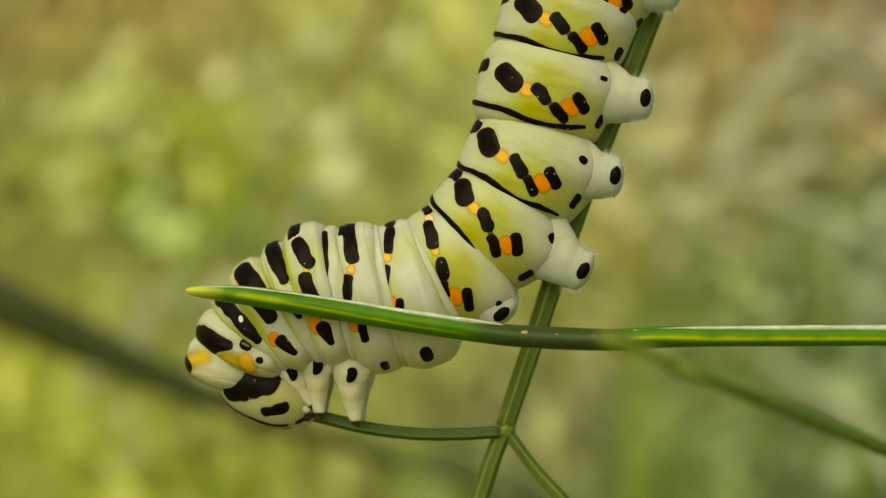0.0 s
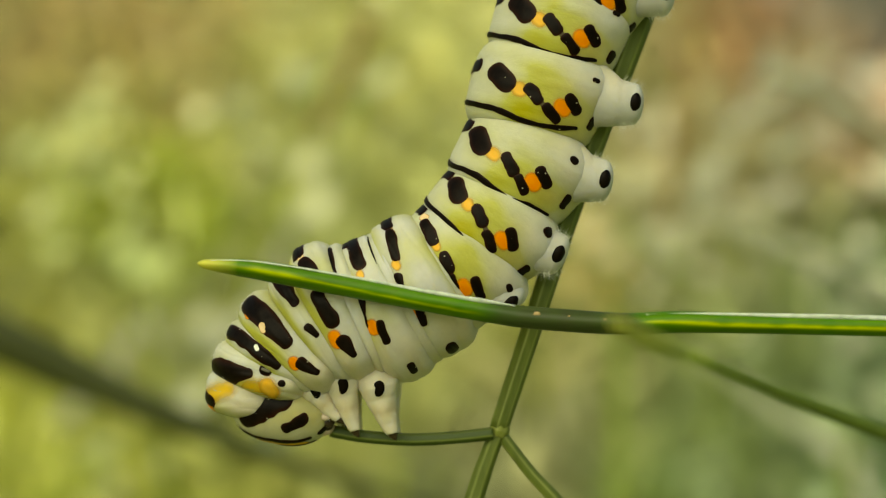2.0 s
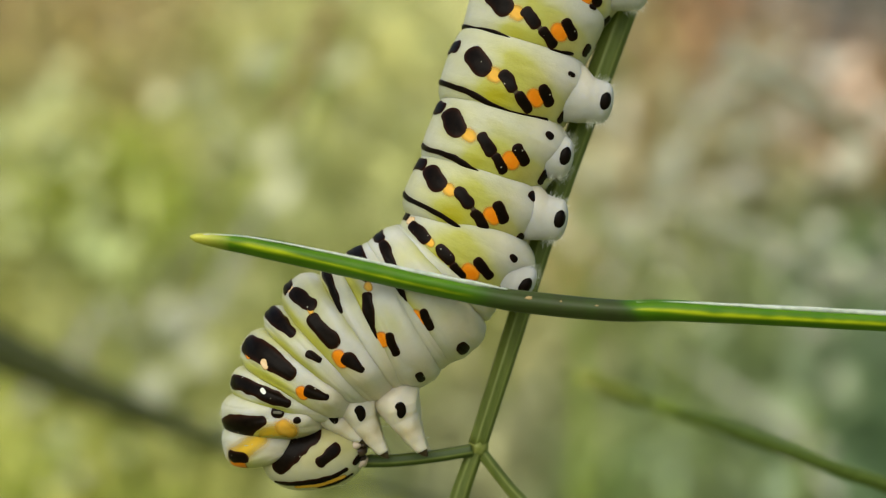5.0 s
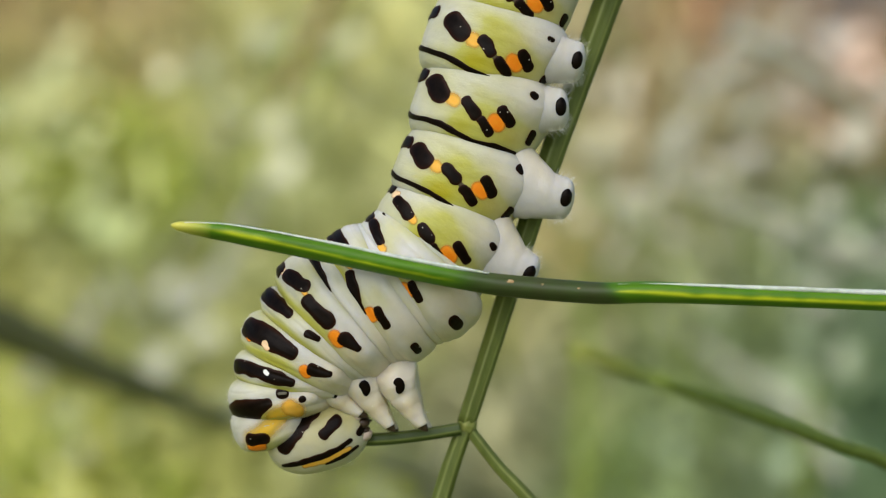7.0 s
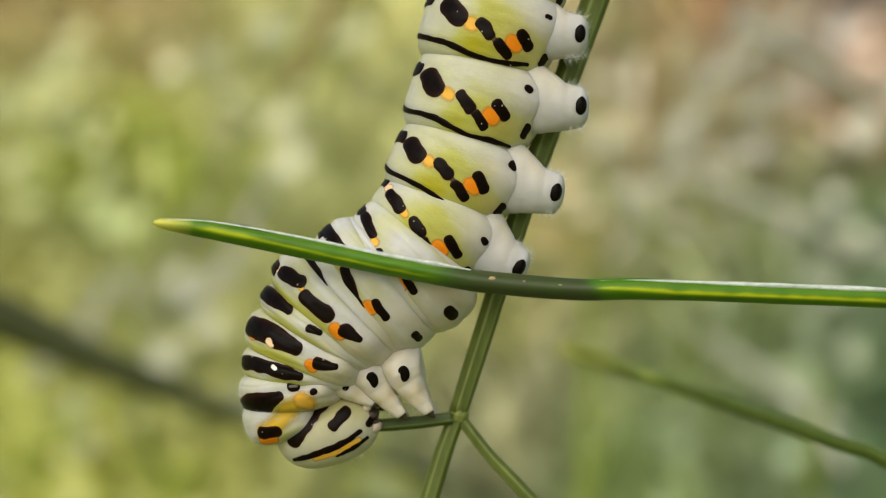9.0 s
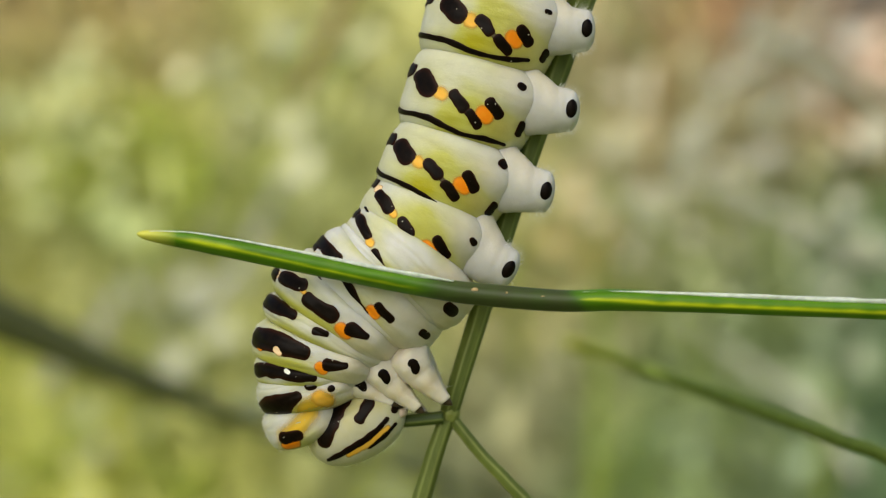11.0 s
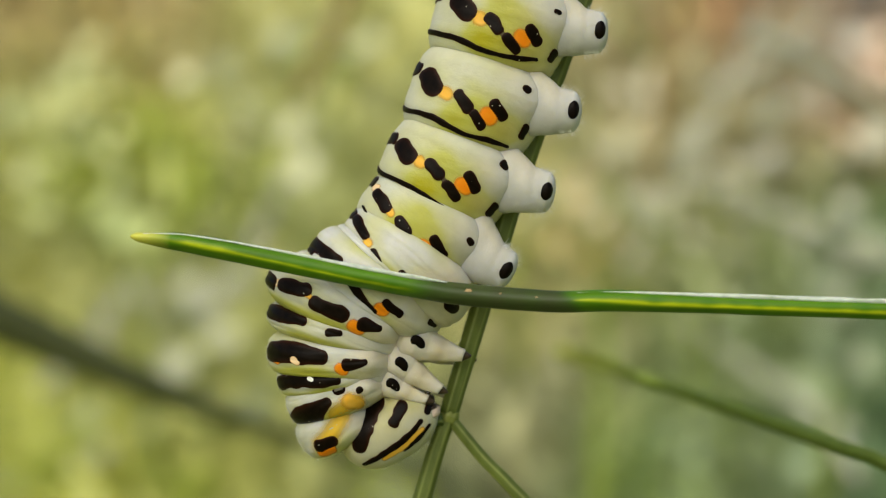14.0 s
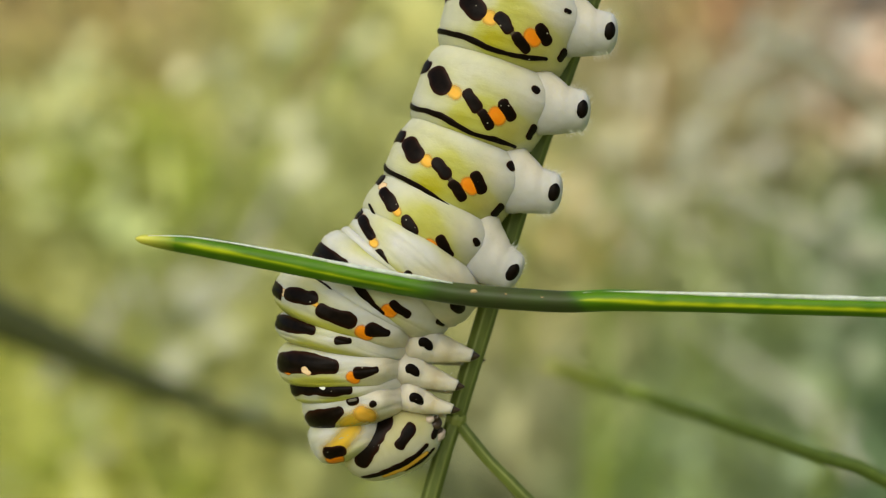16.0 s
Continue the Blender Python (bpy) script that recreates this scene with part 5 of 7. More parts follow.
    walk(SEG["A3b"][0], [
        (0, turn(-3.011, -1.614, -155.5, 0, -2.1)),
        (0.5, turn(-3.072, -1.440, -154.7, 0, -6.3)),
        (1, turn(-2.925, -1.279, -152.7, 0, -10.7)),
        (1.5, turn(-2.535, -1.198, -147.5, 0, -8.3)),
        (2, turn(-2.208, -1.141, -144.3, 0, -7.3)),
        (2.5, turn(-1.821, -0.592, -137.8, 0, -4.3)),
        (3, turn(-1.300, -0.663, -133.2, 0, -3.9)),
        (3.5, turn(-0.911, -0.294, -128.8, 0, -0.6)),
        (4, turn(-0.861, -0.064, -128.5, 0, -1.6)),
        (6.5, turn(-0.845, 0.058, -133.0, 0, -1.0)),
        (7, turn(-0.867, -0.059, -132.8, 0, 0.1)),
        (7.5, turn(-0.806, -0.146, -132.5, 0, -0.1)),
        (8, turn(-0.798, -0.124, -132.8, 0, -0.2)),
        (8.5, turn(-0.837, -0.205, -132.6, 0, 0.8)),
        (9, turn(-0.754, -0.255, -132.2, 0, 0.1)),
        (11.5, turn(-0.553, -0.342, -130.5, 0, 1.5)),
        (12, turn(-0.679, -0.245, -130.6, 0, 1.7)),
        (12.5, turn(-0.576, -0.250, -129.7, 0, 1.3)),
        (13, turn(-0.597, -0.150, -129.8, 0, 1.0)),
        (13.5, turn(-0.818, -0.009, -130.8, 0, 0.9)),
        (14, turn(-0.623, -0.170, -129.8, 0, 1.2)),
        (14.5, turn(-0.576, 0.005, -130.0, 0, 1.0)),
        (15, turn(-0.611, -0.054, -130.1, 0, 1.1)),
        (15.5, turn(-0.635, -0.009, -130.2, 0, 1.2)),
        (16, turn(-0.710, 0.079, -130.1, 0, 0.7))])
    walk(SEG["A2"][0], [
        (0, turn(-4.351, -2.512, -161.9, 0, 1.3)),
        (0.5, turn(-4.415, -2.181, -160.2, 0, -7.9)),
        (1, turn(-4.270, -1.876, -158.4, 0, -16.8)),
        (1.5, turn(-3.754, -1.930, -153.3, 0, -12.3)),
        (2, turn(-3.396, -1.946, -150.4, 0, -10.9)),
        (2.5, turn(-3.039, -1.649, -147.1, 0, -8.4)),
        (3, turn(-2.554, -1.892, -145.3, 0, -9.6)),
        (3.5, turn(-2.362, -1.574, -144.7, 0, -9.3)),
        (4, turn(-2.258, -1.330, -143.1, 0, -9.7)),
        (6.5, turn(-1.586, -1.309, -140.0, 0, -0.7)),
        (7, turn(-1.557, -1.404, -139.0, 0, 0.7)),
        (7.5, turn(-1.490, -1.470, -138.4, 0, 0.2)),
        (8, turn(-1.516, -1.407, -138.4, 0, -0.4)),
        (8.5, turn(-1.481, -1.502, -137.9, 0, 1.1)),
        (9, turn(-1.421, -1.493, -137.0, 0, -0.4)),
        (11.5, turn(-0.916, -1.541, -133.3, 0, 1.2)),
        (12, turn(-1.056, -1.430, -133.0, 0, 1.0)),
        (12.5, turn(-0.918, -1.484, -132.1, 0, 1.2)),
        (13, turn(-0.958, -1.389, -132.2, 0, 0.7)),
        (13.5, turn(-1.194, -1.210, -132.8, 0, 0.9)),
        (14, turn(-0.981, -1.338, -131.2, 0, 1.0)),
        (14.5, turn(-0.925, -1.181, -131.3, 0, 1.0)),
        (15, turn(-0.940, -1.245, -131.5, 0, 1.3)),
        (15.5, turn(-0.979, -1.184, -131.2, 0, 1.0)),
        (16, turn(-1.064, -1.121, -131.0, 0, 0.8))])
    walk(SEG["A2b"][0], [
        (0, turn(-5.730, -2.628, -163.8, 0, -2.6)),
        (0.5, turn(-5.681, -2.548, -161.9, 0, -5.3)),
        (1, turn(-5.447, -2.487, -159.6, 0, -8.5)),
        (1.5, turn(-4.892, -2.628, -154.9, 0, -5.9)),
        (2, turn(-4.535, -2.663, -152.5, 0, -5.3)),
        (2.5, turn(-4.167, -2.123, -152.9, 0, -6.6)),
        (3, turn(-3.648, -2.433, -151.4, 0, -7.7)),
        (3.5, turn(-3.432, -2.244, -150.5, 0, -7.4)),
        (4, turn(-3.275, -2.026, -150.1, 0, -7.8)),
        (6.5, turn(-2.783, -2.017, -143.2, 0, 0.2)),
        (7, turn(-2.775, -2.059, -142.1, 0, 0.8)),
        (7.5, turn(-2.674, -2.106, -141.3, 0, 0.1)),
        (8, turn(-2.671, -2.052, -141.1, 0, -0.3)),
        (8.5, turn(-2.645, -2.113, -140.0, 0, 0.6)),
        (9, turn(-2.566, -2.135, -138.6, 0, -0.8)),
        (11.5, turn(-1.951, -2.335, -132.0, 0, 0.1)),
        (12, turn(-2.077, -2.224, -131.1, 0, -0.3)),
        (12.5, turn(-1.940, -2.207, -129.9, 0, -1.0)),
        (13, turn(-2.013, -2.059, -129.9, 0, -2.5)),
        (13.5, turn(-2.221, -1.850, -129.6, 0, -2.4)),
        (14, turn(-1.990, -1.969, -127.8, 0, -2.7)),
        (14.5, turn(-1.892, -1.839, -127.2, 0, -2.3)),
        (15, turn(-1.962, -1.843, -126.9, 0, -3.2)),
        (15.5, turn(-2.035, -1.800, -126.7, 0, -4.0)),
        (16, turn(-2.045, -1.807, -126.2, 0, -2.6))])
    walk(SEG["A1"][0], [
        (0, turn(-7.108, -2.744, -165.7, 0, -6.5)),
        (0.5, turn(-6.948, -2.915, -163.6, 0, -2.6)),
        (1, turn(-6.624, -3.097, -160.7, 0, -0.2)),
        (1.5, turn(-6.030, -3.327, -156.6, 0, 0.6)),
        (2, turn(-5.674, -3.379, -154.5, 0, 0.3)),
        (2.5, turn(-5.296, -2.597, -158.7, 0, -4.7)),
        (3, turn(-4.743, -2.975, -157.5, 0, -5.8)),
        (3.5, turn(-4.502, -2.913, -156.3, 0, -5.4)),
        (4, turn(-4.292, -2.722, -157.1, 0, -5.8)),
        (6.5, turn(-3.980, -2.726, -146.4, 0, 1.2)),
        (7, turn(-3.993, -2.715, -145.3, 0, 0.9)),
        (7.5, turn(-3.858, -2.743, -144.1, 0, 0.0)),
        (8, turn(-3.826, -2.696, -143.8, 0, -0.3)),
        (8.5, turn(-3.809, -2.724, -142.1, 0, 0.1)),
        (9, turn(-3.712, -2.778, -140.2, 0, -1.2)),
        (11.5, turn(-2.985, -3.129, -130.6, 0, -0.9)),
        (12, turn(-3.098, -3.019, -129.2, 0, -1.6)),
        (12.5, turn(-2.963, -2.930, -127.7, 0, -3.2)),
        (13, turn(-3.069, -2.729, -127.6, 0, -5.8)),
        (13.5, turn(-3.248, -2.490, -126.4, 0, -5.8)),
        (14, turn(-3.000, -2.599, -124.3, 0, -6.4)),
        (14.5, turn(-2.859, -2.496, -123.1, 0, -5.5)),
        (15, turn(-2.983, -2.442, -122.4, 0, -7.7)),
        (15.5, turn(-3.091, -2.416, -122.1, 0, -9.0)),
        (16, turn(-3.025, -2.492, -121.5, 0, -6.0))])
    walk(SEG["A1b"][0], [
        (0, turn(-8.534, -2.678, -163.9, 0, -6.4)),
        (0.5, turn(-8.420, -2.775, -161.7, 0, -4.5)),
        (1, turn(-8.086, -3.025, -159.4, 0, -2.6)),
        (1.5, turn(-7.493, -3.399, -155.2, 0, -3.7)),
        (2, turn(-7.156, -3.497, -153.6, 0, -2.6)),
        (2.5, turn(-6.854, -3.079, -154.3, 0, -4.1)),
        (3, turn(-6.312, -3.493, -152.6, 0, -4.9)),
        (3.5, turn(-6.058, -3.486, -151.9, 0, -4.2)),
        (4, turn(-5.882, -3.389, -150.8, 0, -3.5)),
        (6.5, turn(-5.364, -3.449, -142.1, 0, 1.5)),
        (7, turn(-5.349, -3.423, -141.2, 0, 0.6)),
        (7.5, turn(-5.203, -3.470, -139.7, 0, 0.0)),
        (8, turn(-5.156, -3.417, -139.2, 0, -0.4)),
        (8.5, turn(-5.109, -3.473, -137.7, 0, 0.3)),
        (9, turn(-4.965, -3.551, -136.1, 0, -0.7)),
        (11.5, turn(-4.171, -3.737, -127.8, 0, -1.1)),
        (12, turn(-4.262, -3.655, -126.5, 0, -1.3)),
        (12.5, turn(-4.160, -3.548, -124.7, 0, -4.0)),
        (13, turn(-4.246, -3.341, -124.4, 0, -6.1)),
        (13.5, turn(-4.466, -3.078, -122.7, 0, -6.9)),
        (14, turn(-4.202, -3.227, -120.3, 0, -8.1)),
        (14.5, turn(-4.090, -3.137, -119.2, 0, -7.6)),
        (15, turn(-4.133, -3.144, -118.4, 0, -9.1)),
        (15.5, turn(-4.177, -3.200, -118.2, 0, -9.6)),
        (16, turn(-4.186, -3.274, -117.4, 0, -7.5))])
    walk(SEG["T3"][0], [
        (0, turn(-9.960, -2.612, -162.2, 0, -6.3)),
        (0.5, turn(-9.891, -2.636, -159.9, 0, -6.3)),
        (1, turn(-9.548, -2.953, -158.2, 0, -5.0)),
        (1.5, turn(-8.957, -3.470, -153.9, 0, -7.9)),
        (2, turn(-8.638, -3.615, -152.6, 0, -5.4)),
        (2.5, turn(-8.412, -3.560, -149.9, 0, -3.4)),
        (3, turn(-7.880, -4.012, -147.7, 0, -4.0)),
        (3.5, turn(-7.615, -4.058, -147.4, 0, -3.0)),
        (4, turn(-7.472, -4.055, -144.4, 0, -1.2)),
        (6.5, turn(-6.749, -4.172, -137.9, 0, 1.8)),
        (7, turn(-6.706, -4.132, -137.0, 0, 0.3)),
        (7.5, turn(-6.548, -4.197, -135.4, 0, 0.1)),
        (8, turn(-6.487, -4.137, -134.7, 0, -0.6)),
        (8.5, turn(-6.408, -4.223, -133.3, 0, 0.5)),
        (9, turn(-6.218, -4.325, -132.0, 0, -0.1)),
        (11.5, turn(-5.357, -4.345, -125.1, 0, -1.3)),
        (12, turn(-5.425, -4.291, -123.7, 0, -1.0)),
        (12.5, turn(-5.357, -4.166, -121.7, 0, -4.8)),
        (13, turn(-5.423, -3.952, -121.1, 0, -6.4)),
        (13.5, turn(-5.685, -3.665, -119.1, 0, -8.0)),
        (14, turn(-5.403, -3.854, -116.3, 0, -9.9)),
        (14.5, turn(-5.320, -3.778, -115.2, 0, -9.6)),
        (15, turn(-5.283, -3.847, -114.5, 0, -10.4)),
        (15.5, turn(-5.263, -3.984, -114.2, 0, -10.2)),
        (16, turn(-5.347, -4.056, -113.3, 0, -9.0))])
    walk(SEG["T3b"][0], [
        (0, turn(-11.398, -3.243, -153.3, 0, -5.9)),
        (0.5, turn(-11.320, -3.308, -151.1, 0, -6.1)),
        (1, turn(-10.931, -3.713, -148.7, 0, -4.2)),
        (1.5, turn(-10.329, -4.259, -144.8, 0, -6.1)),
        (2, turn(-10.023, -4.541, -142.5, 0, -4.7)),
        (2.5, turn(-9.775, -4.527, -139.5, 0, -3.4)),
        (3, turn(-9.198, -5.069, -138.0, 0, -3.1)),
        (3.5, turn(-8.916, -5.167, -136.8, 0, -1.8)),
        (4, turn(-8.771, -5.197, -134.0, 0, -0.7)),
        (6.5, turn(-7.859, -5.261, -128.4, 0, 1.0)),
        (7, turn(-7.759, -5.245, -127.2, 0, -0.0)),
        (7.5, turn(-7.556, -5.332, -125.9, 0, -0.2)),
        (8, turn(-7.472, -5.302, -125.6, 0, -0.5)),
        (8.5, turn(-7.319, -5.389, -124.1, 0, 0.6)),
        (9, turn(-7.088, -5.507, -122.5, 0, -0.3)),
        (11.5, turn(-6.050, -5.662, -114.5, 0, -0.9)),
        (12, turn(-6.069, -5.603, -113.0, 0, -0.6)),
        (12.5, turn(-5.861, -5.590, -111.0, 0, -3.0)),
        (13, turn(-5.807, -5.456, -110.8, 0, -3.3)),
        (13.5, turn(-6.011, -5.185, -108.8, 0, -4.6)),
        (14, turn(-5.591, -5.448, -105.3, 0, -5.7)),
        (14.5, turn(-5.494, -5.391, -104.5, 0, -6.1)),
        (15, turn(-5.423, -5.518, -103.4, 0, -6.7)),
        (15.5, turn(-5.389, -5.639, -103.3, 0, -6.4)),
        (16, turn(-5.460, -5.701, -102.8, 0, -5.5))])
    walk(SEG["T2"][0], [
        (0, turn(-12.836, -3.874, -144.4, 0, -5.5)),
        (0.5, turn(-12.749, -3.979, -142.2, 0, -5.9)),
        (1, turn(-12.313, -4.473, -139.3, 0, -3.4)),
        (1.5, turn(-11.700, -5.048, -135.7, 0, -4.3)),
        (2, turn(-11.407, -5.466, -132.4, 0, -4.1)),
        (2.5, turn(-11.138, -5.494, -129.1, 0, -3.5)),
        (3, turn(-10.515, -6.126, -128.3, 0, -2.2)),
        (3.5, turn(-10.217, -6.276, -126.2, 0, -0.7)),
        (4, turn(-10.070, -6.339, -123.6, 0, -0.1)),
        (6.5, turn(-8.968, -6.350, -119.0, 0, 0.1)),
        (7, turn(-8.813, -6.359, -117.3, 0, -0.4)),
        (7.5, turn(-8.563, -6.466, -116.4, 0, -0.5)),
        (8, turn(-8.458, -6.467, -116.4, 0, -0.5)),
        (8.5, turn(-8.229, -6.555, -114.9, 0, 0.6)),
        (9, turn(-7.958, -6.688, -113.0, 0, -0.4)),
        (11.5, turn(-6.743, -6.980, -103.8, 0, -0.5)),
        (12, turn(-6.713, -6.915, -102.4, 0, -0.1)),
        (12.5, turn(-6.365, -7.014, -100.3, 0, -1.2)),
        (13, turn(-6.191, -6.959, -100.6, 0, -0.2)),
        (13.5, turn(-6.337, -6.705, -98.4, 0, -1.1)),
        (14, turn(-5.779, -7.041, -94.4, 0, -1.5)),
        (14.5, turn(-5.667, -7.005, -93.8, 0, -2.6)),
        (15, turn(-5.563, -7.189, -92.2, 0, -3.0)),
        (15.5, turn(-5.516, -7.294, -92.3, 0, -2.7)),
        (16, turn(-5.572, -7.346, -92.2, 0, -2.0))])
    walk(SEG["T2b"][0], [
        (0, turn(-13.794, -4.737, -130.2, 0, -1.7)),
        (0.5, turn(-13.705, -4.826, -129.0, 0, -2.7)),
        (1, turn(-13.287, -5.314, -125.5, 0, -1.3)),
        (1.5, turn(-12.603, -5.955, -121.2, 0, -1.9)),
        (2, turn(-12.302, -6.312, -119.9, 0, -1.7)),
        (2.5, turn(-11.950, -6.424, -116.0, 0, -1.2)),
        (3, turn(-11.360, -7.071, -115.8, 0, -0.2)),
        (3.5, turn(-11.153, -7.236, -115.1, 0, -0.0)),
        (4, turn(-10.956, -7.354, -111.2, 0, -0.8)),
        (6.5, turn(-9.663, -7.610, -102.3, 0, 0.7)),
        (7, turn(-9.458, -7.610, -100.7, 0, 0.1)),
        (7.5, turn(-9.141, -7.693, -100.3, 0, -0.3)),
        (8, turn(-9.037, -7.709, -101.5, 0, 0.3)),
        (8.5, turn(-8.800, -7.722, -99.4, 0, 0.6)),
        (9, turn(-8.416, -7.885, -98.1, 0, -0.0)),
        (11.5, turn(-6.927, -8.037, -90.4, 0, -0.6)),
        (12, turn(-6.873, -7.978, -89.0, 0, -0.7)),
        (12.5, turn(-6.386, -8.119, -86.9, 0, -1.1)),
        (13, turn(-6.245, -8.075, -87.9, 0, -1.0)),
        (13.5, turn(-6.294, -7.814, -86.1, 0, -1.0)),
        (14, turn(-5.592, -8.155, -82.2, 0, -0.6)),
        (14.5, turn(-5.442, -8.193, -82.1, 0, -1.5)),
        (15, turn(-5.225, -8.413, -83.3, 0, -0.5)),
        (15.5, turn(-5.131, -8.504, -85.5, 0, 0.9)),
        (16, turn(-5.162, -8.486, -85.1, 0, 1.8))])
    walk(SEG["T1"][0], [
        (0, turn(-14.752, -5.600, -116.0, 0, 2.1)),
        (0.5, turn(-14.662, -5.673, -115.8, 0, 0.6)),
        (1, turn(-14.261, -6.155, -111.8, 0, 0.9)),
        (1.5, turn(-13.505, -6.863, -106.8, 0, 0.5)),
        (2, turn(-13.198, -7.158, -107.5, 0, 0.6)),
        (2.5, turn(-12.762, -7.355, -102.9, 0, 1.0)),
        (3, turn(-12.204, -8.016, -103.3, 0, 1.9)),
        (3.5, turn(-12.089, -8.197, -104.0, 0, 0.6)),
        (4, turn(-11.841, -8.369, -98.7, 0, -1.4)),
        (6.5, turn(-10.359, -8.870, -85.6, 0, 1.3)),
        (7, turn(-10.104, -8.862, -84.0, 0, 0.6)),
        (7.5, turn(-9.720, -8.920, -84.1, 0, -0.0)),
        (8, turn(-9.617, -8.951, -86.6, 0, 1.0)),
        (8.5, turn(-9.371, -8.889, -84.0, 0, 0.5)),
        (9, turn(-8.874, -9.081, -83.2, 0, 0.4)),
        (11.5, turn(-7.110, -9.094, -76.9, 0, -0.7)),
        (12, turn(-7.032, -9.040, -75.6, 0, -1.2)),
        (12.5, turn(-6.407, -9.224, -73.6, 0, -1.0)),
        (13, turn(-6.299, -9.191, -75.3, 0, -1.7)),
        (13.5, turn(-6.251, -8.924, -73.8, 0, -0.8)),
        (14, turn(-5.406, -9.270, -70.0, 0, 0.3)),
        (14.5, turn(-5.217, -9.382, -70.5, 0, -0.4)),
        (15, turn(-4.887, -9.637, -74.4, 0, 2.0)),
        (15.5, turn(-4.747, -9.714, -78.7, 0, 4.5)),
        (16, turn(-4.751, -9.627, -78.0, 0, 5.5))])
    walk(SEG["T1f"][0], [
        (0, turn(-16.212, -6.671, -103.1, 0, 44.1)),
        (0.5, turn(-16.118, -6.748, -102.9, 0, 42.6)),
        (1, turn(-15.639, -7.329, -98.9, 0, 42.9)),
        (1.5, turn(-14.775, -8.153, -93.9, 0, 42.5)),
        (2, turn(-14.484, -8.432, -94.6, 0, 39.4)),
        (2.5, turn(-13.942, -8.728, -90.0, 0, 36.6)),
        (3, turn(-13.394, -9.380, -90.5, 0, 34.3)),
        (3.5, turn(-13.294, -9.548, -91.1, 0, 29.8)),
        (4, turn(-12.918, -9.824, -85.9, 0, 24.6)),
        (6.5, turn(-11.078, -10.531, -72.8, 0, 5.6)),
        (7, turn(-10.777, -10.543, -71.2, 0, 0.6)),
        (7.5, turn(-10.394, -10.600, -71.2, 0, -0.0)),
        (8, turn(-10.366, -10.600, -73.8, 0, 1.0)),
        (8.5, turn(-10.043, -10.570, -71.2, 0, 0.5)),
        (9, turn(-9.521, -10.772, -70.3, 0, 0.4)),
        (11.5, turn(-7.570, -11.066, -64.1, 0, -0.7)),
        (12, turn(-7.453, -11.021, -62.8, 0, -1.2)),
        (12.5, turn(-6.765, -11.219, -60.8, 0, -1.0)),
        (13, turn(-6.709, -11.175, -62.5, 0, -1.7)),
        (13.5, turn(-6.614, -10.918, -60.9, 0, -0.8)),
        (14, turn(-5.649, -11.284, -57.1, 0, 0.3)),
        (14.5, turn(-5.479, -11.393, -57.7, 0, -0.4)),
        (15, turn(-5.270, -11.626, -61.6, 0, 2.0)),
        (15.5, turn(-5.260, -11.670, -65.8, 0, 4.5)),
        (16, turn(-5.245, -11.589, -65.2, 0, 5.5))])
    walk(SEG["H"][0], [
        (0, turn(-13.626, -8.369, -23.3, 0, 42.0)),
        (0.5, turn(-13.599, -8.363, -32.8, 0, 41.3)),
        (1, turn(-13.261, -8.748, -13.0, 0, 40.7)),
        (1.5, turn(-12.374, -9.561, -5.9, 0, 40.0)),
        (2, turn(-12.250, -9.545, -9.3, 0, 36.8)),
        (2.5, turn(-11.771, -9.791, -2.1, 0, 33.6)),
        (3, turn(-11.031, -10.712, -8.1, 0, 30.4)),
        (3.5, turn(-11.189, -11.205, -4.2, 0, 27.2)),
        (4, turn(-10.392, -11.191, 1.9, 0, 24.0)),
        (6.5, turn(-8.330, -11.607, 9.0, 0, 8.0)),
        (7, turn(-8.002, -11.582, 14.1, 0, 4.0)),
        (7.5, turn(-7.589, -11.737, 11.2, 0, -0.0)),
        (8, turn(-7.814, -12.094, 15.8, 0, 0.0)),
        (8.5, turn(-7.567, -11.668, 19.6, 0, 0.0)),
        (9, turn(-6.815, -11.878, 16.3, 0, 0.0)),
        (11.5, turn(-4.357, -11.552, 28.9, 0, 0.0)),
        (12, turn(-4.587, -11.618, 27.7, 0, 0.0)),
        (12.5, turn(-3.406, -11.626, 30.0, 0, 0.0)),
        (13, turn(-3.609, -11.864, 23.1, 0, 0.0)),
        (13.5, turn(-3.439, -11.470, 25.8, 0, 0.0)),
        (14, turn(-2.369, -11.596, 30.6, 0, 4.0)),
        (14.5, turn(-2.417, -11.602, 19.4, 0, 8.0)),
        (15, turn(-2.828, -12.521, 18.8, 0, 13.0)),
        (15.5, turn(-2.844, -12.502, 16.8, 0, 18.0)),
        (16, turn(-2.649, -12.279, 21.5, 0, 15.0))])
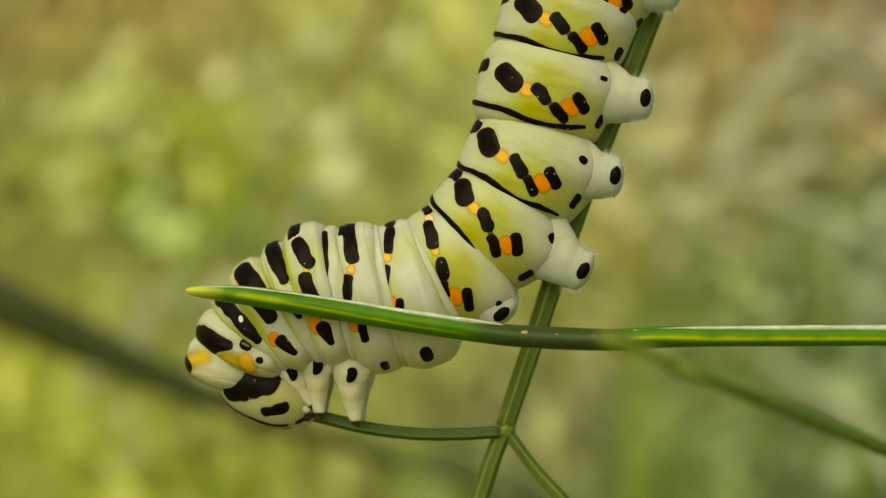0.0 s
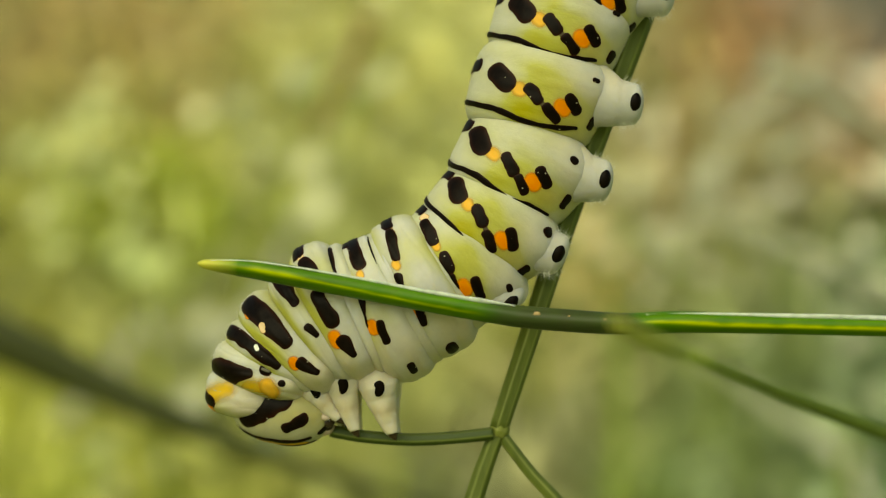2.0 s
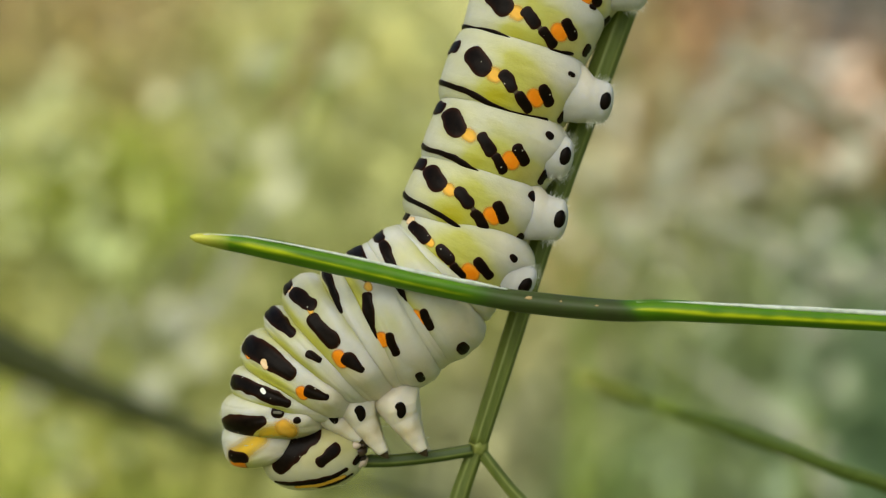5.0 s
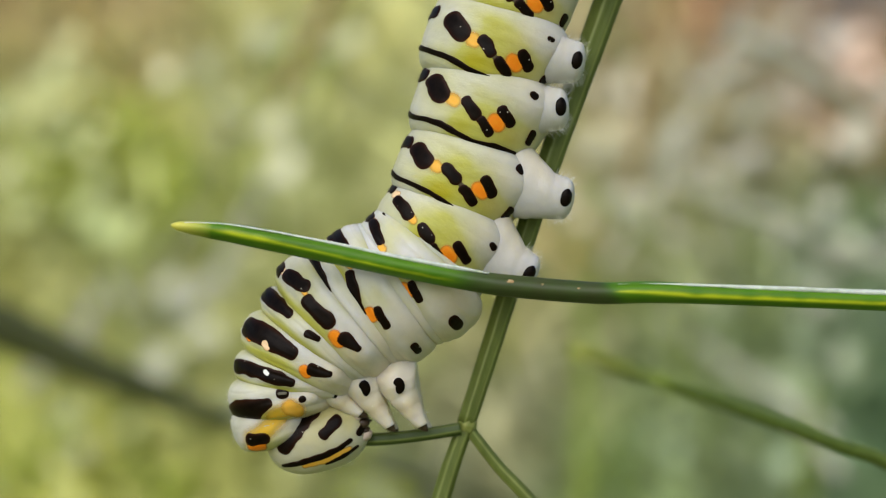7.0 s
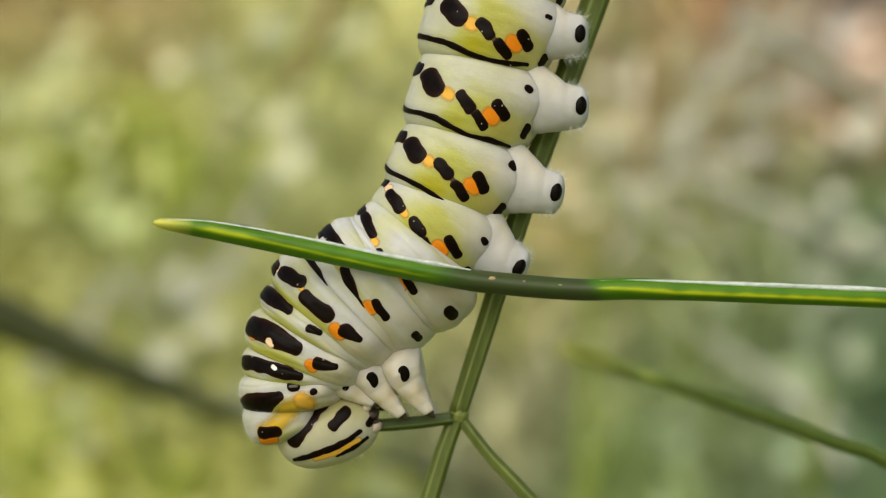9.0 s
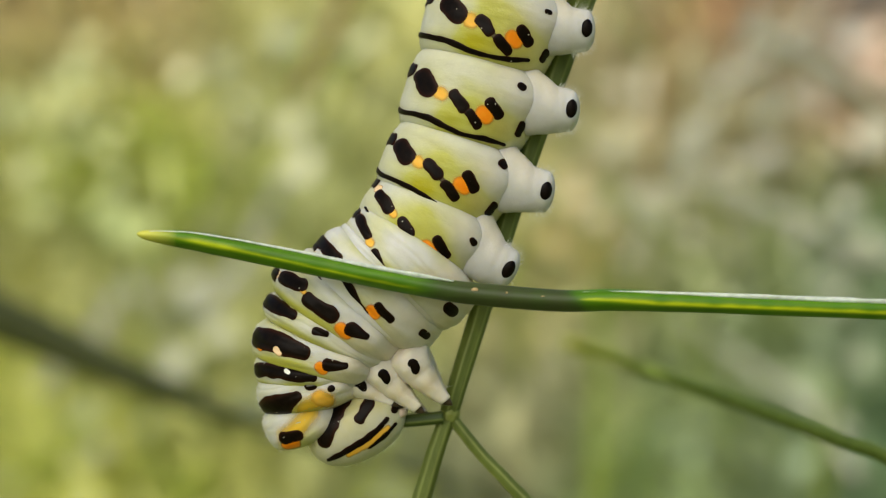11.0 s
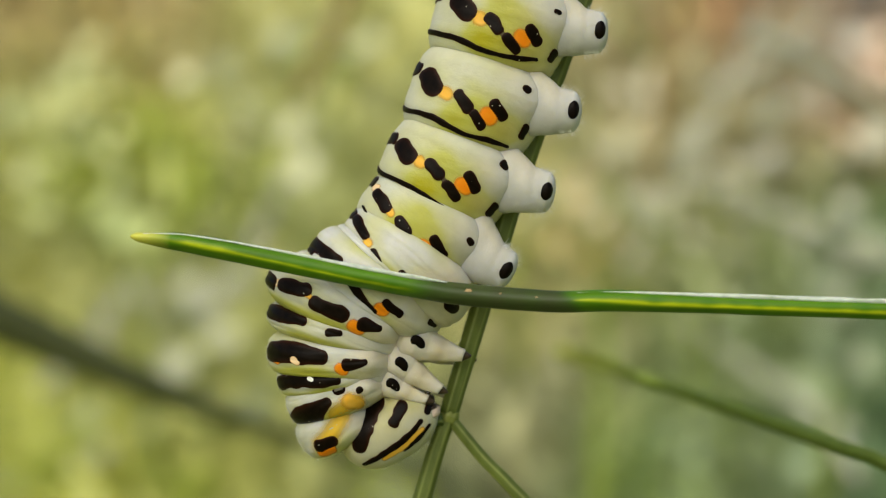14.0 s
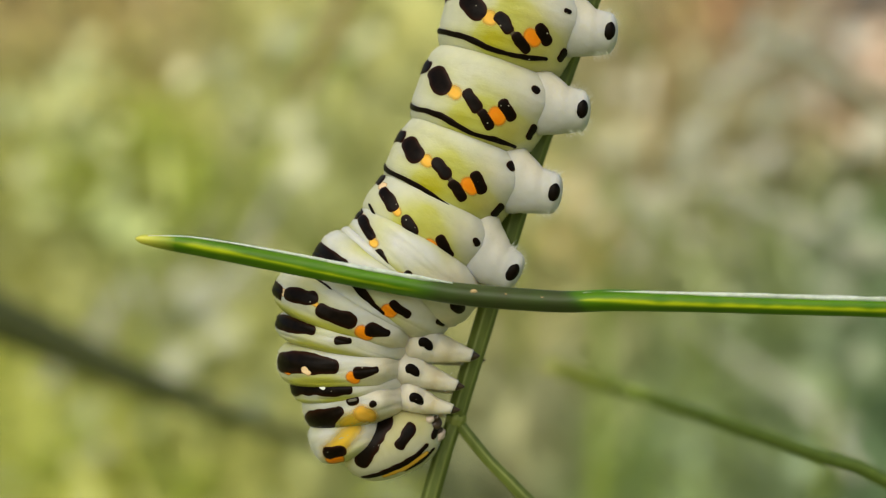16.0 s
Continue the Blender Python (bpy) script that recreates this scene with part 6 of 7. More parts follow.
    walk(FEET["A3"], [
        (0, turn(1.043, -3.406, -44.7, -1.8)),
        (0.5, turn(0.940, -3.303, -44.3, -1.8)),
        (1, turn(1.149, -3.248, -43.2, -1.8)),
        (1.5, turn(1.566, -2.989, -41.2, -1.8)),
        (2, turn(1.932, -2.777, -39.6, -1.8)),
        (2.5, turn(2.353, -1.628, -35.3, -1.8)),
        (3, turn(2.930, -1.361, -32.9, -1.8)),
        (3.5, turn(3.190, -0.629, -31.3, -1.8)),
        (4, turn(3.296, -0.472, -31.3, -1.8)),
        (6.5, turn(5.063, -1.106, -26.1, -1.7)),
        (7, turn(5.011, -1.213, -25.7, -1.7)),
        (7.5, turn(5.015, -1.320, -25.9, -1.7)),
        (8, turn(4.960, -1.320, -26.2, -1.7)),
        (8.5, turn(4.908, -1.423, -26.2, -1.7)),
        (9, turn(4.960, -1.479, -26.0, -1.7)),
        (11.5, turn(4.853, -1.634, -26.3, -1.7)),
        (12, turn(4.694, -1.582, -26.8, -1.7)),
        (12.5, turn(4.853, -1.582, -26.8, -1.7)),
        (13, turn(4.856, -1.530, -27.2, -1.7)),
        (13.5, turn(4.643, -1.527, -28.1, -1.7)),
        (14, turn(4.801, -1.582, -27.0, -1.7)),
        (14.5, turn(4.801, -1.475, -27.9, -1.7)),
        (15, turn(4.801, -1.530, -27.7, -1.7)),
        (15.5, turn(4.746, -1.530, -28.2, -1.7)),
        (16, turn(4.750, -1.475, -28.4, -1.7))])
    walk(FEET["A4"], [
        (0, turn(6.014, -0.793, -25.6, -1.7)),
        (0.5, turn(5.911, -0.793, -25.6, -1.7)),
        (1, turn(5.963, -0.789, -25.8, -1.7)),
        (1.5, turn(5.646, -0.686, -26.7, -1.7)),
        (2, turn(4.853, 0.214, -22.5, -1.7)),
        (2.5, turn(4.694, 1.637, -14.9, -1.7)),
        (3, turn(4.856, 1.851, -13.2, -1.7)),
        (3.5, turn(4.960, 2.482, -9.7, -1.7)),
        (4, turn(5.170, 2.957, -9.6, -1.7)),
        (6.5, turn(7.334, 3.591, -9.3, -1.7)),
        (7, turn(7.283, 3.433, -9.9, -1.7)),
        (7.5, turn(7.283, 3.326, -9.7, -1.7)),
        (8, turn(7.283, 3.326, -9.4, -1.7)),
        (8.5, turn(7.228, 3.171, -9.7, -1.7)),
        (9, turn(7.228, 3.116, -9.7, -1.7)),
        (11.5, turn(7.176, 3.171, -8.3, -1.7)),
        (12, turn(7.121, 3.271, -8.2, -1.7)),
        (12.5, turn(7.228, 3.271, -8.2, -1.7)),
        (13, turn(7.283, 3.378, -8.6, -1.7)),
        (13.5, turn(7.176, 3.326, -9.5, -1.7)),
        (14, turn(7.279, 3.223, -8.9, -1.7)),
        (14.5, turn(7.334, 3.381, -9.1, -1.7)),
        (15, turn(7.283, 3.219, -9.5, -1.7)),
        (15.5, turn(7.279, 3.271, -9.8, -1.7)),
        (16, turn(7.283, 3.381, -9.7, -1.7))])
    walk(FEET["A5"], [
        (0, turn(7.969, 4.963, -5.1, -1.7)),
        (0.5, turn(7.862, 4.908, -5.8, -1.7)),
        (1, turn(7.862, 4.911, -5.9, -1.7)),
        (1.5, turn(7.807, 4.805, -6.9, -1.7)),
        (2, turn(7.703, 4.753, -8.0, -1.7)),
        (2.5, turn(7.545, 5.015, -11.8, -1.7)),
        (3, turn(7.548, 4.963, -11.6, -1.7)),
        (3.5, turn(6.807, 5.280, -14.7, -1.7)),
        (4, turn(6.383, 5.756, -15.8, -1.7)),
        (6.5, turn(6.807, 8.975, 1.4, -1.7)),
        (7, turn(6.966, 8.975, 2.1, -1.7)),
        (7.5, turn(8.179, 8.710, 0.2, -1.7)),
        (8, turn(8.599, 8.655, -0.3, -1.7)),
        (8.5, turn(8.655, 8.448, -1.5, -1.7)),
        (9, turn(8.758, 8.393, -1.4, -1.7)),
        (11.5, turn(8.758, 8.131, -3.6, -1.7)),
        (12, turn(8.758, 8.234, -3.8, -1.7)),
        (12.5, turn(8.813, 8.234, -3.5, -1.7)),
        (13, turn(8.868, 8.341, -4.0, -1.7)),
        (13.5, turn(8.865, 8.289, -4.5, -1.7)),
        (14, turn(8.917, 8.182, -3.8, -1.7)),
        (14.5, turn(9.023, 8.393, -3.6, -1.7)),
        (15, turn(8.972, 8.182, -4.0, -1.7)),
        (15.5, turn(8.968, 8.234, -4.2, -1.7)),
        (16, turn(9.023, 8.448, -3.8, -1.7))])
    walk(FEET["A6"], [
        (0, turn(9.813, 9.713, -3.3, -1.7)),
        (0.5, turn(9.761, 9.713, -3.3, -1.7)),
        (1, turn(9.761, 9.661, -3.8, -1.7)),
        (1.5, turn(9.654, 9.554, -4.4, -1.7)),
        (2, turn(9.602, 9.502, -5.2, -1.7)),
        (2.5, turn(9.551, 9.713, -8.0, -1.7)),
        (3, turn(9.554, 9.609, -8.1, -1.7)),
        (3.5, turn(9.551, 9.713, -9.2, -1.7)),
        (4, turn(9.654, 9.923, -10.4, -1.7)),
        (6.5, turn(7.810, 11.770, -11.3, -1.7)),
        (7, turn(7.969, 11.877, -9.3, -1.7)),
        (7.5, turn(8.286, 12.087, -6.8, -1.7)),
        (8, turn(8.496, 12.401, -5.0, -1.7)),
        (8.5, turn(8.706, 12.670, -3.5, -1.7)),
        (9, turn(8.706, 12.825, -3.3, -1.7)),
        (11.5, turn(9.971, 13.197, -1.5, -1.7)),
        (12, turn(10.130, 13.301, -2.4, -1.7)),
        (12.5, turn(10.288, 13.249, -3.0, -1.7)),
        (13, turn(10.450, 13.352, -3.3, -1.7)),
        (13.5, turn(10.499, 13.197, -4.5, -1.7)),
        (14, turn(10.554, 13.090, -3.5, -1.7)),
        (14.5, turn(10.661, 13.301, -3.5, -1.7)),
        (15, turn(10.609, 12.984, -4.6, -1.7)),
        (15.5, turn(10.712, 13.087, -4.5, -1.7)),
        (16, turn(10.712, 13.249, -4.5, -1.7))])
    near, far = LEGS["T3"]
    walk(near, [
        (0, turn(-8.027, -7.287, -88.0, -1.2)),
        (0.5, turn(-7.770, -7.262, -85.0, -1.2)),
        (1, turn(-7.297, -7.565, -82.1, -1.2)),
        (1.5, turn(-6.331, -7.932, -79.3, -1.2)),
        (2, turn(-5.953, -8.087, -76.6, -1.2)),
        (2.5, turn(-5.515, -7.985, -74.0, -1.2)),
        (3, turn(-4.796, -8.365, -71.4, -1.2)),
        (3.5, turn(-4.506, -8.482, -69.0, -1.2)),
        (4, turn(-4.099, -8.388, -66.6, -1.2)),
        (6.5, turn(-2.872, -8.194, -63.6, -1.2)),
        (7, turn(-2.753, -8.104, -63.0, -1.2)),
        (7.5, turn(-2.472, -8.066, -62.4, -1.2)),
        (8, turn(-2.353, -7.975, -61.7, -1.2)),
        (8.5, turn(-2.178, -7.990, -61.1, -1.2)),
        (9, turn(-1.894, -8.012, -60.4, -1.2)),
        (11.5, turn(-0.592, -7.494, -47.0, -1.2)),
        (12, turn(-0.563, -7.344, -44.4, -1.2)),
        (12.5, turn(-0.362, -7.031, -41.9, -1.2)),
        (13, turn(-0.552, -6.596, -31.6, -1.2)),
        (13.5, turn(-0.785, -6.051, -20.3, -1.2)),
        (14, turn(-0.449, -5.983, -19.6, -1.2)),
        (14.5, turn(-0.376, -5.807, -18.9, -1.2)),
        (15, turn(-0.363, -5.797, -18.2, -1.2)),
        (15.5, turn(-0.350, -5.891, -17.4, -1.2)),
        (16, turn(-0.403, -5.891, -17.4, -1.2))])
    walk(far, [
        (0, turn(-8.034, -7.904, -88.0, 1.9)),
        (0.5, turn(-7.760, -7.877, -85.0, 1.9)),
        (1, turn(-7.264, -8.191, -82.1, 1.9)),
        (1.5, turn(-6.256, -8.570, -79.3, 1.9)),
        (2, turn(-5.857, -8.730, -76.6, 1.9)),
        (2.5, turn(-5.398, -8.622, -74.0, 1.9)),
        (3, turn(-4.647, -9.015, -71.4, 1.9)),
        (3.5, turn(-4.340, -9.135, -69.0, 1.9)),
        (4, turn(-3.913, -9.036, -66.6, 1.9)),
        (6.5, turn(-2.634, -8.832, -63.6, 1.9)),
        (7, turn(-2.509, -8.737, -63.0, 1.9)),
        (7.5, turn(-2.216, -8.698, -62.4, 1.9)),
        (8, turn(-2.092, -8.603, -61.7, 1.9)),
        (8.5, turn(-1.909, -8.617, -61.1, 1.9)),
        (9, turn(-1.613, -8.639, -60.4, 1.9)),
        (11.5, turn(-0.239, -8.085, -47.0, 1.9)),
        (12, turn(-0.205, -7.925, -44.4, 1.9)),
        (12.5, turn(0.008, -7.597, -41.9, 1.9)),
        (13, turn(-0.177, -7.128, -31.6, 1.9)),
        (13.5, turn(-0.408, -6.540, -20.3, 1.9)),
        (14, turn(-0.059, -6.468, -19.6, 1.9)),
        (14.5, turn(0.017, -6.284, -18.9, 1.9)),
        (15, turn(0.031, -6.273, -18.2, 1.9)),
        (15.5, turn(0.045, -6.369, -17.4, 1.9)),
        (16, turn(-0.009, -6.369, -17.4, 1.9))])
    near, far = LEGS["T2"]
    walk(near, [
        (0, turn(-10.159, -6.838, -91.5, -1.2)),
        (0.5, turn(-9.967, -6.843, -88.0, -1.2)),
        (1, turn(-9.400, -7.235, -84.6, -1.2)),
        (1.5, turn(-8.615, -7.639, -81.2, -1.2)),
        (2, turn(-8.197, -7.944, -77.9, -1.2)),
        (2.5, turn(-7.776, -7.832, -74.7, -1.2)),
        (3, turn(-7.125, -8.477, -71.6, -1.2)),
        (3.5, turn(-6.739, -8.591, -68.6, -1.2)),
        (4, turn(-6.453, -8.552, -65.8, -1.2)),
        (6.5, turn(-5.103, -8.351, -60.9, -1.2)),
        (7, turn(-4.874, -8.268, -59.9, -1.2)),
        (7.5, turn(-4.587, -8.350, -59.0, -1.2)),
        (8, turn(-4.469, -8.365, -57.3, -1.2)),
        (8.5, turn(-4.183, -8.379, -55.6, -1.2)),
        (9, turn(-3.842, -8.401, -54.0, -1.2)),
        (11.5, turn(-2.410, -8.138, -45.4, -1.2)),
        (12, turn(-2.340, -7.983, -43.7, -1.2)),
        (12.5, turn(-1.947, -7.938, -42.1, -1.2)),
        (13, turn(-1.835, -7.888, -41.6, -1.2)),
        (13.5, turn(-2.001, -7.407, -41.1, -1.2)),
        (14, turn(-1.437, -7.379, -36.5, -1.2)),
        (14.5, turn(-1.343, -7.315, -31.8, -1.2)),
        (15, turn(-1.232, -7.372, -27.1, -1.2)),
        (15.5, turn(-1.160, -7.487, -22.4, -1.2)),
        (16, turn(-1.213, -7.539, -22.4, -1.2))])
    walk(far, [
        (0, turn(-10.254, -7.435, -91.5, 1.9)),
        (0.5, turn(-10.047, -7.440, -88.0, 1.9)),
        (1, turn(-9.452, -7.847, -84.6, 1.9)),
        (1.5, turn(-8.630, -8.265, -81.2, 1.9)),
        (2, turn(-8.190, -8.580, -77.9, 1.9)),
        (2.5, turn(-7.746, -8.463, -74.7, 1.9)),
        (3, turn(-7.064, -9.130, -71.6, 1.9)),
        (3.5, turn(-6.658, -9.246, -68.6, 1.9)),
        (4, turn(-6.355, -9.203, -65.8, 1.9)),
        (6.5, turn(-4.945, -8.991, -60.9, 1.9)),
        (7, turn(-4.705, -8.903, -59.9, 1.9)),
        (7.5, turn(-4.406, -8.987, -59.0, 1.9)),
        (8, turn(-4.281, -9.001, -57.3, 1.9)),
        (8.5, turn(-3.981, -9.013, -55.6, 1.9)),
        (9, turn(-3.625, -9.034, -54.0, 1.9)),
        (11.5, turn(-2.125, -8.749, -45.4, 1.9)),
        (12, turn(-2.049, -8.586, -43.7, 1.9)),
        (12.5, turn(-1.639, -8.537, -42.1, 1.9)),
        (13, turn(-1.522, -8.485, -41.6, 1.9)),
        (13.5, turn(-1.694, -7.985, -41.1, 1.9)),
        (14, turn(-1.103, -7.948, -36.5, 1.9)),
        (14.5, turn(-1.000, -7.874, -31.8, 1.9)),
        (15, turn(-0.879, -7.924, -27.1, 1.9)),
        (15.5, turn(-0.801, -8.034, -22.4, 1.9)),
        (16, turn(-0.856, -8.089, -22.4, 1.9))])
    near, far = LEGS["T1"]
    walk(near, [
        (0, turn(-11.757, -7.202, -62.4, -1.2)),
        (0.5, turn(-11.603, -7.239, -60.2, -1.2)),
        (1, turn(-11.182, -7.492, -58.0, -1.2)),
        (1.5, turn(-10.275, -7.914, -55.8, -1.2)),
        (2, turn(-9.956, -8.227, -53.5, -1.2)),
        (2.5, turn(-9.474, -8.171, -51.2, -1.2)),
        (3, turn(-8.933, -8.871, -49.0, -1.2)),
        (3.5, turn(-8.716, -9.088, -46.7, -1.2)),
        (4, turn(-8.334, -8.932, -44.5, -1.2)),
        (6.5, turn(-7.060, -8.556, -42.6, -1.2)),
        (7, turn(-6.947, -8.462, -42.2, -1.2)),
        (7.5, turn(-6.620, -8.479, -41.7, -1.2)),
        (8, turn(-6.452, -8.667, -39.6, -1.2)),
        (8.5, turn(-6.226, -8.477, -37.5, -1.2)),
        (9, turn(-5.726, -8.666, -35.4, -1.2)),
        (11.5, turn(-3.877, -8.783, -33.4, -1.2)),
        (12, turn(-3.686, -8.677, -33.0, -1.2)),
        (12.5, turn(-3.013, -8.834, -32.7, -1.2)),
        (13, turn(-2.762, -8.849, -31.9, -1.2)),
        (13.5, turn(-2.733, -8.540, -31.1, -1.2)),
        (14, turn(-1.978, -8.679, -28.3, -1.2)),
        (14.5, turn(-1.704, -8.766, -25.5, -1.2)),
        (15, turn(-1.262, -9.182, -22.7, -1.2)),
        (15.5, turn(-1.036, -9.491, -19.9, -1.2)),
        (16, turn(-0.979, -9.330, -19.9, -1.2))])
    walk(far, [
        (0, turn(-11.863, -7.779, -62.4, 1.9)),
        (0.5, turn(-11.701, -7.817, -60.2, 1.9)),
        (1, turn(-11.260, -8.077, -58.0, 1.9)),
        (1.5, turn(-10.315, -8.512, -55.8, 1.9)),
        (2, turn(-9.982, -8.835, -53.5, 1.9)),
        (2.5, turn(-9.478, -8.775, -51.2, 1.9)),
        (3, turn(-8.914, -9.498, -49.0, 1.9)),
        (3.5, turn(-8.686, -9.721, -46.7, 1.9)),
        (4, turn(-8.287, -9.557, -44.5, 1.9)),
        (6.5, turn(-6.963, -9.164, -42.6, 1.9)),
        (7, turn(-6.845, -9.066, -42.2, 1.9)),
        (7.5, turn(-6.505, -9.083, -41.7, 1.9)),
        (8, turn(-6.328, -9.275, -39.6, 1.9)),
        (8.5, turn(-6.092, -9.075, -37.5, 1.9)),
        (9, turn(-5.571, -9.269, -35.4, 1.9)),
        (11.5, turn(-3.649, -9.387, -33.4, 1.9)),
        (12, turn(-3.451, -9.277, -33.0, 1.9)),
        (12.5, turn(-2.752, -9.439, -32.7, 1.9)),
        (13, turn(-2.492, -9.453, -31.9, 1.9)),
        (13.5, turn(-2.460, -9.131, -31.1, 1.9)),
        (14, turn(-1.675, -9.272, -28.3, 1.9)),
        (14.5, turn(-1.388, -9.358, -25.5, 1.9)),
        (15, turn(-0.927, -9.785, -22.7, 1.9)),
        (15.5, turn(-0.691, -10.101, -19.9, 1.9)),
        (16, turn(-0.633, -9.934, -19.9, 1.9))])
    walk(leaf, [
        (0, sway(-17.637, -2.093, 2.57, -5.6)),
        (0.5, sway(-17.343, -1.960, 2.26, -5.6)),
        (1, sway(-17.085, -1.527, 1.85, -5.6)),
        (1.5, sway(-16.861, -1.187, 1.73, -5.6)),
        (2, sway(-16.557, -0.553, 1.02, -5.6)),
        (2.5, sway(-16.098, 1.076, -0.66, -5.6)),
        (3, sway(-15.529, 1.725, -1.07, -5.6)),
        (3.5, sway(-15.833, 2.457, -1.28, -5.6)),
        (4, sway(-15.780, 2.478, -1.29, -5.6)),
        (6.5, sway(-15.799, 1.519, 0.26, -5.6)),
        (7, sway(-16.162, 1.582, 0.04, -5.6)),
        (7.5, sway(-16.335, 1.549, -0.04, -5.6)),
        (8, sway(-16.452, 1.398, -0.06, -5.6)),
        (8.5, sway(-16.556, 1.246, 0.00, -5.6)),
        (9, sway(-16.665, 1.116, 0.12, -5.6)),
        (11.5, sway(-17.297, 0.305, 0.14, -5.6)),
        (12, sway(-17.508, 0.374, 0.12, -5.6)),
        (12.5, sway(-17.341, 0.398, 0.20, -5.6)),
        (13, sway(-17.295, 0.372, 0.24, -5.6)),
        (13.5, sway(-17.645, 0.629, -0.27, -5.6)),
        (14, sway(-17.415, 0.326, 0.35, -5.6)),
        (14.5, sway(-17.186, 0.351, 0.56, -5.6)),
        (15, sway(-17.217, 0.397, 0.31, -5.6)),
        (15.5, sway(-17.353, 0.283, 0.54, -5.6)),
        (16, sway(-17.550, 0.407, 0.68, -5.6))])
    walk(stalk_pieces[0][0], [
        (0, sway(-0.829, -11.239, -5.4, 0.4)),
        (0.5, sway(-0.828, -11.245, -5.2, 0.4)),
        (1, sway(-0.828, -11.252, -5.0, 0.4)),
        (1.5, sway(-0.826, -11.264, -4.7, 0.4)),
        (2, sway(-0.820, -11.325, -2.9, 0.4)),
        (2.5, sway(-0.815, -11.362, -1.8, 0.4)),
        (3, sway(-0.809, -11.401, -0.7, 0.4)),
        (3.5, sway(-0.802, -11.444, 0.6, 0.4)),
        (4, sway(-0.808, -11.410, -0.4, 0.4)),
        (6.5, sway(-0.808, -11.406, -0.5, 0.4)),
        (7, sway(-0.807, -11.414, -0.3, 0.4)),
        (7.5, sway(-0.810, -11.395, -0.8, 0.4)),
        (8, sway(-0.813, -11.376, -1.4, 0.4)),
        (8.5, sway(-0.816, -11.357, -2.0, 0.4)),
        (9, sway(-0.819, -11.336, -2.6, 0.4)),
        (11.5, sway(-0.829, -11.227, -5.7, 0.4)),
        (12, sway(-0.832, -11.195, -6.6, 0.4)),
        (12.5, sway(-0.825, -11.283, -4.1, 0.4)),
        (13, sway(-0.825, -11.281, -4.1, 0.4)),
        (13.5, sway(-0.825, -11.279, -4.2, 0.4)),
        (14, sway(-0.825, -11.276, -4.3, 0.4)),
        (14.5, sway(-2.228, -11.536, 19.4, 0.0)),
        (15, sway(-2.639, -12.456, 18.8, 0.0)),
        (15.5, sway(-2.652, -12.444, 16.8, 0.0)),
        (16, sway(-2.462, -12.205, 21.5, 0.0))])
    walk(stalk_pieces[1][0], [
        (0, sway(-4.171, -11.307, -5.4, 0.4)),
        (0.5, sway(-4.170, -11.323, -5.2, 0.4)),
        (1, sway(-4.170, -11.342, -5.0, 0.4)),
        (1.5, sway(-4.168, -11.374, -4.7, 0.4)),
        (2, sway(-4.156, -11.540, -2.9, 0.4)),
        (2.5, sway(-4.147, -11.638, -1.8, 0.4)),
        (3, sway(-4.135, -11.744, -0.7, 0.4)),
        (3.5, sway(-4.119, -11.859, 0.6, 0.4)),
        (4, sway(-4.132, -11.767, -0.4, 0.4)),
        (6.5, sway(-4.133, -11.757, -0.5, 0.4)),
        (7, sway(-4.131, -11.777, -0.3, 0.4)),
        (7.5, sway(-4.137, -11.728, -0.8, 0.4)),
        (8, sway(-4.143, -11.677, -1.4, 0.4)),
        (8.5, sway(-4.148, -11.624, -2.0, 0.4)),
        (9, sway(-4.154, -11.568, -2.6, 0.4)),
        (11.5, sway(-4.182, -11.455, 28.9, 0.0)),
        (12, sway(-4.410, -11.525, 27.7, 0.0)),
        (12.5, sway(-3.233, -11.526, 30.0, 0.0)),
        (13, sway(-3.425, -11.785, 23.1, 0.0)),
        (13.5, sway(-3.259, -11.383, 25.8, 0.0)),
        (14, sway(-2.197, -11.494, 30.6, 0.0)),
        (14.5, sway(-2.228, -11.536, 19.4, 0.0)),
        (15, sway(-2.639, -12.456, 18.8, 0.0)),
        (15.5, sway(-2.652, -12.444, 16.8, 0.0)),
        (16, sway(-2.462, -12.205, 21.5, 0.0))])
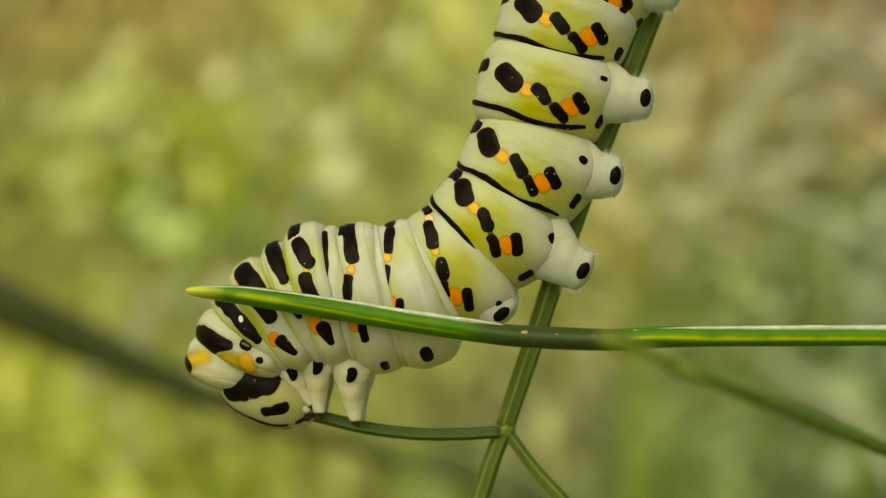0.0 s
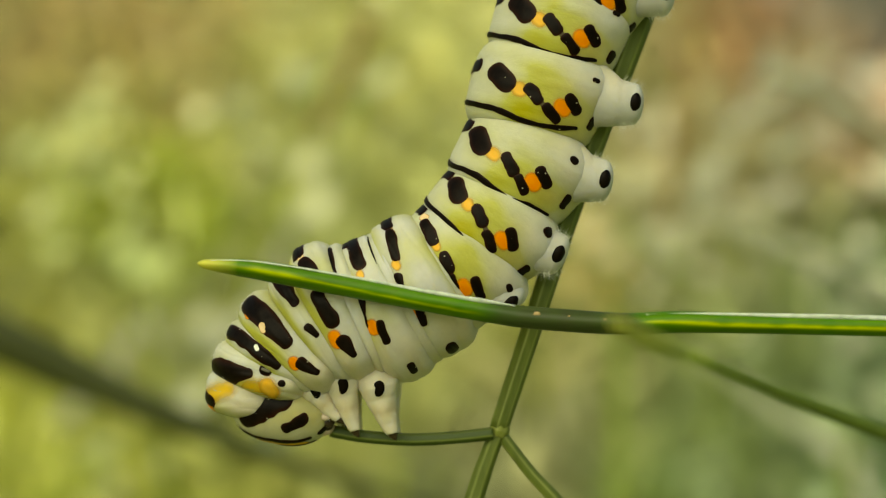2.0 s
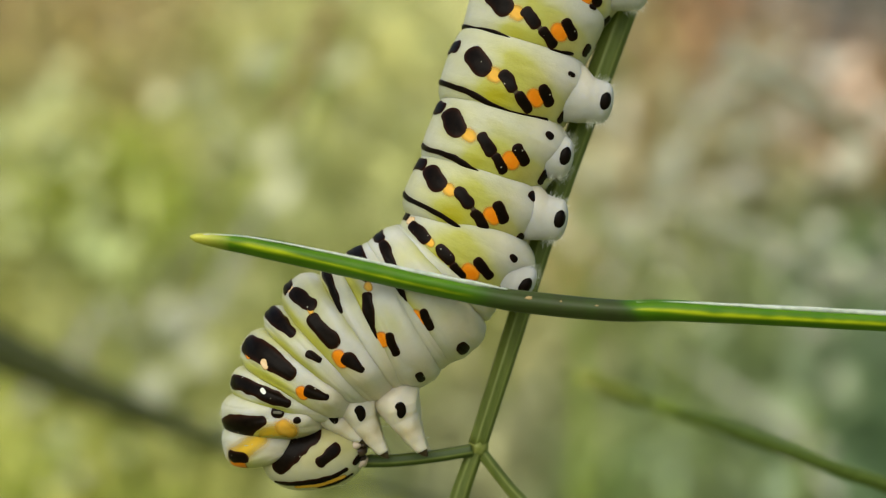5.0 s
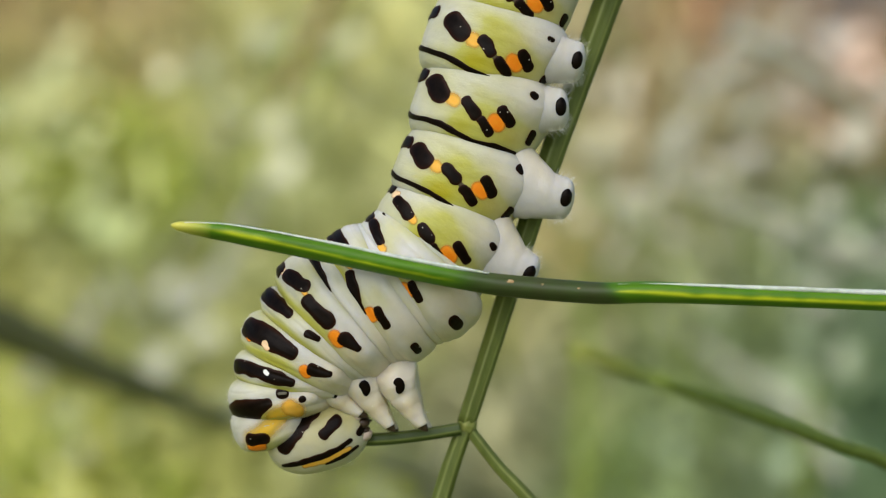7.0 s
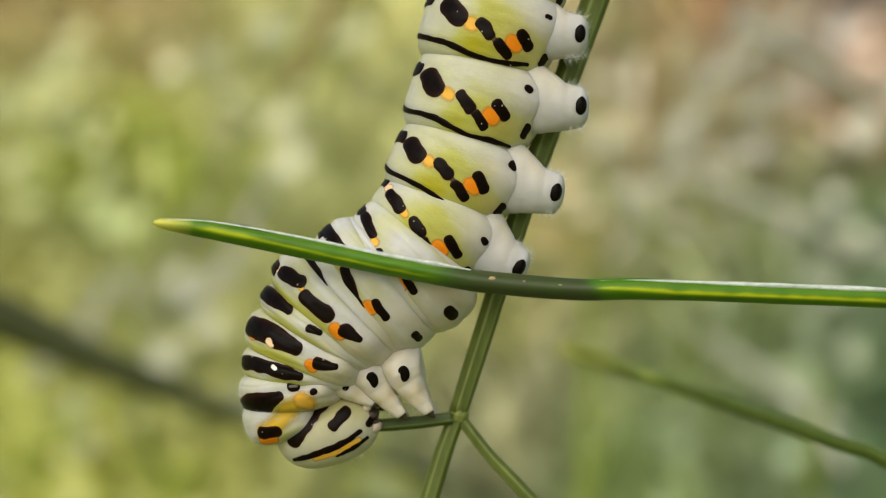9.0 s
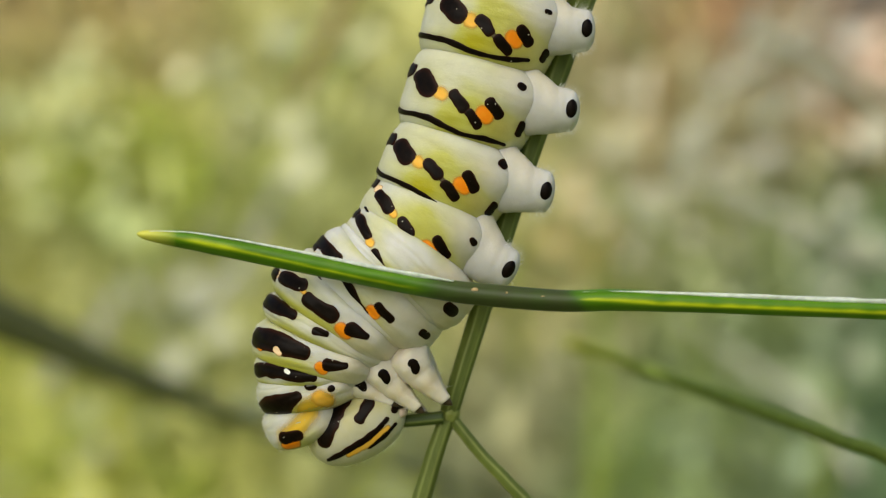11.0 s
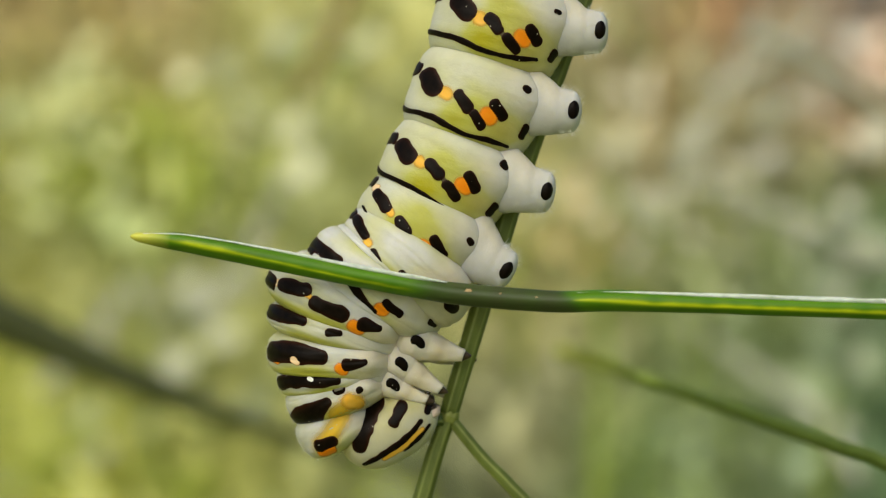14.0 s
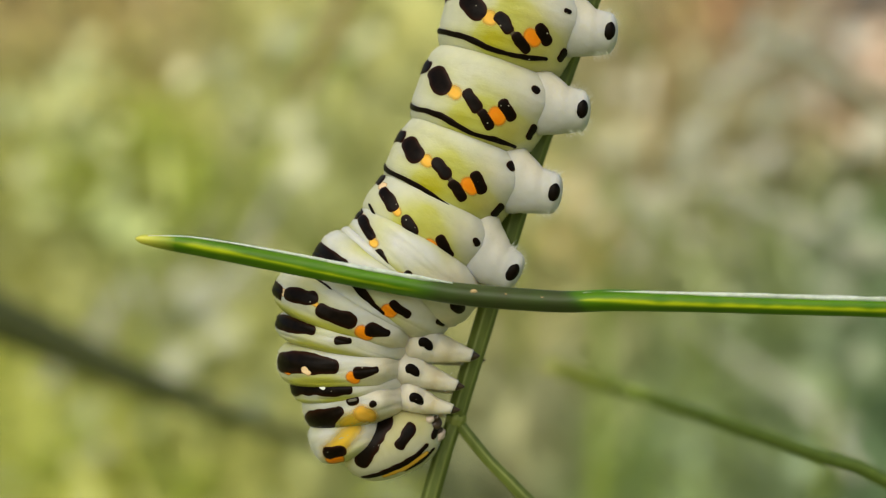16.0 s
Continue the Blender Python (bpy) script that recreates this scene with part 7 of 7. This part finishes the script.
    walk(stalk_pieces[2][0], [
        (0, sway(-7.474, -10.955, -5.4, 0.4)),
        (0.5, sway(-7.474, -10.981, -5.2, 0.4)),
        (1, sway(-7.475, -11.011, -5.0, 0.4)),
        (1.5, sway(-7.475, -11.064, -4.7, 0.4)),
        (2, sway(-7.471, -11.333, -2.9, 0.4)),
        (2.5, sway(-7.465, -11.491, -1.8, 0.4)),
        (3, sway(-7.456, -11.664, -0.7, 0.4)),
        (3.5, sway(-7.441, -11.852, 0.6, 0.4)),
        (4, sway(-7.453, -11.702, -0.4, 0.4)),
        (6.5, sway(-8.133, -11.576, 9.0, 0.0)),
        (7, sway(-7.808, -11.533, 14.1, 0.0)),
        (7.5, sway(-7.393, -11.698, 11.2, 0.0)),
        (8, sway(-7.622, -12.039, 15.8, 0.0)),
        (8.5, sway(-7.379, -11.601, 19.6, 0.0)),
        (9, sway(-6.623, -11.822, 16.3, 0.0)),
        (11.5, sway(-4.182, -11.455, 28.9, 0.0)),
        (12, sway(-4.410, -11.525, 27.7, 0.0)),
        (12.5, sway(-3.233, -11.526, 30.0, 0.0)),
        (13, sway(-3.425, -11.785, 23.1, 0.0)),
        (13.5, sway(-3.259, -11.383, 25.8, 0.0)),
        (14, sway(-2.197, -11.494, 30.6, 0.0)),
        (14.5, sway(-2.228, -11.536, 19.4, 0.0)),
        (15, sway(-2.639, -12.456, 18.8, 0.0)),
        (15.5, sway(-2.652, -12.444, 16.8, 0.0)),
        (16, sway(-2.462, -12.205, 21.5, 0.0))])
    walk(stalk_pieces[3][0], [
        (0, sway(-10.740, -10.206, -5.4, 0.4)),
        (0.5, sway(-10.742, -10.242, -5.2, 0.4)),
        (1, sway(-10.745, -10.284, -5.0, 0.4)),
        (1.5, sway(-12.175, -9.582, -5.9, 0.0)),
        (2, sway(-12.052, -9.577, -9.3, 0.0)),
        (2.5, sway(-11.572, -9.798, -2.1, 0.0)),
        (3, sway(-10.833, -10.741, -8.1, 0.0)),
        (3.5, sway(-10.990, -11.220, -4.2, 0.0)),
        (4, sway(-10.192, -11.184, 1.9, 0.0)),
        (6.5, sway(-8.133, -11.576, 9.0, 0.0)),
        (7, sway(-7.808, -11.533, 14.1, 0.0)),
        (7.5, sway(-7.393, -11.698, 11.2, 0.0)),
        (8, sway(-7.622, -12.039, 15.8, 0.0)),
        (8.5, sway(-7.379, -11.601, 19.6, 0.0)),
        (9, sway(-6.623, -11.822, 16.3, 0.0)),
        (11.5, sway(-4.182, -11.455, 28.9, 0.0)),
        (12, sway(-4.410, -11.525, 27.7, 0.0)),
        (12.5, sway(-3.233, -11.526, 30.0, 0.0)),
        (13, sway(-3.425, -11.785, 23.1, 0.0)),
        (13.5, sway(-3.259, -11.383, 25.8, 0.0)),
        (14, sway(-2.197, -11.494, 30.6, 0.0)),
        (14.5, sway(-2.228, -11.536, 19.4, 0.0)),
        (15, sway(-2.639, -12.456, 18.8, 0.0)),
        (15.5, sway(-2.652, -12.444, 16.8, 0.0)),
        (16, sway(-2.462, -12.205, 21.5, 0.0))])


motions()
